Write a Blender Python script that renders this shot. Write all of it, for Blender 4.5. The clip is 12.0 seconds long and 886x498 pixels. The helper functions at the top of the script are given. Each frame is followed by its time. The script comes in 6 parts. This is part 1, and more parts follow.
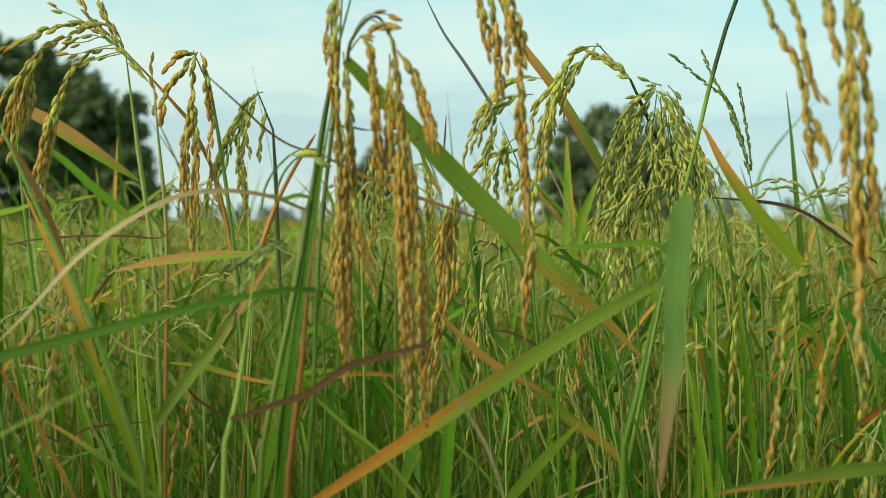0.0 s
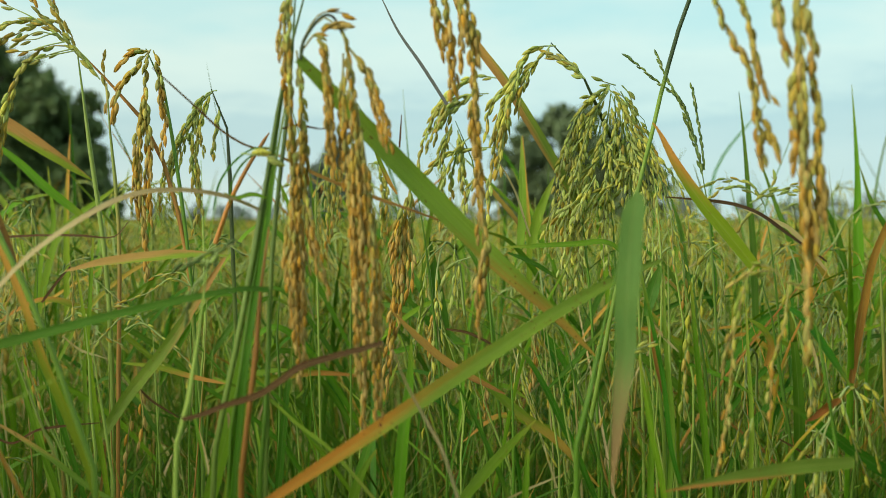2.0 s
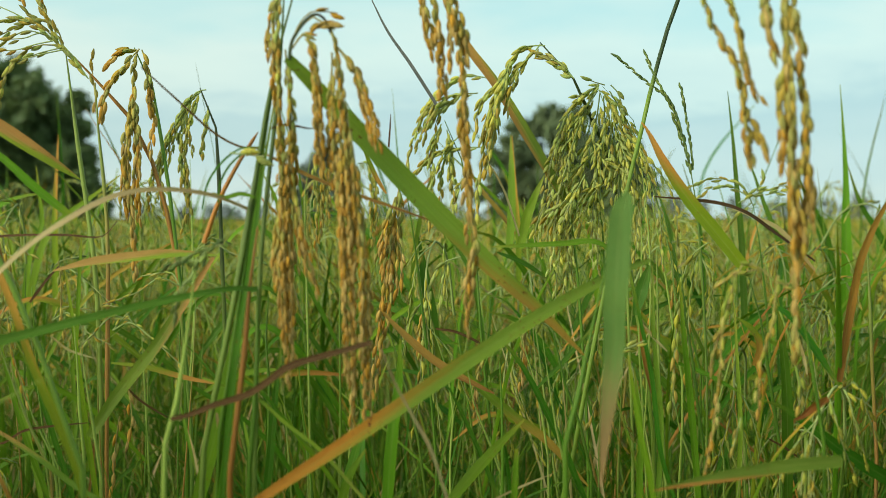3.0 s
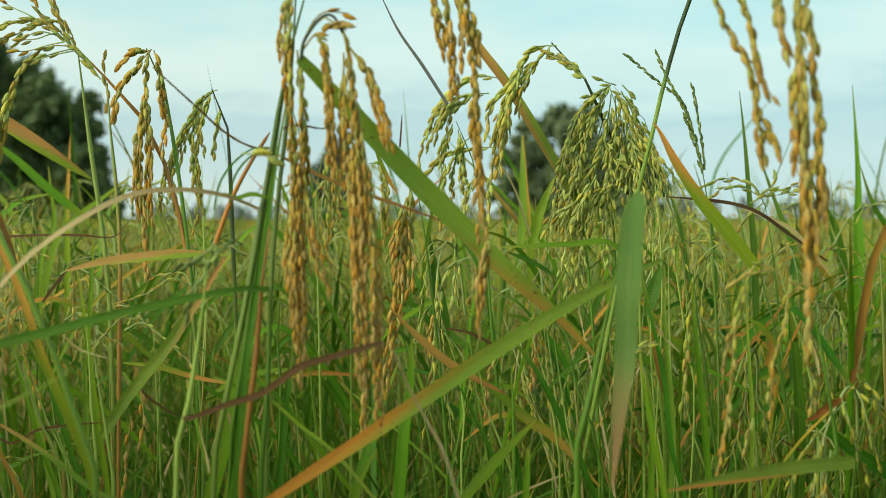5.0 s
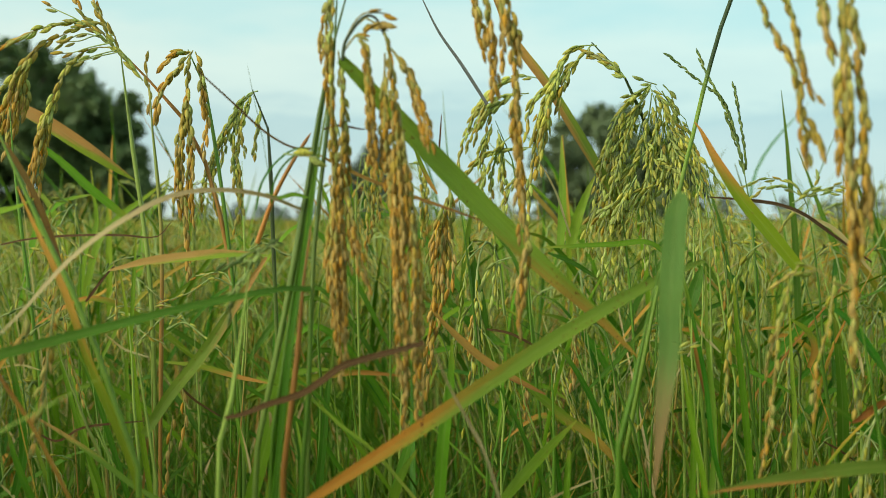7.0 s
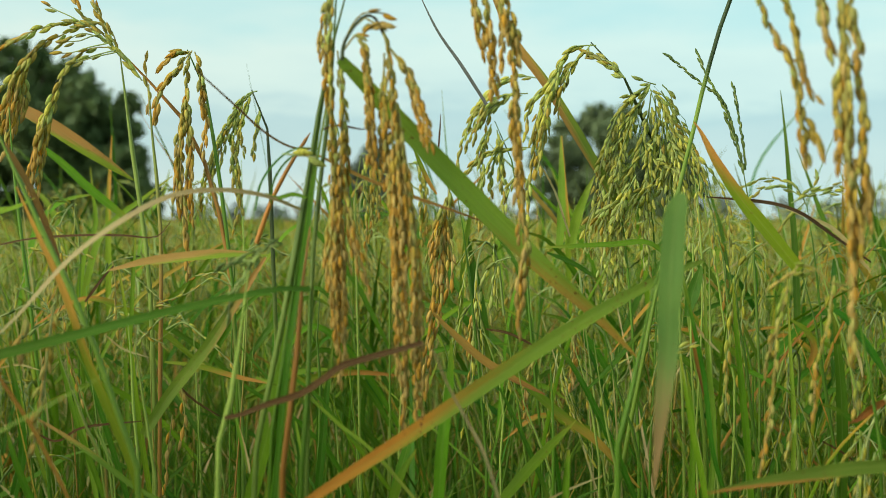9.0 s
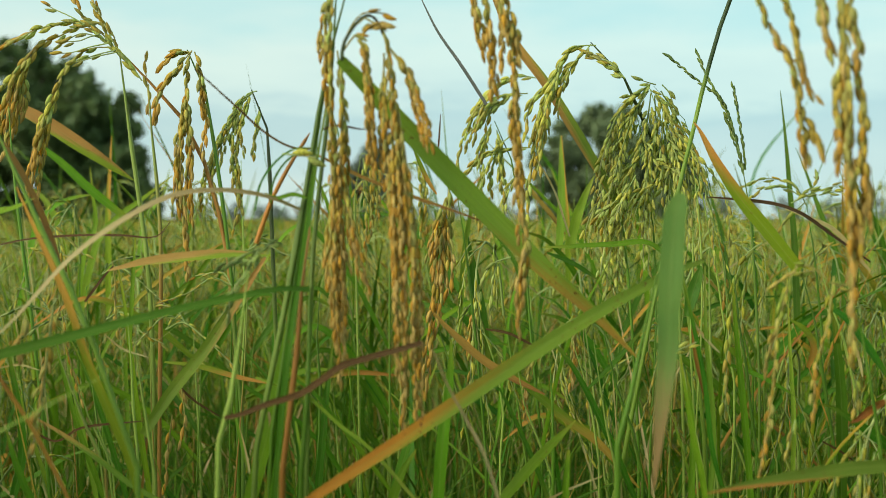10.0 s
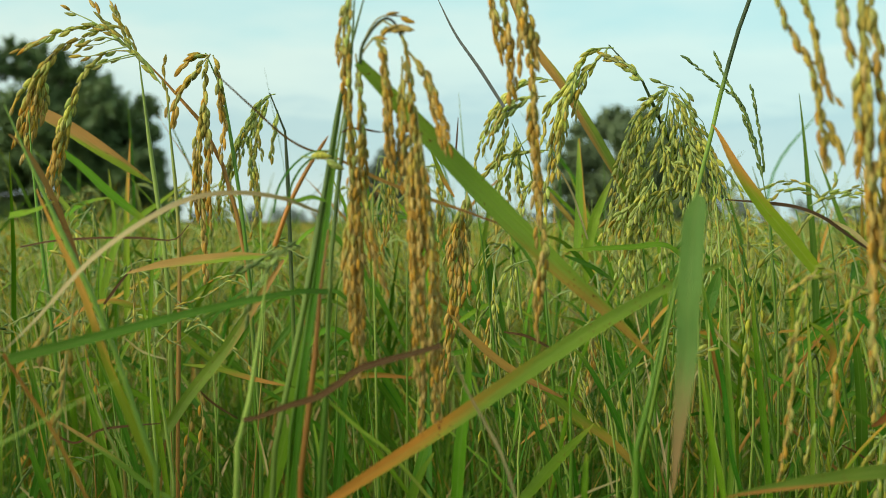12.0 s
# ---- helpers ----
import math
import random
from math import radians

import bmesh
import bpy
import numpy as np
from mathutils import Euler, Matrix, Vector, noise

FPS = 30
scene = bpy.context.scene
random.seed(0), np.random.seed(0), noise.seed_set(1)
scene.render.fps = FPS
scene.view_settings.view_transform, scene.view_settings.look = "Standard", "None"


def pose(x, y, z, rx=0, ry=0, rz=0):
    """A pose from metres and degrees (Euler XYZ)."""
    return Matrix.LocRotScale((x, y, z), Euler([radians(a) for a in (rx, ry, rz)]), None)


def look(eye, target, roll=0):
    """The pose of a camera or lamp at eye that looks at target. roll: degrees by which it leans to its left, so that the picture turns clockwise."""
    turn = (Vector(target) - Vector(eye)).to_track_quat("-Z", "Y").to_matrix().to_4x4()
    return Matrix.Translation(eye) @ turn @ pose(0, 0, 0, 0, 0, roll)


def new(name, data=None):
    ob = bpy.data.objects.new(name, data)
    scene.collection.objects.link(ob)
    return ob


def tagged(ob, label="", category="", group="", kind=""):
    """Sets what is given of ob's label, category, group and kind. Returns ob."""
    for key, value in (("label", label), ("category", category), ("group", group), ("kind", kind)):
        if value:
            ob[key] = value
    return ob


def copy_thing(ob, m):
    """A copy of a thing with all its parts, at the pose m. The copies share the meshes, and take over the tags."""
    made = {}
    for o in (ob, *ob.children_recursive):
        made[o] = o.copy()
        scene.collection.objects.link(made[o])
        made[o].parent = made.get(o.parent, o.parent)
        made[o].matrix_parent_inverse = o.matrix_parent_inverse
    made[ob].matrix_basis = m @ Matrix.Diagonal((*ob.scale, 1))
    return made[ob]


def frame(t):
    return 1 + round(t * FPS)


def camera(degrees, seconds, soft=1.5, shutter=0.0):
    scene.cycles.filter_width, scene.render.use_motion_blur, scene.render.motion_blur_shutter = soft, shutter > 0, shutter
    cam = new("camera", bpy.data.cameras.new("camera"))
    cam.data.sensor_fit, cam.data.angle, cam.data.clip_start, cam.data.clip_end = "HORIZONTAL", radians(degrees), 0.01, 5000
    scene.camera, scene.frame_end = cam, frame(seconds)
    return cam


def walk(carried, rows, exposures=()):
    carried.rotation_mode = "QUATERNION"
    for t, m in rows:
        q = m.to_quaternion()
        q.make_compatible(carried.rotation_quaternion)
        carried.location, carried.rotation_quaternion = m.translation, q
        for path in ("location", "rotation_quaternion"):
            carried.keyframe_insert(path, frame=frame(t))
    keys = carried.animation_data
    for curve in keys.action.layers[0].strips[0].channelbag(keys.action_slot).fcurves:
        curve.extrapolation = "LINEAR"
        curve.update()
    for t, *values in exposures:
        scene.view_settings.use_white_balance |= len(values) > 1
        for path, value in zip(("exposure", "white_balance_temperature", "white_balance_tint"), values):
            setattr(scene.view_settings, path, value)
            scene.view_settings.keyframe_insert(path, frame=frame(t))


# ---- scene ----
PIVOT = Vector((0.0, -0.066, 0.95))   # the tripod head, as high as the ears of the crop
REACH = 0.066                         # the lens stands this far before it


def turned(yaw, pitch):
    r = pose(0, 0, 0, 90 + pitch, 0, yaw)
    ahead = r.to_3x3() @ Vector((0, 0, -1))
    return Matrix.Translation(PIVOT + Vector((ahead.x, ahead.y, 0)) * REACH) @ r


# ---- the camera and its slow pan ----
cam = camera(40.0, 12.0, 0.85)
cam.data.dof.use_dof = True
cam.data.dof.focus_distance = 0.95
cam.data.dof.aperture_fstop = 9.5
PAN = [
    (0.0, 0.244, -1.45), (0.5, -0.45, -1.46), (1.0, -0.967, -1.49), (1.5, -1.376, -1.49), (2.0, -1.737, -1.49),
    (2.5, -2.068, -1.50), (3.0, -2.211, -1.51), (5.0, -1.715, -1.50), (5.5, -1.127, -1.49), (6.0, -0.534, -1.49),
    (6.5, -0.123, -1.49), (7.0, 0.031, -1.49), (9.0, 0.0, -1.49), (9.5, 0.0, -1.49), (10.0, -0.008, -1.49),
    (10.5, -0.016, -1.43), (11.0, 0.435, -1.54), (11.5, 0.772, -1.48), (12.0, 0.772, -1.36),
]
walk(cam, [(t, turned(yaw, pitch)) for t, yaw, pitch in PAN])

# ---- sky and sun ----
SUN_UP, SUN_ROUND = 22.0, 238.0       # degrees: height, and bearing clockwise from ahead
world = bpy.data.worlds.new("evening_sky")
scene.world = world
world.use_nodes = True
wt = world.node_tree
wt.nodes.clear()


def wnode(kind, **values):
    n = wt.nodes.new(kind)
    for k, v in values.items():
        n.inputs[k].default_value = v
    return n


sky = wt.nodes.new("ShaderNodeTexSky")
sky.sky_type, sky.sun_disc = "NISHITA", False
sky.sun_elevation, sky.sun_rotation = radians(SUN_UP), radians(SUN_ROUND)
sky.air_density, sky.dust_density, sky.ozone_density = 1.0, 1.2, 1.5
way = wt.nodes.new("ShaderNodeTexCoord")
stretch = wt.nodes.new("ShaderNodeMapping")
stretch.inputs["Scale"].default_value = (3.0, 3.0, 12.0)
stretch.inputs["Location"].default_value = (0.35, 0.2, 0.62)
puff = wnode("ShaderNodeTexNoise", Scale=1.9, Detail=8.0, Roughness=0.55)
split = wt.nodes.new("ShaderNodeSeparateXYZ")
lift = wnode("ShaderNodeMath")
lift.operation = "MULTIPLY_ADD"
lift.inputs[1].default_value = 0.16
level = wnode("ShaderNodeMath")
level.operation = "ADD"
level.inputs[1].default_value = -0.08
ramp = wt.nodes.new("ShaderNodeValToRGB")   # thin cloud by height over the horizon
stops = ramp.color_ramp.elements
stops[0].position, stops[0].color = 0.0, (0.66, 0.83, 0.80, 1)
stops[1].position, stops[1].color = 1.0, (0.60, 0.67, 0.68, 1)
for at, c in ((0.03, (0.60, 0.79, 0.79)), (0.08, (0.51, 0.73, 0.75)), (0.10, (0.67, 0.87, 0.83)), (0.135, (0.74, 0.93, 0.86)), (0.18, (0.58, 0.87, 0.85)), (0.26, (0.70, 0.90, 0.85)), (0.5, (0.62, 0.70, 0.69))):
    stops.new(at).color = (*c, 1)
gain = wt.nodes.new("ShaderNodeVectorMath")
gain.operation = "SCALE"
gain.inputs["Scale"].default_value = 9.6
lean = wt.nodes.new("ShaderNodeMapRange")    # whiter towards the sun's side, bluer away from it
lean.interpolation_type = "SMOOTHSTEP"
lean.inputs[1].default_value, lean.inputs[2].default_value = -0.30, 0.22
cast = wt.nodes.new("ShaderNodeMix")
cast.data_type = "RGBA"
cast.inputs[6].default_value, cast.inputs[7].default_value = (1.02, 1.0, 0.97, 1), (0.935, 1.0, 1.0, 1)
dyed = wt.nodes.new("ShaderNodeMix")
dyed.data_type, dyed.blend_type = "RGBA", "MULTIPLY"
dyed.inputs[0].default_value = 1.0
veil = wt.nodes.new("ShaderNodeMix")
veil.data_type = "RGBA"
veil.inputs["Factor"].default_value = 0.85
back = wt.nodes.new("ShaderNodeBackground")
back.inputs["Strength"].default_value = 0.11
out = wt.nodes.new("ShaderNodeOutputWorld")
wt.links.new(way.outputs["Generated"], stretch.inputs["Vector"])
wt.links.new(way.outputs["Generated"], split.inputs["Vector"])
wt.links.new(stretch.outputs["Vector"], puff.inputs["Vector"])
wt.links.new(puff.outputs["Fac"], lift.inputs[0])
wt.links.new(split.outputs["Z"], lift.inputs[2])
wt.links.new(lift.outputs[0], level.inputs[0])
wt.links.new(level.outputs[0], ramp.inputs["Fac"])
wt.links.new(split.outputs["X"], lean.inputs[0])
wt.links.new(lean.outputs[0], cast.inputs[0])
wt.links.new(ramp.outputs["Color"], dyed.inputs[6])
wt.links.new(cast.outputs[2], dyed.inputs[7])
wt.links.new(dyed.outputs[2], gain.inputs[0])
wt.links.new(sky.outputs["Color"], veil.inputs[6])
wt.links.new(gain.outputs[0], veil.inputs[7])
wt.links.new(veil.outputs[2], back.inputs["Color"])
wt.links.new(back.outputs["Background"], out.inputs["Surface"])

sun = new("sun", bpy.data.lights.new("sun", "SUN"))
sun.data.energy, sun.data.angle, sun.data.color = 3.4, radians(30), (1.0, 0.91, 0.75)
sun.matrix_basis = look(Vector((math.sin(radians(SUN_ROUND)), math.cos(radians(SUN_ROUND)), math.tan(radians(SUN_UP)))) * 40, (0, 0, 0))
scene.view_settings.exposure = 0.0


# ---- materials ----
class Nodes:
    """A small writer of node materials."""

    def __init__(self, name):
        self.mat = bpy.data.materials.new(name)
        self.mat.use_nodes = True
        self.tree = self.mat.node_tree
        self.tree.nodes.clear()
        self.out = self.tree.nodes.new("ShaderNodeOutputMaterial")

    def add(self, kind, **links):
        n = self.tree.nodes.new(kind)
        for k, v in links.items():
            self.put(n, k.replace("_", " "), v)
        return n

    def put(self, n, key, v):
        slot = n.inputs[key]
        if isinstance(v, bpy.types.NodeSocket):
            self.tree.links.new(v, slot)
        else:
            slot.default_value = v

    def math(self, op, a, b=0.0, c=0.0, clamp=False):
        n = self.tree.nodes.new("ShaderNodeMath")
        n.operation, n.use_clamp = op, clamp
        for i, v in enumerate((a, b, c)):
            self.put(n, i, v)
        return n.outputs[0]

    def mix(self, f, a, b, how="MIX"):
        n = self.tree.nodes.new("ShaderNodeMix")
        n.data_type, n.blend_type, n.clamp_factor = "RGBA", how, True
        for i, v in ((0, f), (6, a), (7, b)):
            self.put(n, i, (*v, 1) if isinstance(v, tuple) and len(v) == 3 else v)
        return n.outputs[2]

    def step(self, v, low, high):
        n = self.tree.nodes.new("ShaderNodeMapRange")
        n.interpolation_type = "SMOOTHSTEP"
        for i, x in enumerate((v, low, high)):
            self.put(n, i, x)
        return n.outputs[0]

    def noise(self, vector, scale, detail=4.0, rough=0.6):
        return self.add("ShaderNodeTexNoise", Vector=vector, Scale=scale, Detail=detail, Roughness=rough).outputs["Fac"]

    def chance(self):
        """A random number for each object and for each loose piece of it."""
        a = self.add("ShaderNodeObjectInfo").outputs["Random"]
        b = self.add("ShaderNodeNewGeometry").outputs["Random Per Island"]
        return self.math("FRACT", self.math("MULTIPLY_ADD", a, 7.31, b))

    def stretched(self, vector, sx, sy, sz):
        n = self.add("ShaderNodeMapping", Vector=vector)
        n.inputs["Scale"].default_value = (sx, sy, sz)
        return n.outputs["Vector"]

    def finish(self, colour, rough, gloss=0.5, bump=None, depth=0.1, thin=0.0, metal=0.0):
        p = self.add("ShaderNodeBsdfPrincipled", Base_Color=colour, Roughness=rough)
        p.inputs["Specular IOR Level"].default_value = gloss
        p.inputs["Metallic"].default_value = metal
        top = p.outputs["BSDF"]
        if bump is not None:
            b = self.add("ShaderNodeBump", Height=bump, Strength=depth, Distance=0.002)
            self.put(p, "Normal", b.outputs["Normal"])
        if thin:
            lit = self.mix(1.0, colour, (1.0, 1.0, 0.55), "MULTIPLY")
            glow = self.add("ShaderNodeBsdfTranslucent", Color=lit)
            m = self.add("ShaderNodeMixShader")
            self.put(m, 0, thin)
            self.put(m, 1, top)
            self.put(m, 2, glow.outputs["BSDF"])
            top = m.outputs["Shader"]
        self.tree.links.new(top, self.out.inputs["Surface"])
        return self.mat


def leaf_mat(name, base, tip, turn=0.6, edge=0.0, spots=0.25, thin=0.16, rough=0.5):
    """A grass blade: veins and midrib along it, turning colour from the tip and from one edge, rusty specks."""
    n = Nodes(name)
    sep = n.add("ShaderNodeSeparateXYZ", Vector=n.add("ShaderNodeUVMap").outputs["UV"])
    u, v = sep.outputs[0], sep.outputs[1]
    pos = n.add("ShaderNodeTexCoord").outputs["Object"]
    luck = n.chance()
    streak = n.noise(n.add("ShaderNodeCombineXYZ", X=n.math("MULTIPLY", u, 5.0), Y=n.math("MULTIPLY", v, 26.0), Z=n.math("MULTIPLY", luck, 40.0)).outputs[0], 1.0, 5.0)
    blot = n.noise(pos, 34.0, 4.0)
    vein = n.math("SINE", n.math("MULTIPLY", v, 88.0))
    rib = n.math("SUBTRACT", 1.0, n.step(n.math("ABSOLUTE", n.math("SUBTRACT", v, 0.5)), 0.015, 0.06))
    age = n.math("ADD", n.math("ADD", u, n.math("MULTIPLY", n.math("SUBTRACT", v, 0.5), edge)), n.math("MULTIPLY", n.math("SUBTRACT", streak, 0.5), 0.7))
    col = n.mix(n.step(age, turn - 0.16, turn + 0.2), base, tip)
    col = n.mix(n.math("MULTIPLY", n.step(streak, 0.35, 0.7), 0.55), col, n.mix(1.0, col, (0.6, 0.68, 0.5), "MULTIPLY"))
    col = n.mix(n.math("MULTIPLY", n.step(blot, 0.45, 0.8), 0.3), col, n.mix(1.0, col, (1.5, 1.25, 0.7), "MULTIPLY"))
    col = n.mix(n.math("MULTIPLY", n.math("MULTIPLY_ADD", vein, 0.5, 0.5), 0.16), col, n.mix(1.0, col, (1.5, 1.5, 1.3), "MULTIPLY"))
    col = n.mix(n.math("MULTIPLY", rib, 0.28), col, n.mix(0.5, col, (0.36, 0.42, 0.12)))
    scar = n.step(n.noise(n.add("ShaderNodeCombineXYZ", X=n.math("MULTIPLY", u, 16.0), Y=n.math("MULTIPLY", v, 60.0), Z=n.math("MULTIPLY", luck, 90.0)).outputs[0], 1.0, 3.0), 0.64, 0.72)
    col = n.mix(n.math("MULTIPLY", scar, 0.55), col, n.mix(0.6, col, (0.30, 0.17, 0.03)))
    speck = n.math("MULTIPLY", n.step(n.noise(pos, 420.0, 3.0), 0.6, 0.68), n.step(blot, 0.48, 0.6))
    col = n.mix(n.math("MULTIPLY", speck, spots * 1.8), col, (0.16, 0.055, 0.015))
    hsv = n.add("ShaderNodeHueSaturation", Color=col, Hue=n.math("MULTIPLY_ADD", luck, -0.035, 0.517), Saturation=1.0, Value=n.math("MULTIPLY_ADD", n.math("FRACT", n.math("MULTIPLY", luck, 17.0)), 0.38, 0.81))
    return n.finish(hsv.outputs[0], n.math("MULTIPLY_ADD", blot, 0.25, rough - 0.14), 0.17, vein, 0.3, thin)


def stem_mat(name, low, high, dark=(0.05, 0.06, 0.02), thin=0.0, since=0.25, until=0.85):
    """A ribbed culm: fine lines along it, blotches, dull knots of age."""
    n = Nodes(name)
    sep = n.add("ShaderNodeSeparateXYZ", Vector=n.add("ShaderNodeUVMap").outputs["UV"])
    pos = n.add("ShaderNodeTexCoord").outputs["Object"]
    luck = n.chance()
    line = n.noise(n.add("ShaderNodeCombineXYZ", X=n.math("MULTIPLY", sep.outputs[0], 3.0), Y=n.math("MULTIPLY", sep.outputs[1], 30.0), Z=luck).outputs[0], 1.0, 4.0)
    blot = n.noise(pos, 26.0, 5.0)
    col = n.mix(n.step(n.math("ADD", sep.outputs[0], n.math("MULTIPLY", n.math("SUBTRACT", blot, 0.5), 0.9 * (until - since))), since, until), low, high)
    col = n.mix(n.math("MULTIPLY", n.step(line, 0.4, 0.75), 0.55), col, n.mix(1.0, col, (1.55, 1.5, 1.3), "MULTIPLY"))
    col = n.mix(n.math("MULTIPLY", n.step(blot, 0.56, 0.75), 0.5), col, dark)
    hsv = n.add("ShaderNodeHueSaturation", Color=col, Hue=0.5, Saturation=1.0, Value=n.math("MULTIPLY_ADD", luck, 0.5, 0.75))
    return n.finish(hsv.outputs[0], 0.4, 0.3, line, 0.35, thin)


def grain_mat(name, young, ripe, husk, thin=0.25):
    """Paddy: ribbed hull, each grain at its own ripeness, dull brown flecks, a darker tip."""
    n = Nodes(name)
    pos = n.add("ShaderNodeTexCoord").outputs["Object"]
    luck = n.chance()
    far = n.math("FRACT", n.math("MULTIPLY", luck, 23.7))
    fine = n.noise(n.stretched(pos, 1.0, 1.0, 0.16), 1000.0, 3.0)
    blot = n.noise(pos, 190.0, 3.0)
    col = n.mix(n.step(n.math("MULTIPLY_ADD", n.math("SUBTRACT", blot, 0.5), 0.5, luck), 0.25, 0.8), young, ripe)
    col = n.mix(n.math("MULTIPLY", n.step(blot, 0.55, 0.72), 0.38), col, husk)
    col = n.mix(n.step(fine, 0.38, 0.66), n.mix(1.0, col, (0.88, 0.84, 0.76), "MULTIPLY"), n.mix(1.0, col, (1.35, 1.32, 1.2), "MULTIPLY"))
    hsv = n.add("ShaderNodeHueSaturation", Color=col, Hue=0.5, Saturation=n.math("MULTIPLY_ADD", luck, 0.2, 0.88), Value=n.math("MULTIPLY_ADD", far, 0.44, 0.80))
    return n.finish(hsv.outputs[0], 0.7, 0.04, fine, 0.35, thin)


GREEN, LIME, BLUE = (0.060, 0.19, 0.008), (0.135, 0.29, 0.011), (0.15, 0.31, 0.07)
OCHRE, STRAW, RUST = (0.52, 0.29, 0.05), (0.48, 0.39, 0.17), (0.088, 0.048, 0.015)
M = {
    "leaf": leaf_mat("leaf_green", GREEN, (0.22, 0.27, 0.025), 0.85),
    "lime": leaf_mat("leaf_lime", LIME, (0.32, 0.33, 0.03), 0.9),
    "pale_leaf": leaf_mat("leaf_pale", (0.24, 0.41, 0.035), (0.34, 0.41, 0.06), 0.8),
    "blue": leaf_mat("leaf_blue_green", BLUE, (0.42, 0.29, 0.12), 0.66, 0.0, 0.1),
    "turn": leaf_mat("leaf_turning", (0.18, 0.30, 0.015), OCHRE, 0.62, 0.25),
    "flag": leaf_mat("leaf_long_turning", (0.28, 0.41, 0.05), (0.52, 0.28, 0.06), 0.72, 0.3, 0.8),
    "half": leaf_mat("leaf_half_ripe", (0.19, 0.28, 0.015), OCHRE, 0.5, 0.15),
    "edge": leaf_mat("leaf_ochre_edge", (0.13, 0.24, 0.03), (0.46, 0.25, 0.05), 0.88, -1.2),
    "from_ochre": leaf_mat("leaf_ochre_topped", (0.52, 0.28, 0.07), (0.22, 0.31, 0.04), 0.58, -0.7, 0.4),
    "sea": leaf_mat("leaf_sea_green", (0.085, 0.215, 0.02), (0.095, 0.215, 0.02), 0.7),
    "long": leaf_mat("leaf_long_orange", (0.165, 0.30, 0.03), (0.66, 0.32, 0.035), 0.60, 0.25, 0.8),
    "flush": leaf_mat("leaf_ochre_flush", (0.52, 0.32, 0.08), (0.17, 0.30, 0.03), 0.28, 0.3, 0.4),
    "fade": leaf_mat("leaf_ochre_base", (0.50, 0.30, 0.085), (0.26, 0.38, 0.03), 0.62, 0.9, 0.5),
    "ochre": leaf_mat("leaf_ochre", (0.42, 0.25, 0.05), (0.32, 0.16, 0.035), 0.7, 0.3),
    "red_leaf": leaf_mat("leaf_red", (0.40, 0.18, 0.035), (0.28, 0.115, 0.03), 0.6, 0.3),
    "straw": leaf_mat("leaf_straw", (0.50, 0.39, 0.17), (0.64, 0.54, 0.26), 0.42, 0.2, 0.3, 0.2, 0.7),
    "rust": leaf_mat("leaf_dead_rust", RUST, (0.075, 0.042, 0.014), 0.6, 0.3, 0.3, 0.05, 0.75),
    # flat grey: the backlit look of one thin leaf is put into its colour
    "grey": leaf_mat("leaf_backlit_grey", (0.22, 0.24, 0.23), (0.20, 0.21, 0.20), 0.6, 0.2, 0.3, 0.05, 0.7),
    "stem": stem_mat("culm_green", (0.10, 0.22, 0.016), (0.095, 0.215, 0.015)),
    "mid": stem_mat("culm_mid_green", (0.18, 0.30, 0.03), (0.14, 0.25, 0.03)),
    "pale": stem_mat("culm_pale_green", (0.25, 0.36, 0.05), (0.28, 0.40, 0.07)),
    "red": stem_mat("culm_rust", (0.54, 0.23, 0.03), (0.34, 0.16, 0.03), (0.14, 0.07, 0.02)),
    "rusty": stem_mat("culm_rust_topped", (0.16, 0.28, 0.04), (0.40, 0.20, 0.04), (0.14, 0.07, 0.02), since=0.74, until=0.84),
    "dark": stem_mat("culm_dark_topped", (0.20, 0.31, 0.04), (0.05, 0.08, 0.022), since=0.72, until=0.92),
    "deep": stem_mat("culm_deep_green", (0.20, 0.31, 0.05), (0.09, 0.16, 0.03), since=0.78, until=0.93),
    "bent": stem_mat("culm_bent", (0.19, 0.32, 0.03), (0.04, 0.075, 0.022), since=0.668, until=0.684),
    "black": stem_mat("ear_stalk_dark", (0.05, 0.075, 0.02), (0.03, 0.035, 0.018)),
    "tan": stem_mat("culm_ochre", (0.40, 0.22, 0.05), (0.27, 0.36, 0.07), since=0.82, until=0.95),
    "twig": stem_mat("ear_stalk", (0.28, 0.38, 0.11), (0.38, 0.42, 0.15)),
    "ripe_twig": stem_mat("ear_stalk_ripe", (0.34, 0.31, 0.08), (0.44, 0.32, 0.09), (0.20, 0.13, 0.04)),
    "unripe": grain_mat("grain_green", (0.46, 0.565, 0.155), (0.60, 0.61, 0.175), (0.46, 0.38, 0.11), 0.42),
    "mixed": grain_mat("grain_yellow", (0.43, 0.43, 0.10), (0.52, 0.41, 0.105), (0.32, 0.23, 0.06), 0.34),
    "gold": grain_mat("grain_golden", (0.53, 0.40, 0.10), (0.56, 0.355, 0.09), (0.33, 0.20, 0.05), 0.36),
    "field": grain_mat("grain_field", (0.28, 0.38, 0.05), (0.43, 0.43, 0.085), (0.30, 0.22, 0.055)),
    "weed": grain_mat("grass_seed", (0.13, 0.22, 0.06), (0.22, 0.31, 0.10), (0.08, 0.10, 0.04)),
}


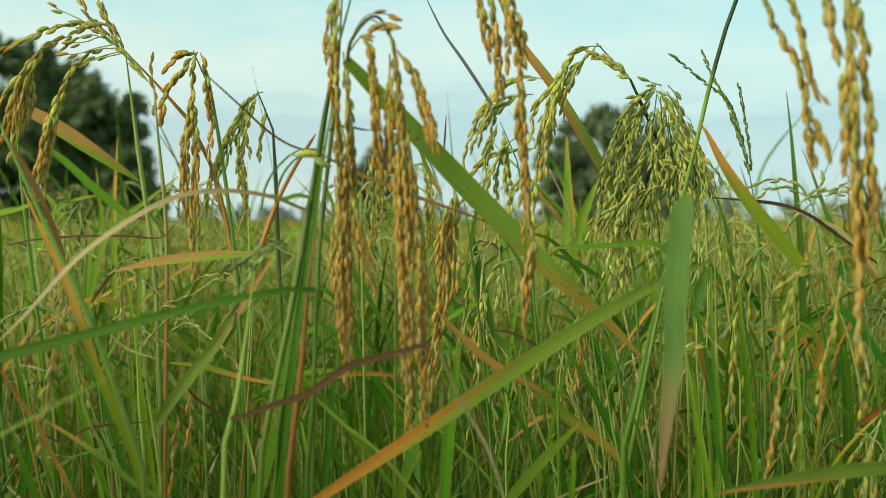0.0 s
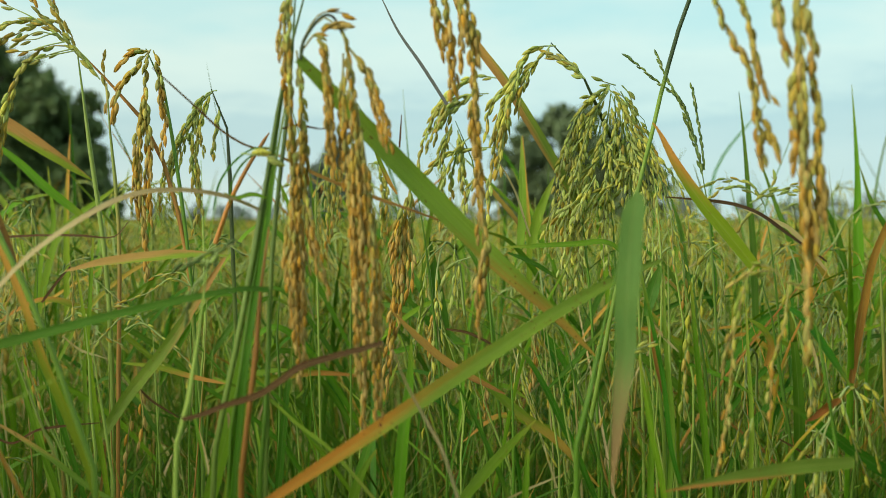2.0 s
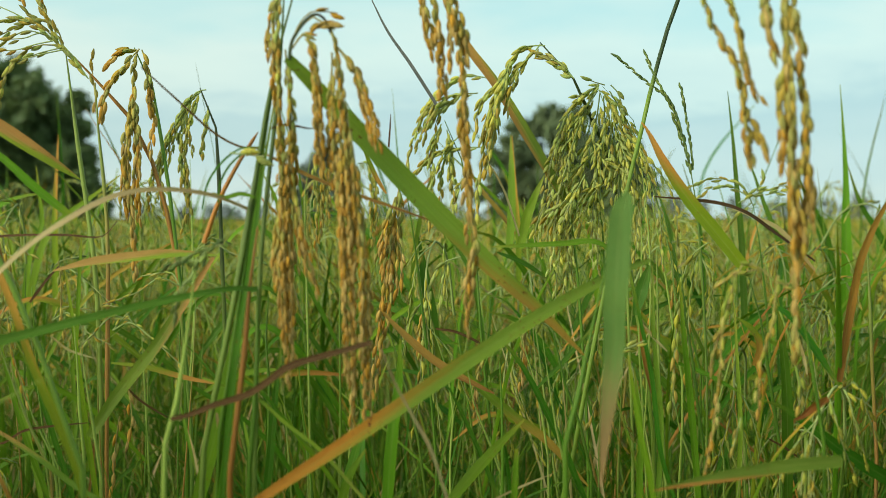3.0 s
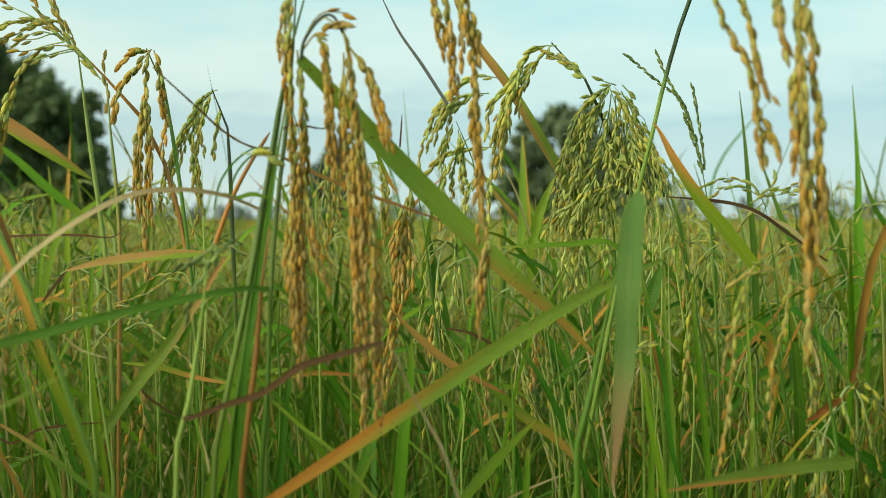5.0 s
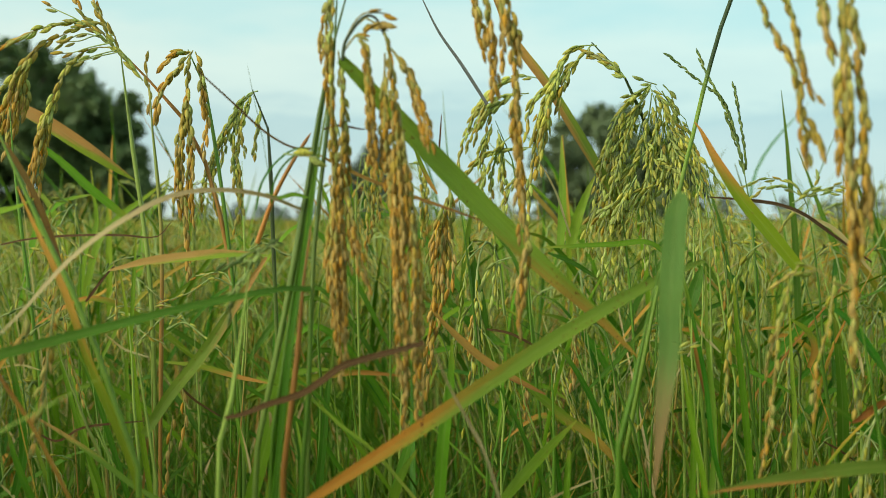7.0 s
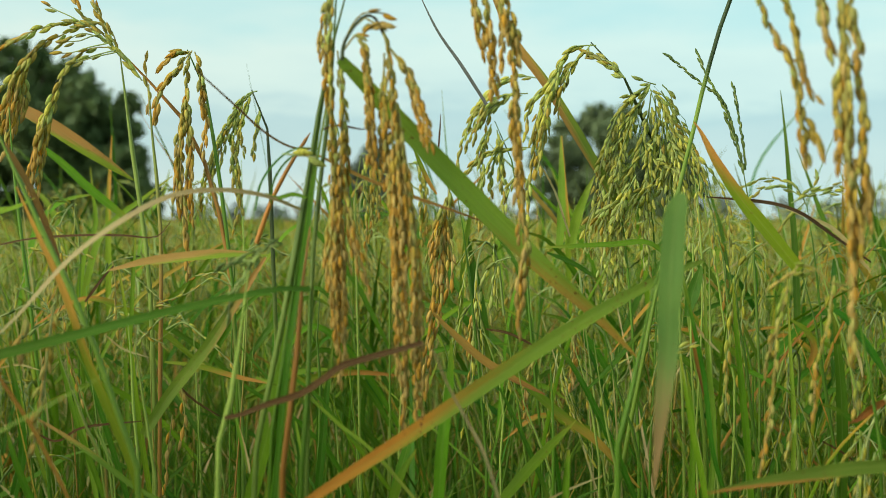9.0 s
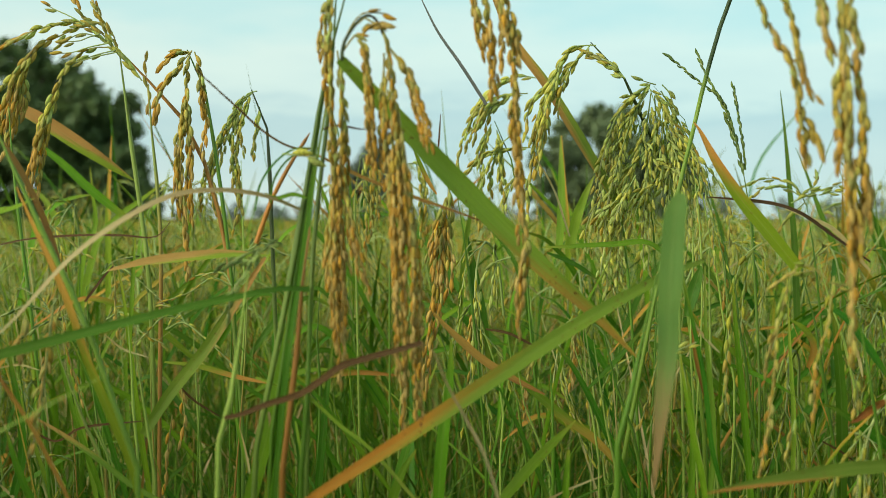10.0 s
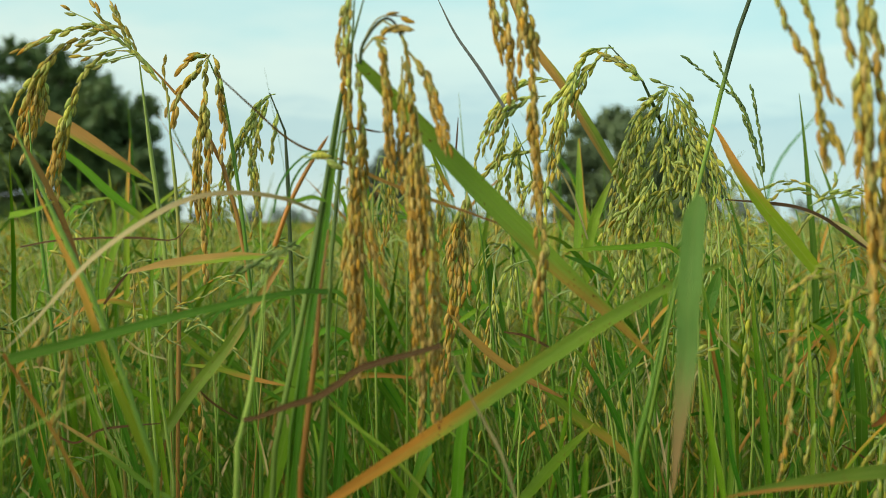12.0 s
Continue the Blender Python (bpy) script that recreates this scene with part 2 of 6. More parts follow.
def ground_mat():
    n = Nodes("paddy_mud")
    pos = n.add("ShaderNodeTexCoord").outputs["Object"]
    a, b = n.noise(pos, 0.8, 6.0), n.noise(pos, 22.0, 5.0)
    col = n.mix(n.step(a, 0.35, 0.7), (0.075, 0.055, 0.032), (0.06, 0.085, 0.025))
    col = n.mix(n.math("MULTIPLY", b, 0.6), col, (0.035, 0.028, 0.018))
    return n.finish(col, 0.75, 0.3, b, 0.6)


def bark_mat():
    n = Nodes("bark")
    pos = n.add("ShaderNodeTexCoord").outputs["Object"]
    a = n.noise(n.stretched(pos, 4.0, 4.0, 0.8), 3.0, 6.0)
    return n.finish(n.mix(a, (0.05, 0.038, 0.028), (0.14, 0.115, 0.09)), 0.9, 0.2, a, 0.8)


def crown_mat(name, dark, light):
    n = Nodes(name)
    luck = n.chance()
    pos = n.add("ShaderNodeTexCoord").outputs["Object"]
    col = n.mix(n.math("ADD", n.math("MULTIPLY", luck, 0.6), n.math("MULTIPLY", n.noise(pos, 0.6, 3.0), 0.4)), dark, light)
    return n.finish(col, 0.55, 0.3, None, 0.1, 0.25)


MUD, BARK = ground_mat(), bark_mat()


# ---- shapes ----
def spline(pts, n):
    """n + 1 points, evenly spaced, on a smooth line through pts."""
    p = np.array(pts, float)
    p = np.vstack([2 * p[0] - p[1], p, 2 * p[-1] - p[-2]])
    fine = []
    for i in range(1, len(p) - 2):
        a, b, c, d = p[i - 1:i + 3]
        for s in np.linspace(0, 1, 12, endpoint=False):
            fine.append(0.5 * (2 * b + (c - a) * s + (2 * a - 5 * b + 4 * c - d) * s ** 2 + (3 * b - a - 3 * c + d) * s ** 3))
    fine = np.array(fine + [p[-2]])
    run = np.concatenate([[0], np.cumsum(np.linalg.norm(np.diff(fine, axis=0), axis=1))])
    want = np.linspace(0, run[-1], n + 1)
    return np.stack([np.interp(want, run, fine[:, k]) for k in range(3)], 1)


def unit(v):
    return v / np.maximum(np.linalg.norm(v, axis=-1, keepdims=True), 1e-9)


def ways(line):
    return unit(np.gradient(line, axis=0))


class Form:
    """Collects vertices, faces, UVs and material slots for one mesh."""

    def __init__(self):
        self.v, self.f, self.uv, self.slot, self.count = [], [], [], [], 0

    def grid(self, rows, closed=False, slot=0):
        """rows: an array (along, across, 3)."""
        rows = np.asarray(rows)
        n, m = rows.shape[:2]
        o = self.count
        self.v.append(rows.reshape(-1, 3))
        self.count += n * m
        for i in range(n - 1):
            for j in range(m if closed else m - 1):
                k = (j + 1) % m
                self.f.append((o + i * m + j, o + i * m + k, o + (i + 1) * m + k, o + (i + 1) * m + j))
                u0, u1, v0, v1 = i / (n - 1), (i + 1) / (n - 1), j / (m if closed else m - 1), (j + 1) / (m if closed else m - 1)
                self.uv += [(u0, v0), (u0, v1), (u1, v1), (u1, v0)]
                self.slot.append(slot)

    def tube(self, line, radii, sides=8, slot=0):
        t = ways(line)
        a = unit(np.cross(t, [0.31, 0.22, 0.92]))
        b = np.cross(t, a)
        ang = np.linspace(0, 2 * math.pi, sides, endpoint=False)
        r = np.asarray(radii)[:, None, None]
        self.grid(line[:, None] + r * (np.cos(ang)[None, :, None] * a[:, None] + np.sin(ang)[None, :, None] * b[:, None]), True, slot)

    def blade(self, line, widths, facing, fold=0.25, roll=0.0, twist=0.0, wave=0.0, across=(-1, -0.55, 0, 0.55, 1)):
        """A leaf blade folded along its midrib. facing: the way its upper side looks; roll and twist in degrees."""
        t = ways(line)
        n = len(line)
        side = unit(np.cross(t, np.asarray(facing, float)))
        up = np.cross(side, t)
        ang = np.radians(roll + twist * np.linspace(0, 1, n))[:, None]
        side, up = side * np.cos(ang) + up * np.sin(ang), up * np.cos(ang) - side * np.sin(ang)
        w = np.asarray(widths)[:, None] / 2
        ripple = wave * w * np.sin(np.linspace(0, 17, n))[:, None]
        rows = [line + side * w * s + up * (abs(s) * w * fold + ripple * s) for s in across]
        self.grid(np.stack(rows, 1))

    def raw(self, verts, faces, slot=0):
        o = self.count
        self.v.append(np.asarray(verts, float))
        self.count += len(verts)
        for f in faces:
            self.f.append(tuple(o + i for i in f))
            self.uv += [(0.5, 0.5)] * len(f)
            self.slot.append(slot)

    def mesh(self, name, *mats):
        me = bpy.data.meshes.new(name)
        me.from_pydata(np.concatenate(self.v).tolist(), [], self.f)
        layer = me.uv_layers.new(name="UVMap")
        layer.data.foreach_set("uv", np.array(self.uv, np.float32).ravel())
        for m in mats:
            me.materials.append(m)
        me.polygons.foreach_set("material_index", np.array(self.slot, np.int32))
        me.polygons.foreach_set("use_smooth", np.ones(len(self.f), bool))
        me.update()
        return me


def part(name, form, mats, parent, label=""):
    """One mesh object under a thing or a part."""
    ob = new(name, form if isinstance(form, bpy.types.Mesh) else form.mesh(name, *mats))
    ob.parent = parent
    return tagged(ob, label)


def tri(w, s):
    """A smooth run through three widths: at the start, the middle and the end."""
    a, b, c = w
    return np.maximum(a * (1 - s) * (1 - 2 * s) + 4 * b * s * (1 - s) + c * s * (2 * s - 1), 0.0002)


# ---- rice: culms, leaves, ears ----
HOME = {}


def rice_plant(x, y, label, name="rice_plant", category="rice plant", group="rice plants"):
    ob = tagged(new(name), label, category, group)
    ob.location = (x, y, 0)
    ob.empty_display_size = 0.05
    HOME[ob] = np.array((x, y, 0.0))
    return ob


def culm(plant, pts, w0, w1, mat="stem", knots=(), label="", fine=28, sides=10):
    """A jointed stem through pts, from the ground; the widths are its diameters."""
    line = spline([p - HOME[plant] for p in np.array(pts, float)], fine)
    s = np.linspace(0, 1, fine + 1)
    r = (w0 + (w1 - w0) * s) / 2
    for k in knots:
        r = r * (1 + 0.35 * np.exp(-((s - k) / 0.018) ** 2))
    r = r * np.clip((1 - s) / 0.06, 0.3, 1)
    f = Form()
    f.tube(line, r, sides)
    return part("culm", f, [M[mat]], plant, label)


def leaf(plant, pts, widths, mat="leaf", roll=0.0, twist=0.0, fold=0.22, facing=(0, -1, 0.25), label="", name="leaf", wave=0.06, blunt=False, fine=26, across=(-1, -0.55, 0, 0.55, 1)):
    line = spline([p - HOME[plant] for p in np.array(pts, float)], fine)
    f = Form()
    s = np.linspace(0, 1, fine + 1)
    w = tri(widths, s)
    if blunt:
        w = w * np.sqrt(np.clip(s * 16 + 0.1, 0, 1))
    f.blade(line, w, facing, fold, roll, twist, wave, across)
    return part(name, f, [M[mat]], plant, label)


def hull(length, width, sides=7, rings=6, bend=0.08):
    """A grain of paddy along +z from its stalk: ribbed, a little bent, with a short beak."""
    f = Form()
    s = np.linspace(0, 1, rings + 1)
    prof = (np.sin(math.pi * np.clip(s * 0.92 + 0.05, 0, 1)) ** 0.72) * (1 - 0.22 * (s - 0.35))
    prof[0], prof[-1] = 0.24, 0.10
    ang = np.linspace(0, 2 * math.pi, sides, endpoint=False)
    rows = np.zeros((rings + 1, sides, 3))
    for i, a in enumerate(ang):
        rib = 1 + 0.07 * (-1) ** i
        rows[:, i, 0] = prof * math.cos(a) * width / 2 * rib + bend * length * np.sin(math.pi * s) * 0.6
        rows[:, i, 1] = prof * math.sin(a) * width / 2 * 0.78 * rib
        rows[:, i, 2] = s * length
    f.grid(rows, True)
    return f


SEEDS, RIPENESS, GRAINS = {}, ("unripe", "mixed", "gold", "weed", "field"), {}
for tone in RIPENESS:
    SEEDS[tone] = [hull(l, w, bend=b).mesh("grain", M[tone]) for l, w, b in ((0.0096, 0.0034, 0.05), (0.0090, 0.0034, -0.06), (0.0100, 0.0032, 0.09), (0.0088, 0.0024, 0.1))]
LOOSE = {}
for key, sides, rings in (("near", 4, 3), ("far", 4, 2)):
    me = hull(0.0094, 0.0030, sides, rings)
    LOOSE[key] = (np.concatenate(me.v), list(me.f))


def turn_to(way, spin):
    """Axes whose third is way."""
    w = unit(np.asarray(way, float))
    a = unit(np.cross(w, (0.3, 0.8, 0.52)))
    b = np.cross(w, a)
    a, b = a * math.cos(spin) + b * math.sin(spin), b * math.cos(spin) - a * math.sin(spin)
    return np.stack([a, b, w], 1)


def seats(line, rng, pace=0.0062, start=0.0, lean=0.17, stray=0.0014):
    """Where grains sit along a drooping twig: place, axes, and how far along it each is."""
    run = np.concatenate([[0], np.cumsum(np.linalg.norm(np.diff(line, axis=0), axis=1))])
    d, k = run[-1] * start, 0
    while d < run[-1]:
        at = np.array([np.interp(d, run, line[:, i]) for i in range(3)])
        on = np.array([np.interp(min(d + 0.006, run[-1]), run, line[:, i]) for i in range(3)])
        off = np.array([np.interp(max(d - 0.006, 0), run, line[:, i]) for i in range(3)])
        way = unit(on - off)
        ang = k * 2.6 + rng.uniform(-0.6, 0.6)
        ax = turn_to(way, ang)
        out_ = ax[:, 0]
        tilt = rng.uniform(0.35, 1.15) * lean
        yield at + out_ * rng.uniform(0.3, 1.0) * stray, turn_to(unit(way * math.cos(tilt) + out_ * math.sin(tilt) + np.array((0, 0, -0.12))), rng.uniform(0, 6.28)), d / run[-1]
        d += pace * rng.uniform(0.75, 1.3)
        k += 1


def ear(plant, strands, ripe=(0.2, 0.8), pace=0.0058, start=0.06, seed=1, label="", size=1.0, twig=0.0006, extra=0, onto=None, swing=0.0042, lean=0.2, stray=0.0015, young="unripe"):
    """An ear of rice: twigs through the given points with single grains along them. ripe: ripeness at the top and at the tips.
    onto: an ear that these twigs belong to. young: the tone of the greenest grains. extra: further twigs that hang close beside each given one."""
    rng = random.Random(seed)
    rows, sets = [], []
    for pts in strands:
        line = spline([p - HOME[plant] for p in np.array(pts, float)], 22)
        sets.append([line])
        for _ in range(extra):
            a, b = sorted((rng.randint(0, 9), rng.randint(13, 22)))
            aside = np.array([rng.uniform(-1, 1), rng.uniform(-1, 1), 0]) * swing
            s = np.linspace(0, 1, b - a + 1)[:, None]
            sets[-1].append(line[a:b + 1] + aside * np.sin(math.pi * 0.62 * s))
    ob, bare = onto, M["ripe_twig" if ripe[1] > 0.78 else "twig"]
    for some in sets:
        f = Form()
        for line in some:
            f.tube(line, np.linspace(twig, 0.0004, len(line)), 5)
        if ob:
            part("branch", f, [bare], ob)
        else:
            ob = part("panicle", f, [bare], plant, label)
        rows += some
    rest = Form()
    for line in rows:
        for at, ax, s in seats(line, rng, pace, start, lean, stray):
            r = ripe[0] + (ripe[1] - ripe[0]) * s + rng.uniform(-0.2, 0.2)
            tone = "weed" if ripe[0] < -0.05 else young if r < 0.33 else "mixed" if r < 0.68 else "gold"
            me = rng.choice(SEEDS[tone][:3] if rng.random() < 0.9 else SEEDS[tone][3:])
            big = size * rng.uniform(0.88, 1.1)
            GRAINS[plant] = GRAINS.get(plant, 0) + 1
            if GRAINS[plant] > 300:
                verts = np.array([v.co for v in me.vertices])
                rest.raw(verts * big @ ax.T + at, [tuple(f.vertices) for f in me.polygons], RIPENESS.index(tone))
                continue
            g = new("grain", me)
            g.parent = ob
            g.matrix_basis = Matrix.Translation(at) @ Matrix(ax.tolist()).to_4x4() @ Matrix.Scale(big, 4)
    if rest.count:
        tagged(part("grain_cluster", rest, [M[t] for t in RIPENESS], ob), kind="stuff")
    return ob


def sown(form, line, rng, pace, start, kind="near", slot=1, size=1.0, lean=0.26, stray=0.0013):
    """Grains joined into one mesh, for ears that stand further off."""
    verts, faces = LOOSE[kind]
    for at, ax, s in seats(line, rng, pace, start, lean, stray):
        form.raw((verts * size * rng.uniform(0.85, 1.12)) @ ax.T + at, faces, slot)


# ---- ground ----
g = bmesh.new()
bmesh.ops.create_grid(g, x_segments=60, y_segments=60, size=1.0)
for v in g.verts:
    r = max(abs(v.co.x), abs(v.co.y))
    v.co *= 3.0 + 2500.0 * r ** 5
    v.co.z = 0.03 * noise.noise(v.co * 0.7) if r < 0.5 else 0.0
for f in g.faces:
    f.smooth = True
me = bpy.data.meshes.new("ground")
g.to_mesh(me)
g.free()
me.materials.append(MUD)
tagged(new("ground", me), "dark wet paddy mud below the rice", "ground", kind="structure")


# ---- far trees ----
def leafage(rng, lobes, depth, count, size):
    """Leaf sprays through the outer part of each lobe: small bent quads."""
    c = np.array([(x, 0.0, z) for x, z, r in lobes])
    rad = np.array([r for x, z, r in lobes])
    c[:, 1] = rng.uniform(-0.35, 0.35, len(c)) * depth
    pick = rng.choice(len(c), count, p=rad ** 2 / (rad ** 2).sum())
    d = unit(rng.normal(size=(count, 3)))
    clump = unit(rng.normal(size=(len(c), 26, 3)))
    near = clump[pick, np.argmax(np.einsum("nkj,nj->nk", clump[pick], d), 1)]
    d = unit(d * 0.75 + near * 0.9)
    at = c[pick] + d * (rad[pick] * (0.25 + 0.82 * rng.random(count) ** 0.55) * (0.8 + 0.3 * rng.random(count)))[:, None]
    at = at[at[:, 2] > 0.4]
    n = len(at)
    a = unit(rng.normal(size=(n, 3)))
    b = unit(np.cross(a, rng.normal(size=(n, 3))))
    s = size * rng.uniform(0.5, 1.25, (n, 1))
    up = np.cross(a, b) * s * 0.25
    quad = np.stack([at - a * s, at + b * s * 0.5 + up, at + a * s, at - b * s * 0.5 + up], 1)
    return c, quad.reshape(-1, 3), [(4 * i, 4 * i + 1, 4 * i + 2, 4 * i + 3) for i in range(n)]


def tree(away, lobes, depth, count, size, mat, label, seed):
    rng = np.random.default_rng(seed)
    xs = np.array(lobes)
    mid = float(np.average(xs[:, 0], weights=xs[:, 2] ** 2))
    thing = tagged(new("tree"), label, "tree", "distant trees")
    thing.location = (mid, away, 0)
    local = [(x - mid, z, r) for x, z, r in lobes]
    c, verts, faces = leafage(rng, local, depth, count, size)
    high = max(z for x, z, r in local)
    f = Form()
    line = spline([(0, 0, -0.2), (0.1, 0.05, high * 0.3), (-0.15, 0, high * 0.62), (0.05, 0.1, high * 0.9)], 16)
    f.tube(line, np.linspace(high * 0.04, high * 0.01, 17), 10)
    part("trunk", f, [BARK], thing)
    for x, y, z in c:
        f = Form()
        k = line[min(12, max(3, int(16 * z / high * 0.55)))]
        f.tube(spline([k, (k + (x, y, z)) / 2 + (0, 0, -0.2), (x, y, z)], 8), np.linspace(high * 0.014, high * 0.004, 9), 6)
        part("limb", f, [BARK], thing)
    f = Form()
    f.raw(verts, faces)
    part("crown", f, [mat], thing)


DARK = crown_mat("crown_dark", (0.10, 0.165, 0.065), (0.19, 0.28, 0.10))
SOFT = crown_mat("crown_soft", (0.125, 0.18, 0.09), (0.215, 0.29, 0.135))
# next two are paler and bluer: distance haze put into the leaf colour
GREY = crown_mat("crown_far_haze_tint", (0.14, 0.19, 0.14), (0.21, 0.27, 0.19))
HAZE_TINT = crown_mat("crown_haze_tint", (0.20, 0.25, 0.24), (0.30, 0.36, 0.32))
tree(60.0, [(-23.0, 8.1, 1.3), (-21.5, 8.6, 1.1), (-20.2, 7.6, 1.6), (-18.5, 7.2, 1.5), (-16.9, 6.4, 1.2), (-16.4, 5.7, 0.8), (-15.7, 4.7, 1.1), (-19.5, 5.0, 2.6), (-16.6, 3.9, 2.0), (-15.4, 3.0, 1.4), (-14.5, 1.9, 0.9), (-20.2, 2.5, 3.1), (-16.1, 1.9, 2.2), (-24.1, 4.7, 2.8), (-21.7, 6.2, 1.4), (-18.2, 1.4, 2.5), (-23.0, 1.9, 2.8), (-15.75, 6.5, 0.75), (-20.9, 8.7, 1.2), (-18.2, 5.2, 1.6), (-18.4, 4.0, 1.8), (-19.0, 7.0, 1.3)], 9.0, 80000, 0.19, DARK, "large dark broad-crowned tree beyond the field", 3)
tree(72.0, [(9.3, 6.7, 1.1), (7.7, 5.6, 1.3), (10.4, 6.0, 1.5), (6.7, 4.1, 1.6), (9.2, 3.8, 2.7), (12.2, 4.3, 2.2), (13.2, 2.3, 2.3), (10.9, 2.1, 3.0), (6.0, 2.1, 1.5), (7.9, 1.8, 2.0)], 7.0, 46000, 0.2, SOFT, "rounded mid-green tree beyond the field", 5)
tree(110.0, [(-6.2, 6.1, 1.3), (-7.4, 4.4, 1.7), (-5.1, 3.8, 1.9), (-8.8, 3.0, 1.2), (-6.6, 2.2, 2.0)], 5.0, 12000, 0.28, GREY, "small tree far across the field, tinted as if hazy", 8)


def hedge(x0, x1, away, tall, mat, label, seed):
    """A low line of bushes along the far edge of the field."""
    rng = np.random.default_rng(seed)
    count = int((x1 - x0) / (tall * 0.7))
    lobes = [(x0 + (x1 - x0) * (i + rng.random()) / count, tall * rng.uniform(0.3, 0.62), tall * rng.uniform(0.28, 0.5)) for i in range(count)]
    c, verts, faces = leafage(rng, lobes, tall, count * 420, tall * 0.07)
    f = Form()
    f.raw(verts, faces)
    ob = tagged(new("hedge", f.mesh("hedge", mat)), label, "hedge", kind="stuff")
    ob.location = (0, away, 0)


hedge(20, 110, 190, 4.6, HAZE_TINT, "line of bushes at the field's far edge, tinted as if hazy", 11)
hedge(-75, 20, 230, 3.6, HAZE_TINT, "low bushes on the horizon, tinted as if hazy", 12)

# ---- the rice that stands in front ----

p = rice_plant(-0.102, 0.716, 'tall green rice plant with two heavy golden ears')
culm(p, [(-0.102, 0.716, 0), (-0.106, 0.704, 0.47), (-0.109, 0.696, 0.783), (-0.095, 0.698, 0.874), (-0.081, 0.7, 0.952), (-0.07, 0.702, 1.018), (-0.06, 0.703, 1.065), (-0.054, 0.704, 1.085)], 0.0058, 0.0026, 'deep', knots=(0.86,))
culm(p, [(-0.102, 0.716, 0), (-0.101, 0.704, 0.47), (-0.1, 0.696, 0.783), (-0.092, 0.698, 0.867), (-0.081, 0.7, 0.939), (-0.07, 0.702, 1.01), (-0.064, 0.703, 1.049)], 0.0036, 0.0019, 'stem')
leaf(p, [(-0.096, 0.686, 0.785), (-0.088, 0.688, 0.868), (-0.078, 0.69, 0.932), (-0.072, 0.691, 0.977), (-0.064, 0.692, 1.025)], (0.0045, 0.0042, 0.001), 'leaf', roll=35)
culm(p, [(-0.102, 0.716, 0), (-0.088, 0.704, 0.47), (-0.079, 0.696, 0.783), (-0.077, 0.698, 0.874), (-0.074, 0.7, 0.939), (-0.067, 0.702, 1), (-0.063, 0.703, 1.046), (-0.061, 0.704, 1.085)], 0.0032, 0.0026, 'deep')
leaf(p, [(-0.101, 0.696, 0.783), (-0.093, 0.698, 0.848), (-0.086, 0.699, 0.9), (-0.078, 0.701, 0.961), (-0.07, 0.702, 1.01)], (0.0052, 0.0058, 0.0019), 'lime', roll=40)
ear(p, [[(-0.061, 0.684, 1.081), (-0.063, 0.683, 1.053), (-0.062, 0.682, 1.018), (-0.061, 0.681, 0.977), (-0.059, 0.68, 0.939), (-0.058, 0.679, 0.901), (-0.057, 0.678, 0.859)],
        [(-0.063, 0.684, 1.078), (-0.066, 0.683, 1.053), (-0.066, 0.682, 1.034), (-0.065, 0.682, 1.015)],
        [(-0.059, 0.683, 1.043), (-0.056, 0.682, 1.015), (-0.056, 0.681, 0.983), (-0.057, 0.68, 0.952), (-0.053, 0.68, 0.923)],
        [(-0.06, 0.681, 0.967), (-0.063, 0.68, 0.939), (-0.062, 0.679, 0.907), (-0.059, 0.678, 0.882)],
        [(-0.056, 0.681, 0.977), (-0.052, 0.68, 0.952), (-0.045, 0.68, 0.923), (-0.041, 0.679, 0.907)]], (0.28, 1.1), seed=11, stray=0.0013, lean=0.1, extra=4, swing=0.0034, pace=0.0036, size=0.7, label='golden drooping ear of rice')
e = ear(p, [[(-0.055, 0.663, 1.04), (-0.051, 0.663, 1.051), (-0.044, 0.663, 1.058), (-0.034, 0.663, 1.055), (-0.029, 0.663, 1.039), (-0.026, 0.662, 1.01), (-0.025, 0.661, 0.976), (-0.023, 0.66, 0.939), (-0.022, 0.659, 0.903), (-0.021, 0.658, 0.866), (-0.022, 0.657, 0.831)],
        [(-0.029, 0.663, 1.042), (-0.019, 0.662, 1.028), (-0.014, 0.662, 1.013), (-0.011, 0.662, 1.002), (-0.009, 0.661, 0.99)],
        [(-0.055, 0.663, 1.039), (-0.047, 0.663, 1.049), (-0.043, 0.663, 1.04), (-0.04, 0.662, 1.019), (-0.038, 0.661, 0.994), (-0.037, 0.661, 0.973)]], (0.45, 1.2), seed=12, stray=0.0013, lean=0.1, start=0.12, pace=0.0036, size=0.7, extra=4, swing=0.0034, label='heavy golden ear hanging from a dark arched stalk')
ear(p, [[(-0.032, 0.663, 1.039), (-0.032, 0.662, 1.016), (-0.031, 0.661, 0.988), (-0.029, 0.661, 0.961), (-0.026, 0.66, 0.936)],
        [(-0.022, 0.661, 0.997), (-0.019, 0.661, 0.967), (-0.016, 0.66, 0.936), (-0.015, 0.659, 0.903), (-0.015, 0.658, 0.872), (-0.014, 0.657, 0.837)],
        [(-0.044, 0.663, 1.048), (-0.04, 0.663, 1.053), (-0.032, 0.663, 1.054)],
        [(-0.026, 0.662, 1.004), (-0.028, 0.661, 0.976), (-0.027, 0.66, 0.945), (-0.026, 0.659, 0.915), (-0.024, 0.659, 0.887)],
        [(-0.024, 0.662, 1.007), (-0.021, 0.661, 0.979), (-0.018, 0.66, 0.952), (-0.019, 0.66, 0.924)]], (0.45, 1.2), seed=13, stray=0.0013, lean=0.1, start=0.12, pace=0.0036, size=0.7, extra=4, swing=0.0034, onto=e)
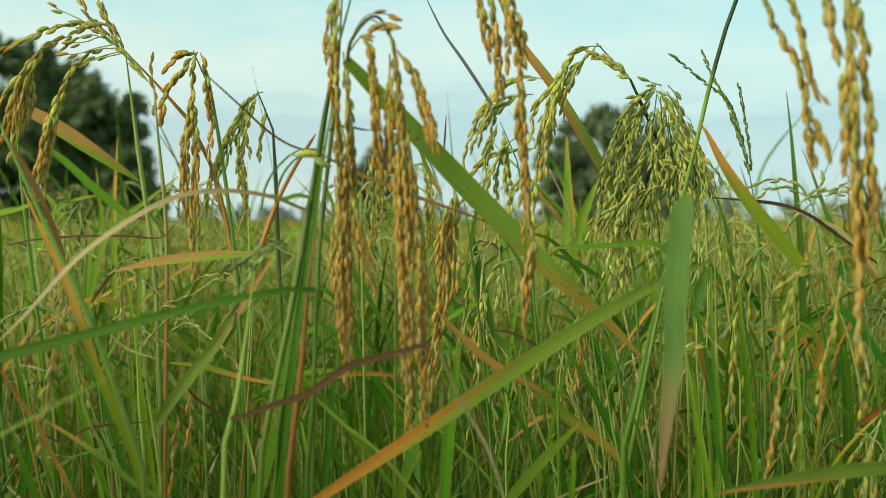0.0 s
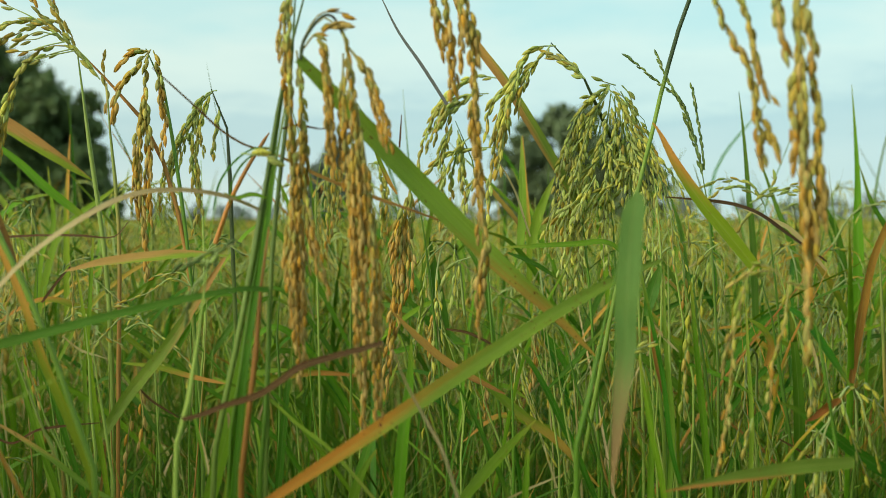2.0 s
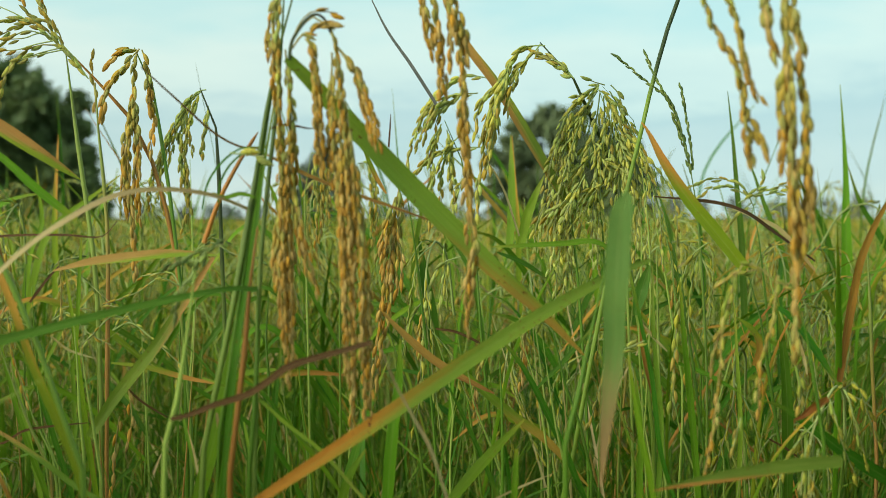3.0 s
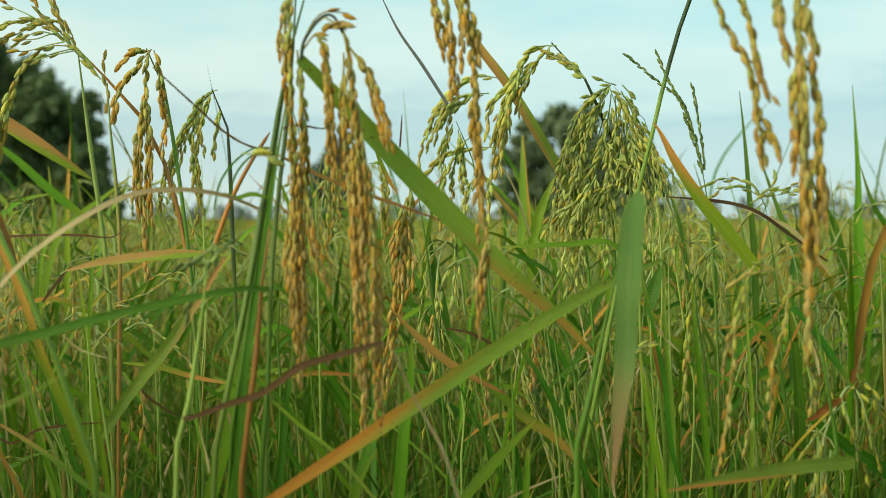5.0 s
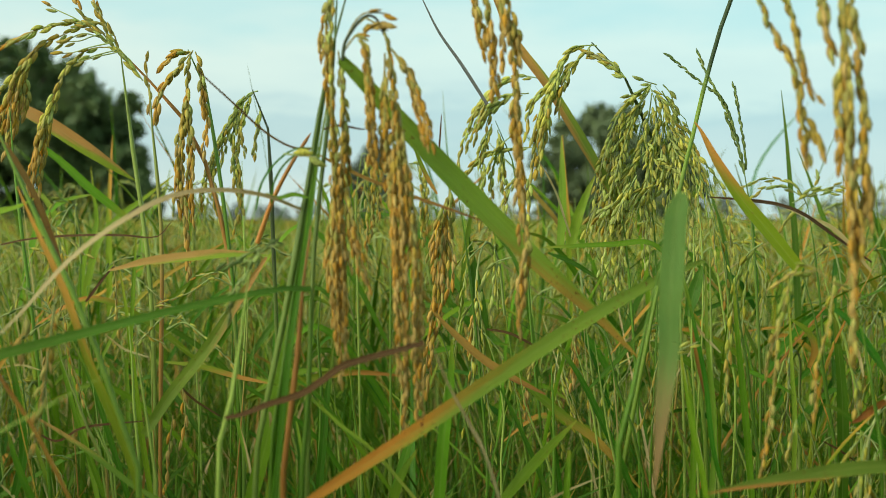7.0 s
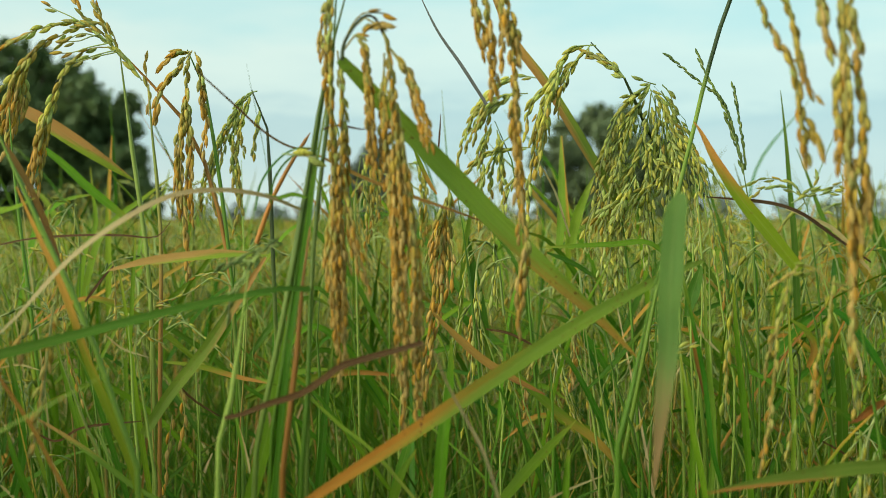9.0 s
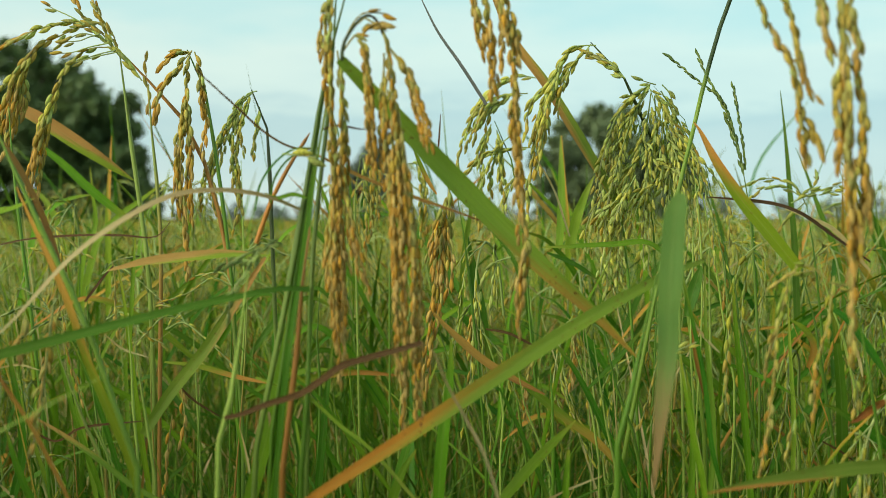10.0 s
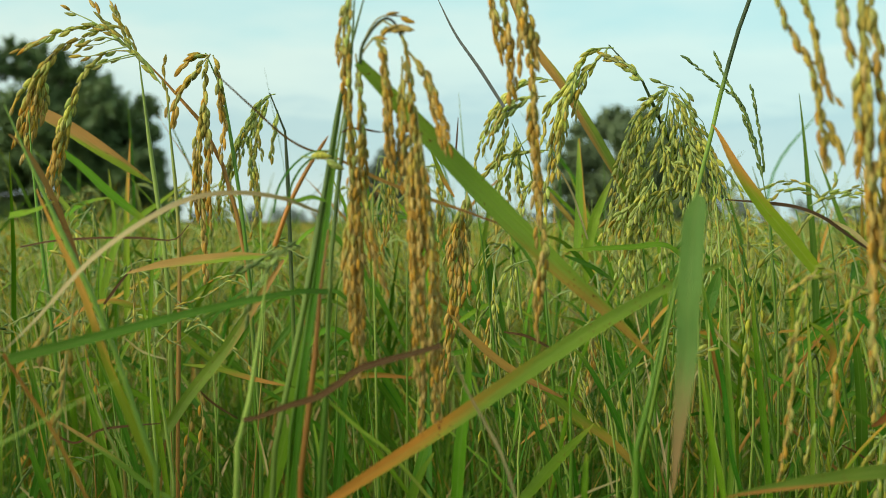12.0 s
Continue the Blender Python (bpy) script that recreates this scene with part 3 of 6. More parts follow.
leaf(p, [(-0.056, 0.662, 1.036), (-0.04, 0.672, 1.02), (-0.014, 0.681, 0.993), (0.021, 0.69, 0.957), (0.057, 0.7, 0.922), (0.088, 0.709, 0.894), (0.117, 0.718, 0.865)], (0.0056, 0.0122, 0.0003), 'flag', roll=-14, label='broad green leaf turning brown at the tip')
leaf(p, [(-0.081, 0.7, 0.954), (-0.1, 0.686, 0.962), (-0.123, 0.672, 0.965), (-0.145, 0.658, 0.962), (-0.165, 0.643, 0.951), (-0.191, 0.628, 0.93), (-0.215, 0.613, 0.9), (-0.227, 0.599, 0.885)], (0.0018, 0.0036, 0.0006), 'straw', roll=-20, label='dry straw-coloured bowed leaf')
leaf(p, [(-0.077, 0.691, 0.961), (-0.085, 0.691, 0.963), (-0.094, 0.691, 0.961), (-0.101, 0.691, 0.964)], (0.0013, 0.0026, 0.0003), 'lime')
leaf(p, [(-0.083, 0.701, 0.985), (-0.073, 0.701, 0.986), (-0.063, 0.701, 0.981), (-0.044, 0.701, 0.972), (-0.021, 0.701, 0.963), (0.005, 0.7, 0.954), (0.027, 0.7, 0.946)], (0.0013, 0.0029, 0.001), 'ochre', roll=30)
leaf(p, [(-0.073, 0.721, 0.991), (-0.088, 0.721, 0.991), (-0.105, 0.722, 1), (-0.125, 0.722, 1.018), (-0.147, 0.723, 1.038)], (0.0013, 0.0013, 0.0007), 'rust')
leaf(p, [(-0.068, 0.692, 1), (-0.059, 0.692, 1.002), (-0.046, 0.692, 1), (-0.041, 0.692, 1.002)], (0.0013, 0.0013, 0.0003), 'rust')
leaf(p, [(-0.108, 0.7, 0.954), (-0.105, 0.701, 0.969), (-0.097, 0.701, 0.981), (-0.086, 0.701, 0.989), (-0.073, 0.701, 0.99)], (0.001, 0.0013, 0.0006), 'leaf')
leaf(p, [(-0.099, 0.7, 0.958), (-0.098, 0.701, 0.969), (-0.092, 0.701, 0.98), (-0.083, 0.701, 0.987), (-0.073, 0.701, 0.988)], (0.001, 0.0013, 0.0006), 'leaf')
ear(p, [[(-0.091, 0.691, 0.986), (-0.081, 0.691, 0.985), (-0.072, 0.691, 0.984)]], (0.1, 0.2), seed=14, pace=0.009, start=0.3, size=1.3)
ear(p, [[(-0.055, 0.663, 1.04), (-0.05, 0.663, 1.053), (-0.044, 0.663, 1.06), (-0.037, 0.663, 1.061), (-0.029, 0.663, 1.06)]], (0.9, 1.0), seed=15, size=0.8, start=0.7, pace=0.007)
culm(p, [(-0.055, 0.662, 1.035), (-0.053, 0.663, 1.046), (-0.044, 0.663, 1.058), (-0.037, 0.663, 1.058), (-0.031, 0.663, 1.046)], 0.0021, 0.0012, 'black')

p = rice_plant(-0.081, 0.676, 'rice plant with a rusty culm and a kinked leaf')
culm(p, [(-0.081, 0.676, 0), (-0.085, 0.664, 0.475), (-0.087, 0.656, 0.792), (-0.084, 0.657, 0.835), (-0.079, 0.658, 0.878), (-0.075, 0.66, 0.93), (-0.072, 0.66, 0.945)], 0.0043, 0.0031, 'red', knots=(0.8,))
culm(p, [(-0.081, 0.676, 0), (-0.079, 0.664, 0.475), (-0.077, 0.656, 0.792), (-0.073, 0.658, 0.854), (-0.072, 0.659, 0.896), (-0.072, 0.659, 0.911)], 0.004, 0.0028, 'stem')
leaf(p, [(-0.072, 0.659, 0.911), (-0.085, 0.647, 0.912), (-0.105, 0.635, 0.909), (-0.14, 0.623, 0.902), (-0.18, 0.611, 0.892), (-0.224, 0.598, 0.881)], (0.0026, 0.0044, 0.0058), 'sea', roll=4, label='long dark green leaf snapped at a kink')
culm(p, [(-0.115, 0.75, 0.934), (-0.106, 0.75, 0.959), (-0.095, 0.751, 0.981), (-0.082, 0.752, 1.002)], 0.0031, 0.0021, 'red')

p = rice_plant(-0.115, 0.636, 'pale green rice plant with a dead dark red leaf')
culm(p, [(-0.115, 0.636, 0), (-0.115, 0.624, 0.481), (-0.115, 0.616, 0.802), (-0.112, 0.617, 0.831), (-0.11, 0.618, 0.847), (-0.104, 0.619, 0.885), (-0.099, 0.619, 0.923)], 0.004, 0.0026, 'pale', knots=(0.78,))
leaf(p, [(-0.11, 0.61, 0.849), (-0.101, 0.61, 0.851), (-0.088, 0.61, 0.856), (-0.072, 0.61, 0.861), (-0.061, 0.61, 0.868), (-0.051, 0.61, 0.875), (-0.035, 0.61, 0.88), (-0.02, 0.61, 0.884), (-0.01, 0.61, 0.887)], (0.0022, 0.0038, 0.0026), 'rust', roll=10, fold=0.3, label='dead dark red-brown curled leaf')
ear(p, [[(-0.102, 0.639, 0.922), (-0.099, 0.64, 0.929), (-0.093, 0.64, 0.934), (-0.087, 0.64, 0.936)],
        [(-0.095, 0.64, 0.934), (-0.105, 0.64, 0.93), (-0.113, 0.64, 0.926), (-0.118, 0.64, 0.923)],
        [(-0.097, 0.64, 0.932), (-0.104, 0.639, 0.92), (-0.111, 0.639, 0.91), (-0.113, 0.639, 0.897)],
        [(-0.1, 0.64, 0.927), (-0.107, 0.64, 0.927), (-0.114, 0.64, 0.924)]], (-0.2, -0.1), seed=16, pace=0.0034, size=0.66, label='small dark green seed head')

p = rice_plant(-0.165, 0.676, 'leaning rice plant with a half-ripe ochre leaf')
culm(p, [(-0.165, 0.676, 0), (-0.165, 0.664, 0.475), (-0.165, 0.656, 0.792), (-0.171, 0.657, 0.826), (-0.194, 0.659, 0.893), (-0.222, 0.66, 0.953), (-0.24, 0.661, 0.993), (-0.249, 0.662, 1.013)], 0.0043, 0.0028, 'mid')
leaf(p, [(-0.165, 0.666, 0.79), (-0.174, 0.667, 0.821), (-0.194, 0.668, 0.868), (-0.208, 0.669, 0.908), (-0.225, 0.67, 0.945), (-0.235, 0.671, 0.967)], (0.0046, 0.0052, 0.0009), 'half', roll=20, label='ochre and green leaf')
leaf(p, [(-0.261, 0.7, 0.952), (-0.247, 0.7, 0.955), (-0.235, 0.701, 0.961)], (0.0071, 0.0052, 0.0003), 'lime', roll=40)
leaf(p, [(-0.188, 0.616, 0.802), (-0.198, 0.617, 0.822), (-0.21, 0.617, 0.845), (-0.226, 0.618, 0.869), (-0.234, 0.618, 0.882)], (0.0035, 0.0035, 0.0029), 'ochre', roll=40)
leaf(p, [(-0.269, 0.722, 1.001), (-0.259, 0.721, 0.992), (-0.245, 0.721, 0.968), (-0.232, 0.72, 0.938), (-0.225, 0.719, 0.918)], (0.002, 0.0047, 0.0017), 'ochre', roll=50)
ear(p, [[(-0.218, 0.679, 0.901), (-0.221, 0.678, 0.876), (-0.224, 0.678, 0.854), (-0.227, 0.677, 0.838), (-0.23, 0.677, 0.817)],
        [(-0.233, 0.679, 0.895), (-0.236, 0.678, 0.882), (-0.238, 0.678, 0.87)]], (0.6, 0.95), seed=17, pace=0.0085, label='sparse ripe ear')
ear(p, [[(-0.302, 0.9, 0.95), (-0.292, 0.9, 0.945), (-0.281, 0.9, 0.937), (-0.265, 0.9, 0.922)],
        [(-0.31, 0.91, 0.927), (-0.295, 0.91, 0.924), (-0.279, 0.91, 0.921)],
        [(-0.287, 0.9, 0.942), (-0.283, 0.9, 0.929), (-0.281, 0.9, 0.914)]], (0.1, 0.6), seed=84, size=0.8, pace=0.006, lean=0.3, label='brown husked ear')
ear(p, [[(-0.211, 0.66, 0.902), (-0.214, 0.66, 0.884), (-0.216, 0.66, 0.866), (-0.218, 0.66, 0.85), (-0.221, 0.66, 0.835), (-0.224, 0.66, 0.82)]], (0.5, 0.7), seed=85, stray=0.0025, size=0.72, pace=0.0046, lean=0.55)

p = rice_plant(-0.228, 0.994, 'slim rice plant with drooping half-ripe ears')
culm(p, [(-0.228, 0.994, 0), (-0.228, 0.982, 0.43), (-0.228, 0.974, 0.716), (-0.228, 0.977, 0.807), (-0.227, 0.98, 0.92), (-0.23, 0.981, 0.975), (-0.236, 0.983, 1.034), (-0.237, 0.983, 1.057)], 0.0038, 0.0030, 'tan', knots=(0.8,))
culm(p, [(-0.228, 0.994, 0), (-0.23, 0.982, 0.43), (-0.232, 0.974, 0.716), (-0.233, 0.977, 0.807), (-0.237, 0.979, 0.907), (-0.25, 0.982, 1.002), (-0.26, 0.984, 1.08)], 0.0040, 0.0036, 'pale', knots=(0.75,))
culm(p, [(-0.228, 0.994, 0), (-0.188, 0.982, 0.43), (-0.161, 0.974, 0.716), (-0.169, 0.978, 0.87), (-0.174, 0.98, 0.923), (-0.186, 0.981, 0.975), (-0.2, 0.982, 1.014), (-0.22, 0.983, 1.042), (-0.247, 0.983, 1.07), (-0.264, 0.984, 1.088)], 0.0038, 0.0034, 'rusty')
e = ear(p, [[(-0.259, 0.974, 1.084), (-0.265, 0.974, 1.099), (-0.281, 0.974, 1.106), (-0.299, 0.974, 1.105), (-0.322, 0.974, 1.1), (-0.34, 0.974, 1.093), (-0.356, 0.974, 1.085)],
        [(-0.263, 0.974, 1.087), (-0.281, 0.974, 1.103), (-0.304, 0.974, 1.095), (-0.326, 0.974, 1.083), (-0.337, 0.973, 1.069), (-0.343, 0.973, 1.051), (-0.348, 0.972, 1.027)],
        [(-0.261, 0.974, 1.085), (-0.279, 0.974, 1.085), (-0.295, 0.974, 1.076), (-0.306, 0.973, 1.058), (-0.313, 0.973, 1.038), (-0.322, 0.972, 1.013), (-0.327, 0.971, 0.988), (-0.331, 0.971, 0.968)]], (0.22, 0.85), seed=18, size=1.0, swing=0.006, start=0.1, pace=0.0056, extra=0, label='arching ear turning from green to gold')
ear(p, [[(-0.304, 0.973, 1.06), (-0.312, 0.972, 1.033), (-0.317, 0.972, 1.006), (-0.321, 0.971, 0.984), (-0.322, 0.971, 0.972)],
        [(-0.313, 0.973, 1.04), (-0.322, 0.972, 1.02), (-0.327, 0.971, 0.993)],
        [(-0.328, 0.974, 1.081), (-0.337, 0.973, 1.065), (-0.344, 0.973, 1.042), (-0.349, 0.972, 1.015)],
        [(-0.326, 0.974, 1.082), (-0.333, 0.973, 1.067), (-0.336, 0.973, 1.049), (-0.34, 0.972, 1.033), (-0.344, 0.972, 1.011)],
        [(-0.335, 0.974, 1.074), (-0.343, 0.973, 1.056), (-0.351, 0.973, 1.038), (-0.357, 0.972, 1.011)],
        [(-0.322, 0.974, 1.087), (-0.331, 0.974, 1.073), (-0.335, 0.973, 1.056), (-0.333, 0.973, 1.038)]], (0.22, 0.85), seed=19, lean=0.12, size=1.08, swing=0.009, start=0.1, pace=0.0052, extra=3, onto=e)
ear(p, [[(-0.34, 0.973, 1.069), (-0.342, 0.973, 1.047), (-0.344, 0.972, 1.024), (-0.349, 0.972, 1.002)],
        [(-0.308, 0.974, 1.096), (-0.325, 0.974, 1.085), (-0.331, 0.974, 1.074)],
        [(-0.263, 0.974, 1.086), (-0.274, 0.974, 1.11), (-0.277, 0.975, 1.12)],
        [(-0.27, 0.974, 1.096), (-0.286, 0.974, 1.11), (-0.292, 0.975, 1.12)]], (0.22, 0.85), seed=20, size=1.0, swing=0.006, start=0.1, pace=0.0056, extra=0, onto=e)
ear(p, [[(-0.238, 0.966, 1.058), (-0.248, 0.966, 1.072), (-0.261, 0.966, 1.084), (-0.273, 0.966, 1.096), (-0.285, 0.966, 1.103)],
        [(-0.243, 0.966, 1.065), (-0.256, 0.966, 1.081), (-0.263, 0.966, 1.094), (-0.269, 0.966, 1.106), (-0.273, 0.966, 1.116)],
        [(-0.283, 0.966, 1.102), (-0.297, 0.966, 1.104), (-0.313, 0.966, 1.101), (-0.328, 0.966, 1.095), (-0.341, 0.966, 1.089)]], (0.15, 0.5), seed=60, start=0.05, pace=0.0052, size=1.05, extra=0, swing=0.003, onto=e)
ear(p, [[(-0.27, 0.962, 1.094), (-0.278, 0.962, 1.092), (-0.286, 0.962, 1.089), (-0.299, 0.962, 1.088)],
        [(-0.264, 0.962, 1.087), (-0.278, 0.962, 1.084), (-0.291, 0.962, 1.08), (-0.304, 0.962, 1.079)],
        [(-0.257, 0.962, 1.08), (-0.271, 0.962, 1.077), (-0.282, 0.962, 1.074), (-0.294, 0.962, 1.071)],
        [(-0.282, 0.962, 1.102), (-0.293, 0.962, 1.108), (-0.304, 0.962, 1.113), (-0.312, 0.962, 1.117)]], (0.3, 0.6), seed=61, start=0.72, pace=0.006, size=1.05, onto=e)
ear(p, [[(-0.258, 0.964, 1.082), (-0.274, 0.964, 1.078), (-0.287, 0.964, 1.073)],
        [(-0.263, 0.964, 1.089), (-0.283, 0.964, 1.095), (-0.296, 0.964, 1.09), (-0.307, 0.964, 1.083)]], (0.1, 0.3), seed=21, start=0.4, pace=0.009)
ear(p, [[(-0.237, 0.983, 1.048), (-0.239, 0.983, 1.066), (-0.24, 0.984, 1.081)],
        [(-0.237, 0.983, 1.057), (-0.237, 0.983, 1.043), (-0.237, 0.982, 1.032)]], (0.4, 0.8), seed=22, start=0.2, pace=0.009)

p = rice_plant(-0.175, 0.994, 'rice plant with a hanging golden ear')
culm(p, [(-0.175, 0.994, 0), (-0.168, 0.982, 0.43), (-0.164, 0.974, 0.716), (-0.168, 0.978, 0.87), (-0.176, 0.98, 0.952), (-0.185, 0.982, 1.014), (-0.193, 0.983, 1.061), (-0.2, 0.984, 1.083), (-0.206, 0.984, 1.085)], 0.0041, 0.0030, 'stem')
e = ear(p, [[(-0.2, 0.974, 1.083), (-0.204, 0.974, 1.074), (-0.205, 0.973, 1.047), (-0.208, 0.972, 1.015), (-0.209, 0.971, 0.984), (-0.206, 0.97, 0.952), (-0.204, 0.97, 0.925), (-0.204, 0.969, 0.905)],
        [(-0.204, 0.973, 1.056), (-0.203, 0.972, 1.029), (-0.2, 0.972, 1.002), (-0.201, 0.971, 0.975), (-0.2, 0.97, 0.948)],
        [(-0.198, 0.974, 1.082), (-0.194, 0.973, 1.069), (-0.191, 0.973, 1.047), (-0.189, 0.972, 1.02), (-0.191, 0.972, 1.002)],
        [(-0.201, 0.974, 1.082), (-0.209, 0.973, 1.072), (-0.219, 0.973, 1.061), (-0.227, 0.973, 1.049), (-0.23, 0.972, 1.031)]], (0.42, 0.98), seed=23, lean=0.12, size=1.04, swing=0.0035, pace=0.0052, extra=2, start=0.04, label='golden hanging ear of rice')
ear(p, [[(-0.202, 0.974, 1.082), (-0.212, 0.974, 1.082), (-0.218, 0.974, 1.077), (-0.224, 0.973, 1.071)],
        [(-0.208, 0.972, 1.015), (-0.211, 0.971, 0.993), (-0.213, 0.971, 0.966), (-0.209, 0.97, 0.948)]], (0.42, 0.98), seed=24, lean=0.12, size=1.04, swing=0.0035, pace=0.0052, extra=2, start=0.04, onto=e)

p = rice_plant(-0.154, 1.064, 'rice plant with a pale green ear')
culm(p, [(-0.154, 1.064, 0), (-0.145, 1.052, 0.419), (-0.141, 1.044, 0.699), (-0.144, 1.048, 0.845), (-0.147, 1.05, 0.923), (-0.149, 1.051, 0.982), (-0.151, 1.052, 1.021), (-0.155, 1.053, 1.045), (-0.161, 1.053, 1.058), (-0.165, 1.053, 1.06)], 0.0040, 0.0034, 'dark')
e = ear(p, [[(-0.16, 1.053, 1.059), (-0.169, 1.053, 1.056), (-0.176, 1.053, 1.043), (-0.18, 1.052, 1.021), (-0.182, 1.052, 0.996), (-0.18, 1.051, 0.972)],
        [(-0.164, 1.053, 1.057), (-0.175, 1.053, 1.05), (-0.185, 1.053, 1.033), (-0.195, 1.052, 1.013), (-0.206, 1.051, 0.987), (-0.211, 1.051, 0.96)],
        [(-0.168, 1.053, 1.052), (-0.173, 1.053, 1.033), (-0.178, 1.052, 1.008), (-0.176, 1.051, 0.982), (-0.173, 1.05, 0.952)],
        [(-0.158, 1.053, 1.045), (-0.161, 1.052, 1.028), (-0.164, 1.052, 1.004)],
        [(-0.19, 1.052, 1.023), (-0.197, 1.052, 1.001), (-0.198, 1.051, 0.977), (-0.19, 1.05, 0.948)]], (0.0, 0.45), seed=25, lean=0.14, size=0.86, pace=0.005, extra=2, label='pale green half-filled ear')
ear(p, [[(-0.166, 1.053, 1.057), (-0.17, 1.053, 1.045), (-0.175, 1.052, 1.026), (-0.172, 1.052, 1.006)],
        [(-0.172, 1.053, 1.05), (-0.183, 1.052, 1.028), (-0.19, 1.052, 1.004), (-0.194, 1.051, 0.982)],
        [(-0.182, 1.052, 1.023), (-0.18, 1.051, 0.991), (-0.177, 1.051, 0.962), (-0.18, 1.05, 0.938)]], (0.0, 0.45), seed=26, lean=0.14, size=0.86, pace=0.005, extra=1, onto=e)

p = rice_plant(-0.28, 0.964, 'rice plant with a broad ochre-edged leaf')
culm(p, [(-0.28, 0.964, 0), (-0.296, 0.952, 0.434), (-0.306, 0.944, 0.723), (-0.319, 0.948, 0.855), (-0.33, 0.95, 0.943), (-0.337, 0.952, 1.005), (-0.339, 0.953, 1.036)], 0.004, 0.0026, 'stem')
leaf(p, [(-0.368, 1.031, 1.047), (-0.34, 1.03, 1.033), (-0.303, 1.03, 1.009), (-0.276, 1.029, 0.991), (-0.259, 1.029, 0.98)], (0.0064, 0.0120, 0.0004), 'fade', roll=-8, label='ochre leaf with one green edge')
leaf(p, [(-0.394, 1.299, 0.826), (-0.383, 1.299, 0.911), (-0.371, 1.3, 0.941), (-0.374, 1.301, 0.977), (-0.377, 1.302, 1.004)], (0.0048, 0.006, 0.0006), 'lime')
leaf(p, [(-0.405, 1.35, 0.831), (-0.385, 1.35, 0.916), (-0.363, 1.35, 0.947), (-0.332, 1.351, 0.971), (-0.3, 1.352, 0.996)], (0.0063, 0.0094, 0.0013), 'lime', roll=20)
leaf(p, [(-0.385, 1.4, 0.836), (-0.385, 1.4, 0.921), (-0.385, 1.401, 0.966), (-0.383, 1.402, 1.005), (-0.381, 1.403, 1.044)], (0.0065, 0.0065, 0.0006), 'turn')
leaf(p, [(-0.523, 1.5, 0.841), (-0.504, 1.5, 0.926), (-0.483, 1.501, 0.96), (-0.455, 1.501, 0.974), (-0.431, 1.501, 0.978)], (0.0056, 0.0097, 0.0014), 'lime', roll=15)
leaf(p, [(-0.491, 1.6, 0.832), (-0.501, 1.6, 0.917), (-0.512, 1.601, 0.954), (-0.53, 1.601, 0.98), (-0.553, 1.602, 0.991)], (0.0059, 0.0104, 0.0015), 'pale_leaf')
leaf(p, [(-0.429, 1.7, 0.829), (-0.421, 1.7, 0.914), (-0.412, 1.701, 0.954), (-0.39, 1.701, 0.982), (-0.382, 1.702, 1.017)], (0.0063, 0.0079, 0.0008), 'pale_leaf')
leaf(p, [(-0.403, 1.202, 1.025), (-0.375, 1.202, 1.003), (-0.348, 1.201, 0.978), (-0.309, 1.2, 0.947)], (0.0033, 0.0084, 0.0056), 'lime')
leaf(p, [(-0.291, 0.8, 0.932), (-0.269, 0.8, 0.936), (-0.239, 0.8, 0.938), (-0.211, 0.8, 0.938), (-0.189, 0.8, 0.937), (-0.179, 0.8, 0.947)], (0.0019, 0.0026, 0.0011), 'rust', roll=40)
leaf(p, [(-0.22, 0.799, 0.915), (-0.208, 0.799, 0.918), (-0.195, 0.8, 0.921), (-0.169, 0.8, 0.924), (-0.143, 0.8, 0.926), (-0.114, 0.8, 0.925)], (0.0011, 0.0070, 0.0007), 'fade', roll=10)
leaf(p, [(-0.124, 0.85, 0.922), (-0.144, 0.849, 0.891), (-0.165, 0.848, 0.859), (-0.191, 0.847, 0.826), (-0.209, 0.846, 0.798)], (0.002, 0.0079, 0.0063), 'flush', roll=10)
leaf(p, [(-0.25, 0.849, 0.891), (-0.238, 0.849, 0.907), (-0.23, 0.849, 0.916)], (0.0016, 0.002, 0.0008), 'rust')
leaf(p, [(-0.206, 0.898, 0.843), (-0.181, 0.897, 0.84), (-0.152, 0.897, 0.832), (-0.127, 0.897, 0.827)], (0.0014, 0.0044, 0.0008), 'half', roll=20)

p = rice_plant(0.147, 1.014, 'rice plant with an ochre-edged leaf')
culm(p, [(0.147, 1.014, 0), (0.155, 1.002, 0.427), (0.161, 0.994, 0.711), (0.156, 0.998, 0.85), (0.149, 1, 0.934), (0.144, 1.001, 0.966)], 0.0037, 0.0023, 'stem')
leaf(p, [(0.041, 1.005, 1.132), (0.058, 1.004, 1.095), (0.084, 1.003, 1.06), (0.107, 1.002, 1.023), (0.128, 1.001, 0.988), (0.145, 1.001, 0.96)], (0.0036, 0.0098, 0.0075), 'from_ochre', roll=15, label='ochre-edged green leaf')
leaf(p, [(-0.004, 1.102, 1.013), (-0.003, 1.102, 1.027), (-0.002, 1.103, 1.043)], (0.0015, 0.0015, 0.0005), 'rust')
leaf(p, [(0.337, 1.3, 0.856), (0.33, 1.3, 0.941), (0.322, 1.301, 0.971), (0.311, 1.302, 1.007)], (0.003, 0.003, 0.0006), 'leaf')
leaf(p, [(0.309, 1.3, 0.844), (0.299, 1.3, 0.929), (0.288, 1.301, 0.965), (0.28, 1.301, 0.99)], (0.0036, 0.0042, 0.0006), 'sea')
leaf(p, [(-0.019, 0.955, 1.125), (-0.004, 0.954, 1.095), (0.014, 0.953, 1.069), (0.034, 0.953, 1.038)], (0.0005, 0.0024, 0.0026), 'grey')

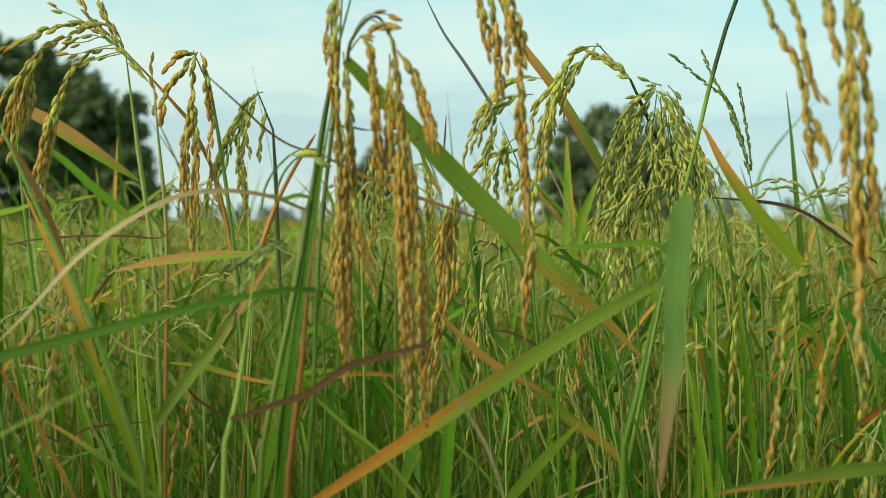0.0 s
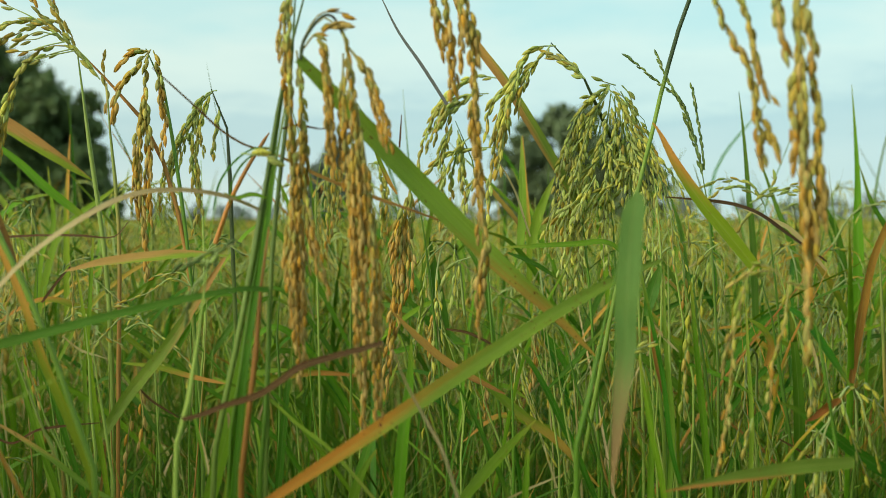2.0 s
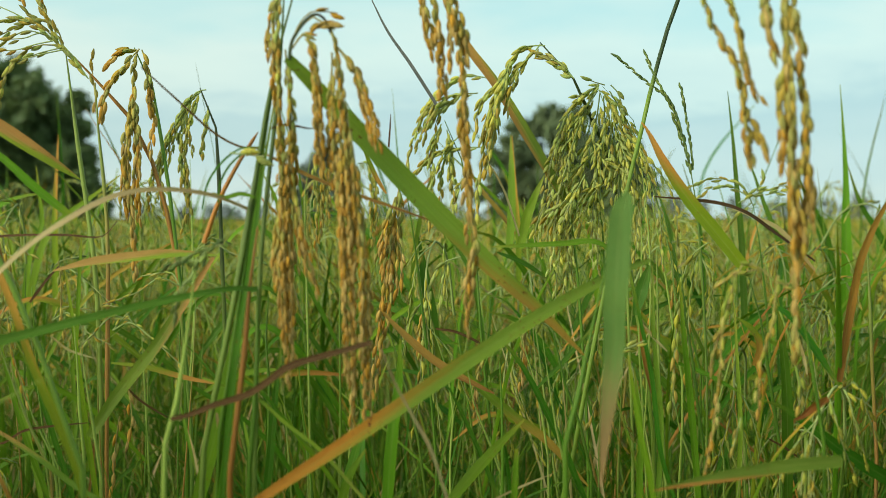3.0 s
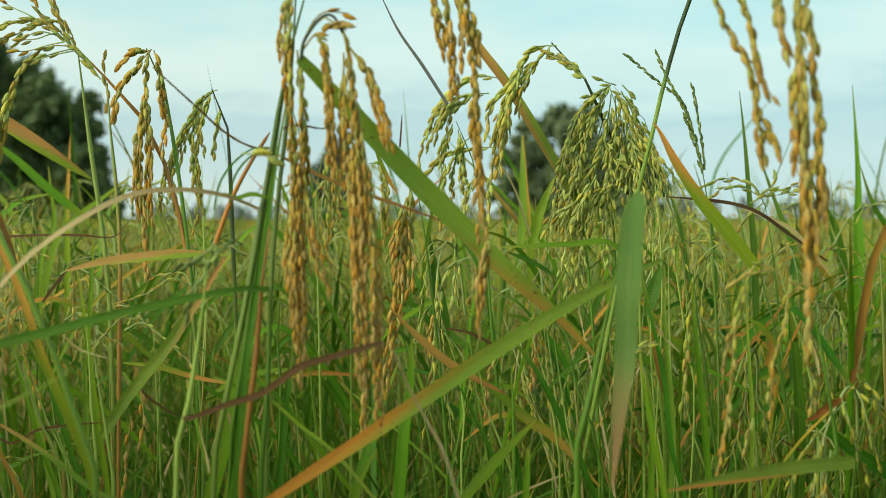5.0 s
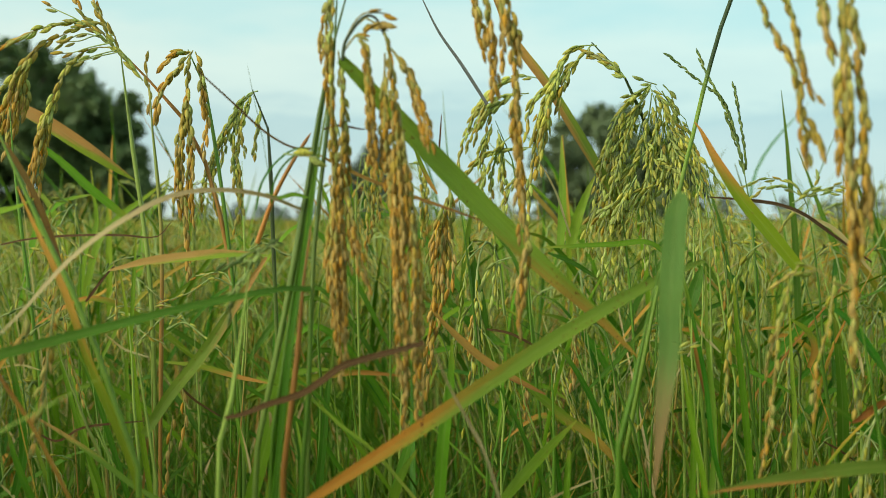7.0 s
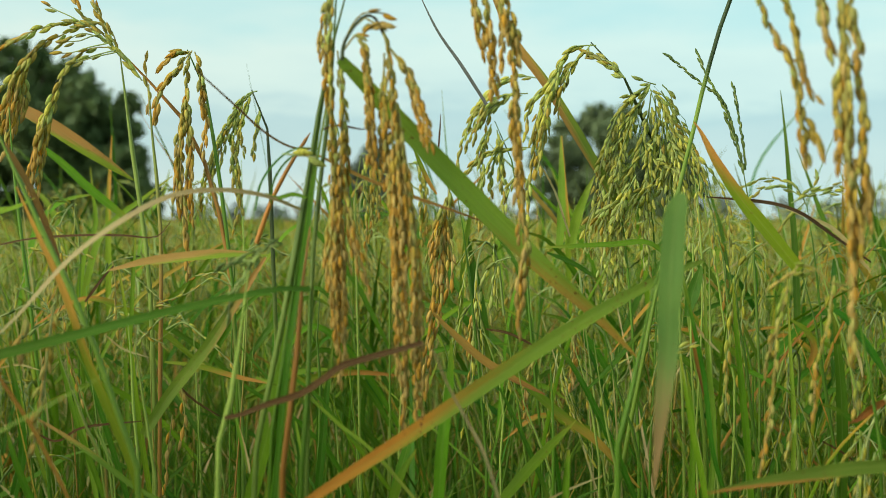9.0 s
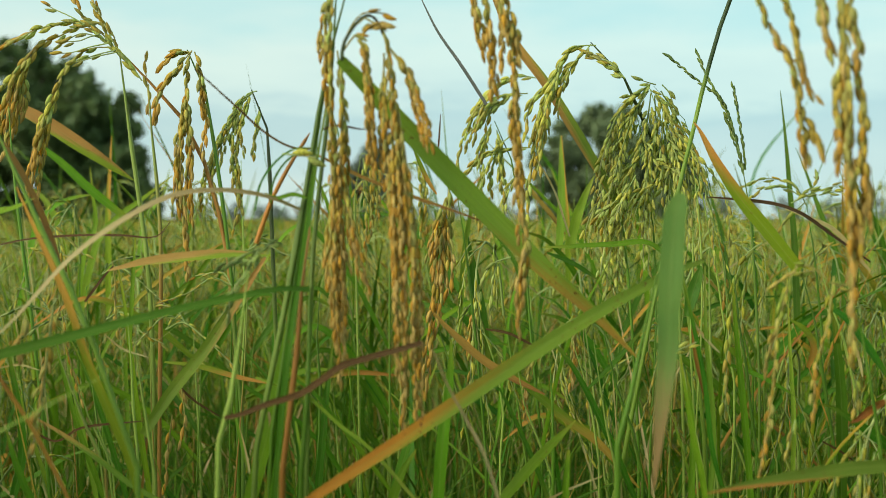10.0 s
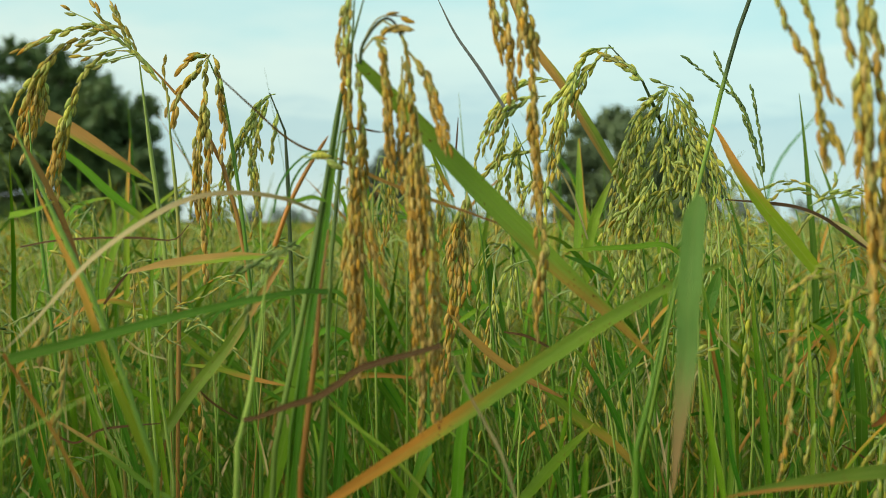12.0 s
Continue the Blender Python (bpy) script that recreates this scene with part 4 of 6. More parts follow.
p = rice_plant(0.135, 0.994, 'rice plant with a tall arching green ear')
culm(p, [(0.135, 0.994, 0), (0.19, 1.032, 0.40), (0.223, 1.03, 0.704), (0.208, 1.032, 0.869), (0.185, 1.03, 0.994), (0.161, 1.005, 1.039), (0.146, 0.983, 1.062), (0.132, 0.984, 1.081), (0.119, 0.984, 1.091)], 0.0041, 0.0032, 'dark')
e = ear(p, [[(0.122, 0.974, 1.087), (0.106, 0.974, 1.086), (0.095, 0.974, 1.076), (0.087, 0.973, 1.059), (0.079, 0.972, 1.032), (0.073, 0.972, 1.005), (0.068, 0.971, 0.973), (0.066, 0.97, 0.948)],
        [(0.118, 0.974, 1.088), (0.111, 0.974, 1.079), (0.1, 0.973, 1.068), (0.095, 0.973, 1.052), (0.091, 0.972, 1.036)],
        [(0.091, 0.973, 1.063), (0.082, 0.973, 1.048), (0.075, 0.972, 1.03), (0.069, 0.972, 1.009)],
        [(0.086, 0.973, 1.052), (0.083, 0.972, 1.036), (0.079, 0.972, 1.012), (0.078, 0.972, 1.005)],
        [(0.145, 0.973, 1.061), (0.133, 0.973, 1.073), (0.122, 0.974, 1.079), (0.118, 0.974, 1.079)]], (0.0, 0.5), seed=27, lean=0.26, size=0.98, swing=0.006, pace=0.005, extra=2, label='arching green ear turning yellow')
ear(p, [[(0.097, 0.973, 1.075), (0.086, 0.973, 1.059), (0.07, 0.973, 1.041), (0.066, 0.972, 1.018)]], (0.0, 0.5), seed=28, size=0.98, swing=0.006, pace=0.0058, extra=2, onto=e)

p = rice_plant(0.057, 1.074, 'rice plant with a fan-shaped green ear')
culm(p, [(0.057, 1.074, 0), (0.075, 1.062, 0.418), (0.087, 1.054, 0.697), (0.077, 1.058, 0.844), (0.069, 1.06, 0.943), (0.057, 1.062, 1.011), (0.045, 1.063, 1.034)], 0.0039, 0.002, 'stem')
e = ear(p, [[(0.084, 1.063, 1.071), (0.067, 1.064, 1.073), (0.05, 1.063, 1.067), (0.035, 1.063, 1.053), (0.024, 1.063, 1.034), (0.015, 1.062, 1.009), (0.012, 1.061, 0.992)],
        [(0.074, 1.063, 1.058), (0.052, 1.063, 1.056), (0.037, 1.063, 1.046), (0.027, 1.062, 1.029), (0.02, 1.062, 1.009)],
        [(0.077, 1.062, 1.011), (0.057, 1.062, 1.01), (0.04, 1.062, 1.006), (0.028, 1.062, 0.998), (0.019, 1.061, 0.987)],
        [(0.042, 1.062, 1.031), (0.035, 1.062, 1.011), (0.032, 1.061, 0.992)],
        [(0.047, 1.062, 1.026), (0.05, 1.062, 1.002), (0.052, 1.061, 0.972)]], (0.0, 0.35), seed=29, size=0.92, pace=0.005, extra=3, label='green fan-shaped ear')
ear(p, [[(0.06, 1.063, 1.058), (0.052, 1.063, 1.051), (0.041, 1.063, 1.041), (0.036, 1.062, 1.026)]], (0.0, 0.35), seed=30, size=0.92, pace=0.005, extra=3, onto=e)

ear(p, [[(0.059, 1.06, 1.021), (0.047, 1.06, 1.01), (0.038, 1.06, 0.992), (0.032, 1.06, 0.967), (0.031, 1.06, 0.945)],
        [(0.053, 1.07, 1.017), (0.044, 1.07, 0.997), (0.042, 1.07, 0.972), (0.044, 1.07, 0.948)],
        [(0.069, 1.06, 0.992), (0.059, 1.06, 0.977), (0.054, 1.06, 0.957), (0.052, 1.06, 0.938)]], (0.0, 0.4), seed=63, size=0.9, pace=0.0052, extra=1, start=0.1, onto=e)

p = rice_plant(-0.06, 1.17, 'rice plant with slim half-ripe ears behind golden ones')
culm(p, [(-0.06, 1.17, 0), (-0.075, 1.16, 0.5), (-0.081, 1.15, 0.856), (-0.083, 1.15, 0.942), (-0.082, 1.15, 0.99), (-0.077, 1.15, 1.01)], 0.0036, 0.0018, 'pale')
culm(p, [(-0.06, 1.17, 0), (-0.05, 1.16, 0.5), (-0.05, 1.14, 0.857), (-0.047, 1.14, 0.931), (-0.041, 1.14, 0.979), (-0.033, 1.14, 1.0)], 0.0034, 0.0018, 'mid')
e = ear(p, [[(-0.077, 1.15, 1.01), (-0.071, 1.15, 1.008), (-0.068, 1.15, 0.99), (-0.067, 1.15, 0.963), (-0.069, 1.15, 0.931)],
        [(-0.075, 1.15, 1.006), (-0.074, 1.15, 0.985), (-0.072, 1.15, 0.958), (-0.073, 1.15, 0.921)],
        [(-0.071, 1.15, 1.008), (-0.064, 1.15, 0.995), (-0.061, 1.15, 0.974), (-0.062, 1.15, 0.947)]], (0.2, 0.7), seed=64, size=0.92, pace=0.0052, extra=1, lean=0.14, label='slim half-ripe hanging ear')
ear(p, [[(-0.033, 1.14, 1.0), (-0.023, 1.14, 0.999), (-0.017, 1.14, 0.985), (-0.015, 1.14, 0.963), (-0.016, 1.14, 0.937)],
        [(-0.025, 1.14, 1.0), (-0.02, 1.14, 0.979), (-0.021, 1.14, 0.953), (-0.019, 1.14, 0.926)]], (0.1, 0.6), seed=65, size=0.92, pace=0.0052, extra=1, lean=0.14, label='slim half-ripe hanging ear')
leaf(p, [(-0.095, 1.16, 0.814), (-0.099, 1.16, 0.899), (-0.104, 1.16, 0.942), (-0.114, 1.16, 0.974), (-0.127, 1.16, 0.996)], (0.003, 0.0062, 0.0004), 'lime', roll=20)
leaf(p, [(0.015, 1.2, 0.818), (0.02, 1.2, 0.903), (0.025, 1.2, 0.942), (0.032, 1.2, 0.975), (0.045, 1.2, 1.003)], (0.003, 0.0055, 0.0004), 'pale_leaf', roll=-20)

p = rice_plant(0.003, 0.915, 'rice plant with a slim ochre ear')
culm(p, [(0.003, 0.915, 0), (0.02, 0.903, 0.441), (0.032, 0.895, 0.735), (0.028, 0.897, 0.818), (0.019, 0.899, 0.91), (0.013, 0.9, 0.952), (0.009, 0.89, 0.975)], 0.0033, 0.0017, 'stem')
ear(p, [[(0.005, 0.88, 0.972), (0.003, 0.88, 0.96), (0.001, 0.88, 0.946), (-0.002, 0.88, 0.93), (-0.007, 0.88, 0.911)],
        [(0.005, 0.885, 0.968), (0.006, 0.885, 0.956), (0.005, 0.885, 0.942), (0.002, 0.885, 0.927), (0.0, 0.885, 0.913)],
        [(0.002, 0.875, 0.964), (-0.002, 0.875, 0.95), (-0.005, 0.875, 0.936), (-0.008, 0.875, 0.922)]], (0.35, 0.9), seed=84, size=0.95, pace=0.005, extra=1, lean=0.16, label='upper strands of a slim ochre ear')
ear(p, [[(0.004, 0.881, 0.966), (0.002, 0.88, 0.948), (0.001, 0.88, 0.923), (-0.002, 0.879, 0.895), (-0.007, 0.878, 0.866), (-0.011, 0.877, 0.83)],
        [(0.002, 0.88, 0.952), (-0.004, 0.88, 0.932), (-0.006, 0.879, 0.903), (-0.009, 0.878, 0.879)],
        [(0.002, 0.88, 0.944), (0.004, 0.88, 0.923), (0, 0.879, 0.895), (-0.004, 0.878, 0.87)]], (0.5, 0.95), seed=31, pace=0.0058, extra=1, label='slim ochre ear')
ear(p, [[(0.053, 0.95, 0.919), (0.038, 0.949, 0.913), (0.029, 0.949, 0.895), (0.025, 0.948, 0.868), (0.022, 0.947, 0.838), (0.021, 0.947, 0.811)],
        [(0.042, 0.949, 0.915), (0.038, 0.949, 0.89), (0.036, 0.948, 0.873)]], (0.0, 0.4), seed=32, pace=0.0068)
leaf(p, [(-0.005, 0.599, 0.885), (0.002, 0.598, 0.868), (0.011, 0.598, 0.851), (0.02, 0.597, 0.834), (0.028, 0.597, 0.809)], (0.0008, 0.0017, 0.0017), 'straw', roll=30)

leaf(p, [(-0.023, 0.95, 1.004), (-0.018, 0.95, 0.992), (-0.012, 0.95, 0.979), (-0.005, 0.95, 0.968)], (0.0012, 0.0040, 0.0014), 'half', roll=20)
leaf(p, [(0.072, 0.95, 0.996), (0.08, 0.95, 0.984), (0.088, 0.95, 0.968), (0.094, 0.95, 0.95), (0.099, 0.95, 0.935)], (0.0008, 0.0022, 0.0016), 'straw', roll=30)
leaf(p, [(0.11, 1.15, 0.921), (0.112, 1.15, 0.953), (0.112, 1.15, 0.99), (0.111, 1.15, 1.027)], (0.0068, 0.0072, 0.0006), 'pale_leaf', roll=15)
leaf(p, [(0.125, 1.2, 0.919), (0.13, 1.2, 0.944), (0.138, 1.2, 0.967), (0.149, 1.2, 0.991)], (0.0080, 0.0094, 0.0008), 'pale_leaf', roll=-15)

p = rice_plant(0.121, 0.656, 'rice plant with a long leaf turning orange')
culm(p, [(0.121, 0.656, 0), (0.104, 0.644, 0.478), (0.092, 0.636, 0.797), (0.095, 0.637, 0.833), (0.101, 0.638, 0.868), (0.107, 0.639, 0.895), (0.113, 0.639, 0.922)], 0.0045, 0.003, 'stem')
leaf(p, [(0.15, 0.7, 0.925), (0.128, 0.687, 0.918), (0.105, 0.674, 0.908), (0.079, 0.661, 0.895), (0.044, 0.648, 0.875), (0.011, 0.635, 0.855), (-0.019, 0.622, 0.837), (-0.047, 0.609, 0.821), (-0.071, 0.596, 0.807), (-0.098, 0.583, 0.79)], (0.0024, 0.0088, 0.0008), 'long', roll=-5, label='long leaf, green then orange')
leaf(p, [(0.162, 0.849, 0.916), (0.144, 0.85, 0.932), (0.117, 0.85, 0.931), (0.069, 0.85, 0.929)], (0.0024, 0.0043, 0.0008), 'lime', roll=-15)

p = rice_plant(0.112, 0.76, 'rice plant with a bluish upright blade')
culm(p, [(0.112, 0.76, 0), (0.119, 0.86, 0.4), (0.124, 0.92, 0.703), (0.132, 0.92, 0.737), (0.143, 0.92, 0.798), (0.161, 0.93, 0.883), (0.174, 0.94, 0.935), (0.182, 0.94, 0.972), (0.195, 0.95, 1.018), (0.203, 0.95, 1.053), (0.211, 0.95, 1.082), (0.218, 0.95, 1.106), (0.224, 0.95, 1.121), (0.226, 0.92, 1.19), (0.19, 0.84, 1.225), (0.12, 0.74, 1.2), (0.062, 0.69, 1.15), (0.033, 0.684, 1.087)], 0.0046, 0.0028, 'bent', fine=60)
e = ear(p, [[(0.036, 0.684, 1.084), (0.037, 0.683, 1.059), (0.039, 0.682, 1.037), (0.041, 0.682, 1.008), (0.042, 0.681, 0.98), (0.044, 0.681, 0.961), (0.042, 0.68, 0.939)],
        [(0.042, 0.681, 0.967), (0.045, 0.68, 0.948), (0.046, 0.68, 0.933), (0.042, 0.679, 0.914), (0.042, 0.679, 0.887)],
        [(0.017, 0.684, 1.081), (0.018, 0.683, 1.065), (0.02, 0.683, 1.053), (0.023, 0.683, 1.041)],
        [(0.023, 0.684, 1.081), (0.025, 0.683, 1.059), (0.026, 0.683, 1.043), (0.028, 0.682, 1.021)],
        [(0.03, 0.684, 1.081), (0.033, 0.683, 1.062), (0.033, 0.683, 1.046), (0.033, 0.682, 1.035)]], (0.6, 1.0), seed=33, stray=0.0013, lean=0.1, start=0.02, pace=0.0044, size=0.86, extra=2, swing=0.003, label='long golden hanging ear of rice')
ear(p, [[(0.038, 0.683, 1.065), (0.041, 0.683, 1.053), (0.042, 0.683, 1.038)],
        [(0.04, 0.682, 1.021), (0.039, 0.682, 1.002), (0.043, 0.681, 0.983), (0.041, 0.681, 0.964)]], (0.6, 1.0), seed=34, stray=0.0013, lean=0.1, start=0.02, pace=0.0044, size=0.86, extra=2, swing=0.003, onto=e)
leaf(p, [(0.106, 0.54, 0.961), (0.103, 0.54, 0.951), (0.102, 0.54, 0.939), (0.101, 0.54, 0.921), (0.1, 0.54, 0.906), (0.1, 0.54, 0.891), (0.098, 0.54, 0.871), (0.096, 0.54, 0.851), (0.094, 0.54, 0.828)], (0.0100, 0.0098, 0.0004), 'blue', roll=4, fold=0.1, blunt=True, label='bluish green blunt-ended blade, brown below')
leaf(p, [(0.153, 0.7, 0.782), (0.149, 0.7, 0.805), (0.144, 0.7, 0.827), (0.14, 0.7, 0.851), (0.137, 0.7, 0.87)], (0.0034, 0.0032, 0.0008), 'lime', roll=30)

p = rice_plant(0.192, 1.034, 'rice plant with a bushy light green ear')
culm(p, [(0.192, 1.034, 0), (0.198, 1.022, 0.424), (0.202, 1.014, 0.706), (0.199, 1.017, 0.839), (0.195, 1.02, 0.933), (0.188, 1.022, 1.009), (0.179, 1.023, 1.045), (0.173, 1.023, 1.059)], 0.0043, 0.0019, 'pale')
culm(p, [(0.192, 1.034, 0), (0.181, 1.022, 0.424), (0.173, 1.014, 0.706), (0.178, 1.017, 0.839), (0.178, 1.019, 0.91), (0.173, 1.021, 0.976), (0.166, 1.022, 1.023), (0.16, 1.023, 1.047)], 0.0033, 0.0014, 'stem')
e = ear(p, [[(0.17, 1.003, 1.058), (0.156, 1.003, 1.049), (0.144, 1.003, 1.034), (0.136, 1.002, 1.013), (0.129, 1.001, 0.989), (0.123, 1.001, 0.962)],
        [(0.169, 1.003, 1.054), (0.158, 1.003, 1.036), (0.149, 1.002, 1.01), (0.142, 1.001, 0.985), (0.135, 1, 0.955), (0.132, 1, 0.924)],
        [(0.171, 1.003, 1.052), (0.168, 1.002, 1.029), (0.161, 1.002, 1.003), (0.151, 1.001, 0.976), (0.143, 1, 0.943), (0.136, 0.999, 0.911), (0.133, 0.998, 0.869)],
        [(0.174, 1.003, 1.05), (0.175, 1.002, 1.024), (0.17, 1.002, 0.999), (0.168, 1.001, 0.971), (0.165, 1, 0.938), (0.165, 0.999, 0.906)]], (0.0, 0.3), seed=35, stray=0.0025, lean=0.5, size=0.86, pace=0.0048, extra=3, swing=0.008, label='bushy light green ear')
ear(p, [[(0.177, 1.003, 1.051), (0.183, 1.002, 1.029), (0.188, 1.002, 1.013), (0.186, 1.001, 0.989), (0.179, 1.001, 0.966)],
        [(0.179, 1.003, 1.054), (0.191, 1.003, 1.034), (0.205, 1.002, 1.007), (0.212, 1.001, 0.989), (0.219, 1.001, 0.969)],
        [(0.17, 1.002, 1.008), (0.156, 1.001, 0.994), (0.14, 1.001, 0.976), (0.123, 1, 0.948), (0.119, 1, 0.92)],
        [(0.193, 1.002, 1.015), (0.191, 1.001, 0.989), (0.193, 1.001, 0.966), (0.191, 1, 0.943)],
        [(0.163, 1.003, 1.047), (0.147, 1.002, 1.022), (0.14, 1.001, 0.994), (0.144, 1.001, 0.966)]], (0.0, 0.3), seed=36, stray=0.0025, lean=0.5, size=0.86, pace=0.0048, extra=3, swing=0.008, onto=e)
ear(p, [[(0.165, 1.002, 1.013), (0.175, 1.001, 0.994), (0.188, 1.001, 0.989), (0.195, 1.001, 0.976)],
        [(0.184, 1.002, 1.017), (0.198, 1.001, 0.994), (0.2, 1.001, 0.971), (0.205, 1, 0.948)],
        [(0.156, 1.001, 0.98), (0.147, 1.001, 0.962), (0.144, 1, 0.929), (0.147, 0.999, 0.897)],
        [(0.179, 1.002, 1.006), (0.175, 1.001, 0.982), (0.156, 1.001, 0.966), (0.147, 1, 0.934), (0.14, 0.999, 0.887)]], (0.0, 0.3), seed=37, stray=0.0025, lean=0.5, size=0.86, pace=0.0048, extra=3, swing=0.008, onto=e)
ear(p, [[(0.167, 1.013, 1.037), (0.16, 1.012, 1.009), (0.153, 1.011, 0.98), (0.148, 1.01, 0.952)],
        [(0.179, 1.013, 1.037), (0.176, 1.012, 1.009), (0.172, 1.011, 0.976), (0.172, 1.01, 0.948)],
        [(0.158, 1.012, 1.032), (0.148, 1.012, 1.004), (0.141, 1.011, 0.971)],
        [(0.186, 1.012, 1.023), (0.182, 1.011, 0.995), (0.179, 1.011, 0.971)]], (0.0, 0.3), seed=38, stray=0.0025, lean=0.55, size=0.86, pace=0.0058, extra=1, swing=0.008, label='inner twigs of the bushy ear')
ear(p, [[(0.18, 1.003, 1.059), (0.186, 1.003, 1.052), (0.191, 1.003, 1.038)],
        [(0.175, 1.003, 1.059), (0.168, 1.003, 1.061), (0.162, 1.003, 1.063)]], (0.1, 0.2), seed=39, start=0.3)

culm(p, [(0.192, 1.034, 0), (0.205, 1.02, 0.45), (0.23, 0.985, 0.842), (0.219, 0.985, 0.945), (0.212, 0.985, 0.973), (0.205, 0.985, 0.996), (0.198, 0.985, 1.021), (0.191, 0.985, 1.038), (0.182, 0.985, 1.049), (0.17, 0.985, 1.056)], 0.0022, 0.0009, 'deep')
culm(p, [(0.192, 1.034, 0), (0.195, 1.02, 0.45), (0.208, 0.98, 0.843), (0.206, 0.98, 0.948), (0.204, 0.98, 0.975), (0.201, 0.98, 0.993)], 0.0022, 0.0014, 'pale')
ear(p, [[(0.187, 0.98, 1.018), (0.194, 0.98, 1.01), (0.2, 0.98, 1.001), (0.205, 0.98, 0.99)],
        [(0.167, 0.985, 1.053), (0.174, 0.985, 1.047), (0.185, 0.985, 1.028), (0.191, 0.985, 1.018)],
        [(0.168, 0.99, 1.058), (0.159, 0.99, 1.051), (0.152, 0.99, 1.048)],
        [(0.15, 0.99, 0.975), (0.141, 0.99, 0.964), (0.13, 0.99, 0.955), (0.121, 0.99, 0.947)],
        [(0.156, 0.985, 0.984), (0.149, 0.985, 0.971), (0.141, 0.985, 0.955), (0.135, 0.985, 0.941)]], (0.0, 0.25), seed=85, size=0.92, pace=0.0042, extra=1, lean=0.4, start=0.05, onto=e)

p = rice_plant(0.248, 0.994, 'wild grass with a forked seed spike', name='wild_grass', category='grass', group='wild grasses')
culm(p, [(0.248, 0.994, 0), (0.252, 0.982, 0.43), (0.255, 0.976, 0.779), (0.252, 0.976, 0.871), (0.248, 0.976, 0.934), (0.244, 0.976, 0.97), (0.239, 0.976, 0.995)], 0.0027, 0.002, 'mid')
ear(p, [[(0.24, 0.972, 0.984), (0.238, 0.972, 0.995), (0.231, 0.972, 1.021), (0.222, 0.972, 1.044), (0.204, 0.972, 1.058), (0.179, 0.972, 1.079)],
        [(0.222, 0.972, 1.042), (0.216, 0.972, 1.053), (0.209, 0.972, 1.065), (0.203, 0.972, 1.079)],
        [(0.242, 0.974, 0.988), (0.24, 0.974, 1.007), (0.236, 0.974, 1.032), (0.232, 0.974, 1.053)]], (-0.2, -0.1), seed=40, pace=0.003, size=0.64, lean=0.1, stray=0.0007, start=0.0, label='thin dark green seed spike')
ear(p, [[(0.239, 0.973, 0.99), (0.235, 0.973, 1.006), (0.23, 0.973, 1.023), (0.223, 0.973, 1.041)]], (-0.2, -0.1), seed=62, pace=0.0032, size=0.7, extra=1, swing=0.0016, lean=0.14, start=0.0)

p = rice_plant(0.251, 0.865, 'rice plant with an ochre-topped leaf')
culm(p, [(0.251, 0.865, 0), (0.265, 0.853, 0.448), (0.275, 0.845, 0.747), (0.267, 0.847, 0.826), (0.259, 0.848, 0.881), (0.251, 0.849, 0.909)], 0.0036, 0.0024, 'stem')
leaf(p, [(0.243, 0.829, 0.914), (0.222, 0.83, 0.94), (0.203, 0.831, 0.963), (0.187, 0.831, 0.987), (0.176, 0.832, 1.008), (0.171, 0.832, 1.015)], (0.0077, 0.0089, 0.0008), 'turn', roll=12, label='green leaf with an ochre tip')
leaf(p, [(0.182, 0.841, 0.964), (0.205, 0.841, 0.962), (0.229, 0.841, 0.959), (0.248, 0.84, 0.952), (0.268, 0.84, 0.938), (0.295, 0.839, 0.919)], (0.0012, 0.0043, 0.0019), 'rust', roll=35, label='withered dark leaf')
leaf(p, [(0.302, 0.859, 0.912), (0.278, 0.86, 0.94), (0.258, 0.86, 0.95), (0.242, 0.86, 0.956)], (0.0016, 0.0032, 0.0008), 'straw', roll=35)

p = rice_plant(0.345, 1.114, 'rice plant with a small pale ear')
culm(p, [(0.345, 1.114, 0), (0.348, 1.102, 0.412), (0.35, 1.094, 0.687), (0.343, 1.098, 0.84), (0.335, 1.1, 0.922), (0.329, 1.101, 0.96)], 0.0036, 0.002, 'stem')
ear(p, [[(0.329, 1.101, 0.96), (0.32, 1.101, 0.976), (0.304, 1.101, 0.984), (0.286, 1.101, 0.984), (0.27, 1.101, 0.977)],
        [(0.322, 1.101, 0.97), (0.307, 1.101, 0.978), (0.289, 1.101, 0.976), (0.276, 1.101, 0.965)],
        [(0.315, 1.101, 0.963), (0.335, 1.101, 0.972), (0.353, 1.101, 0.978), (0.368, 1.101, 0.978)],
        [(0.322, 1.101, 0.968), (0.338, 1.101, 0.981), (0.335, 1.101, 0.987)],
        [(0.327, 1.101, 0.963), (0.312, 1.1, 0.95), (0.302, 1.1, 0.937)],
        [(0.34, 1.101, 0.97), (0.355, 1.101, 0.973), (0.366, 1.101, 0.97)]], (0.1, 0.45), seed=41, pace=0.0068, start=0.12, label='small pale ear spread sideways')
leaf(p, [(0.336, 1.15, 0.846), (0.332, 1.15, 0.931), (0.328, 1.151, 0.974), (0.324, 1.152, 1.022), (0.319, 1.154, 1.07)], (0.0064, 0.0052, 0.0005), 'sea', roll=20)
leaf(p, [(0.436, 1.299, 0.826), (0.42, 1.299, 0.911), (0.402, 1.301, 0.959), (0.387, 1.302, 1.001), (0.377, 1.302, 1.024)], (0.0072, 0.006, 0.0006), 'sea', roll=30)
leaf(p, [(0.521, 1.4, 0.842), (0.504, 1.4, 0.927), (0.485, 1.401, 0.966), (0.465, 1.402, 1.005), (0.452, 1.402, 1.018)], (0.0078, 0.0065, 0.0006), 'leaf', roll=20)

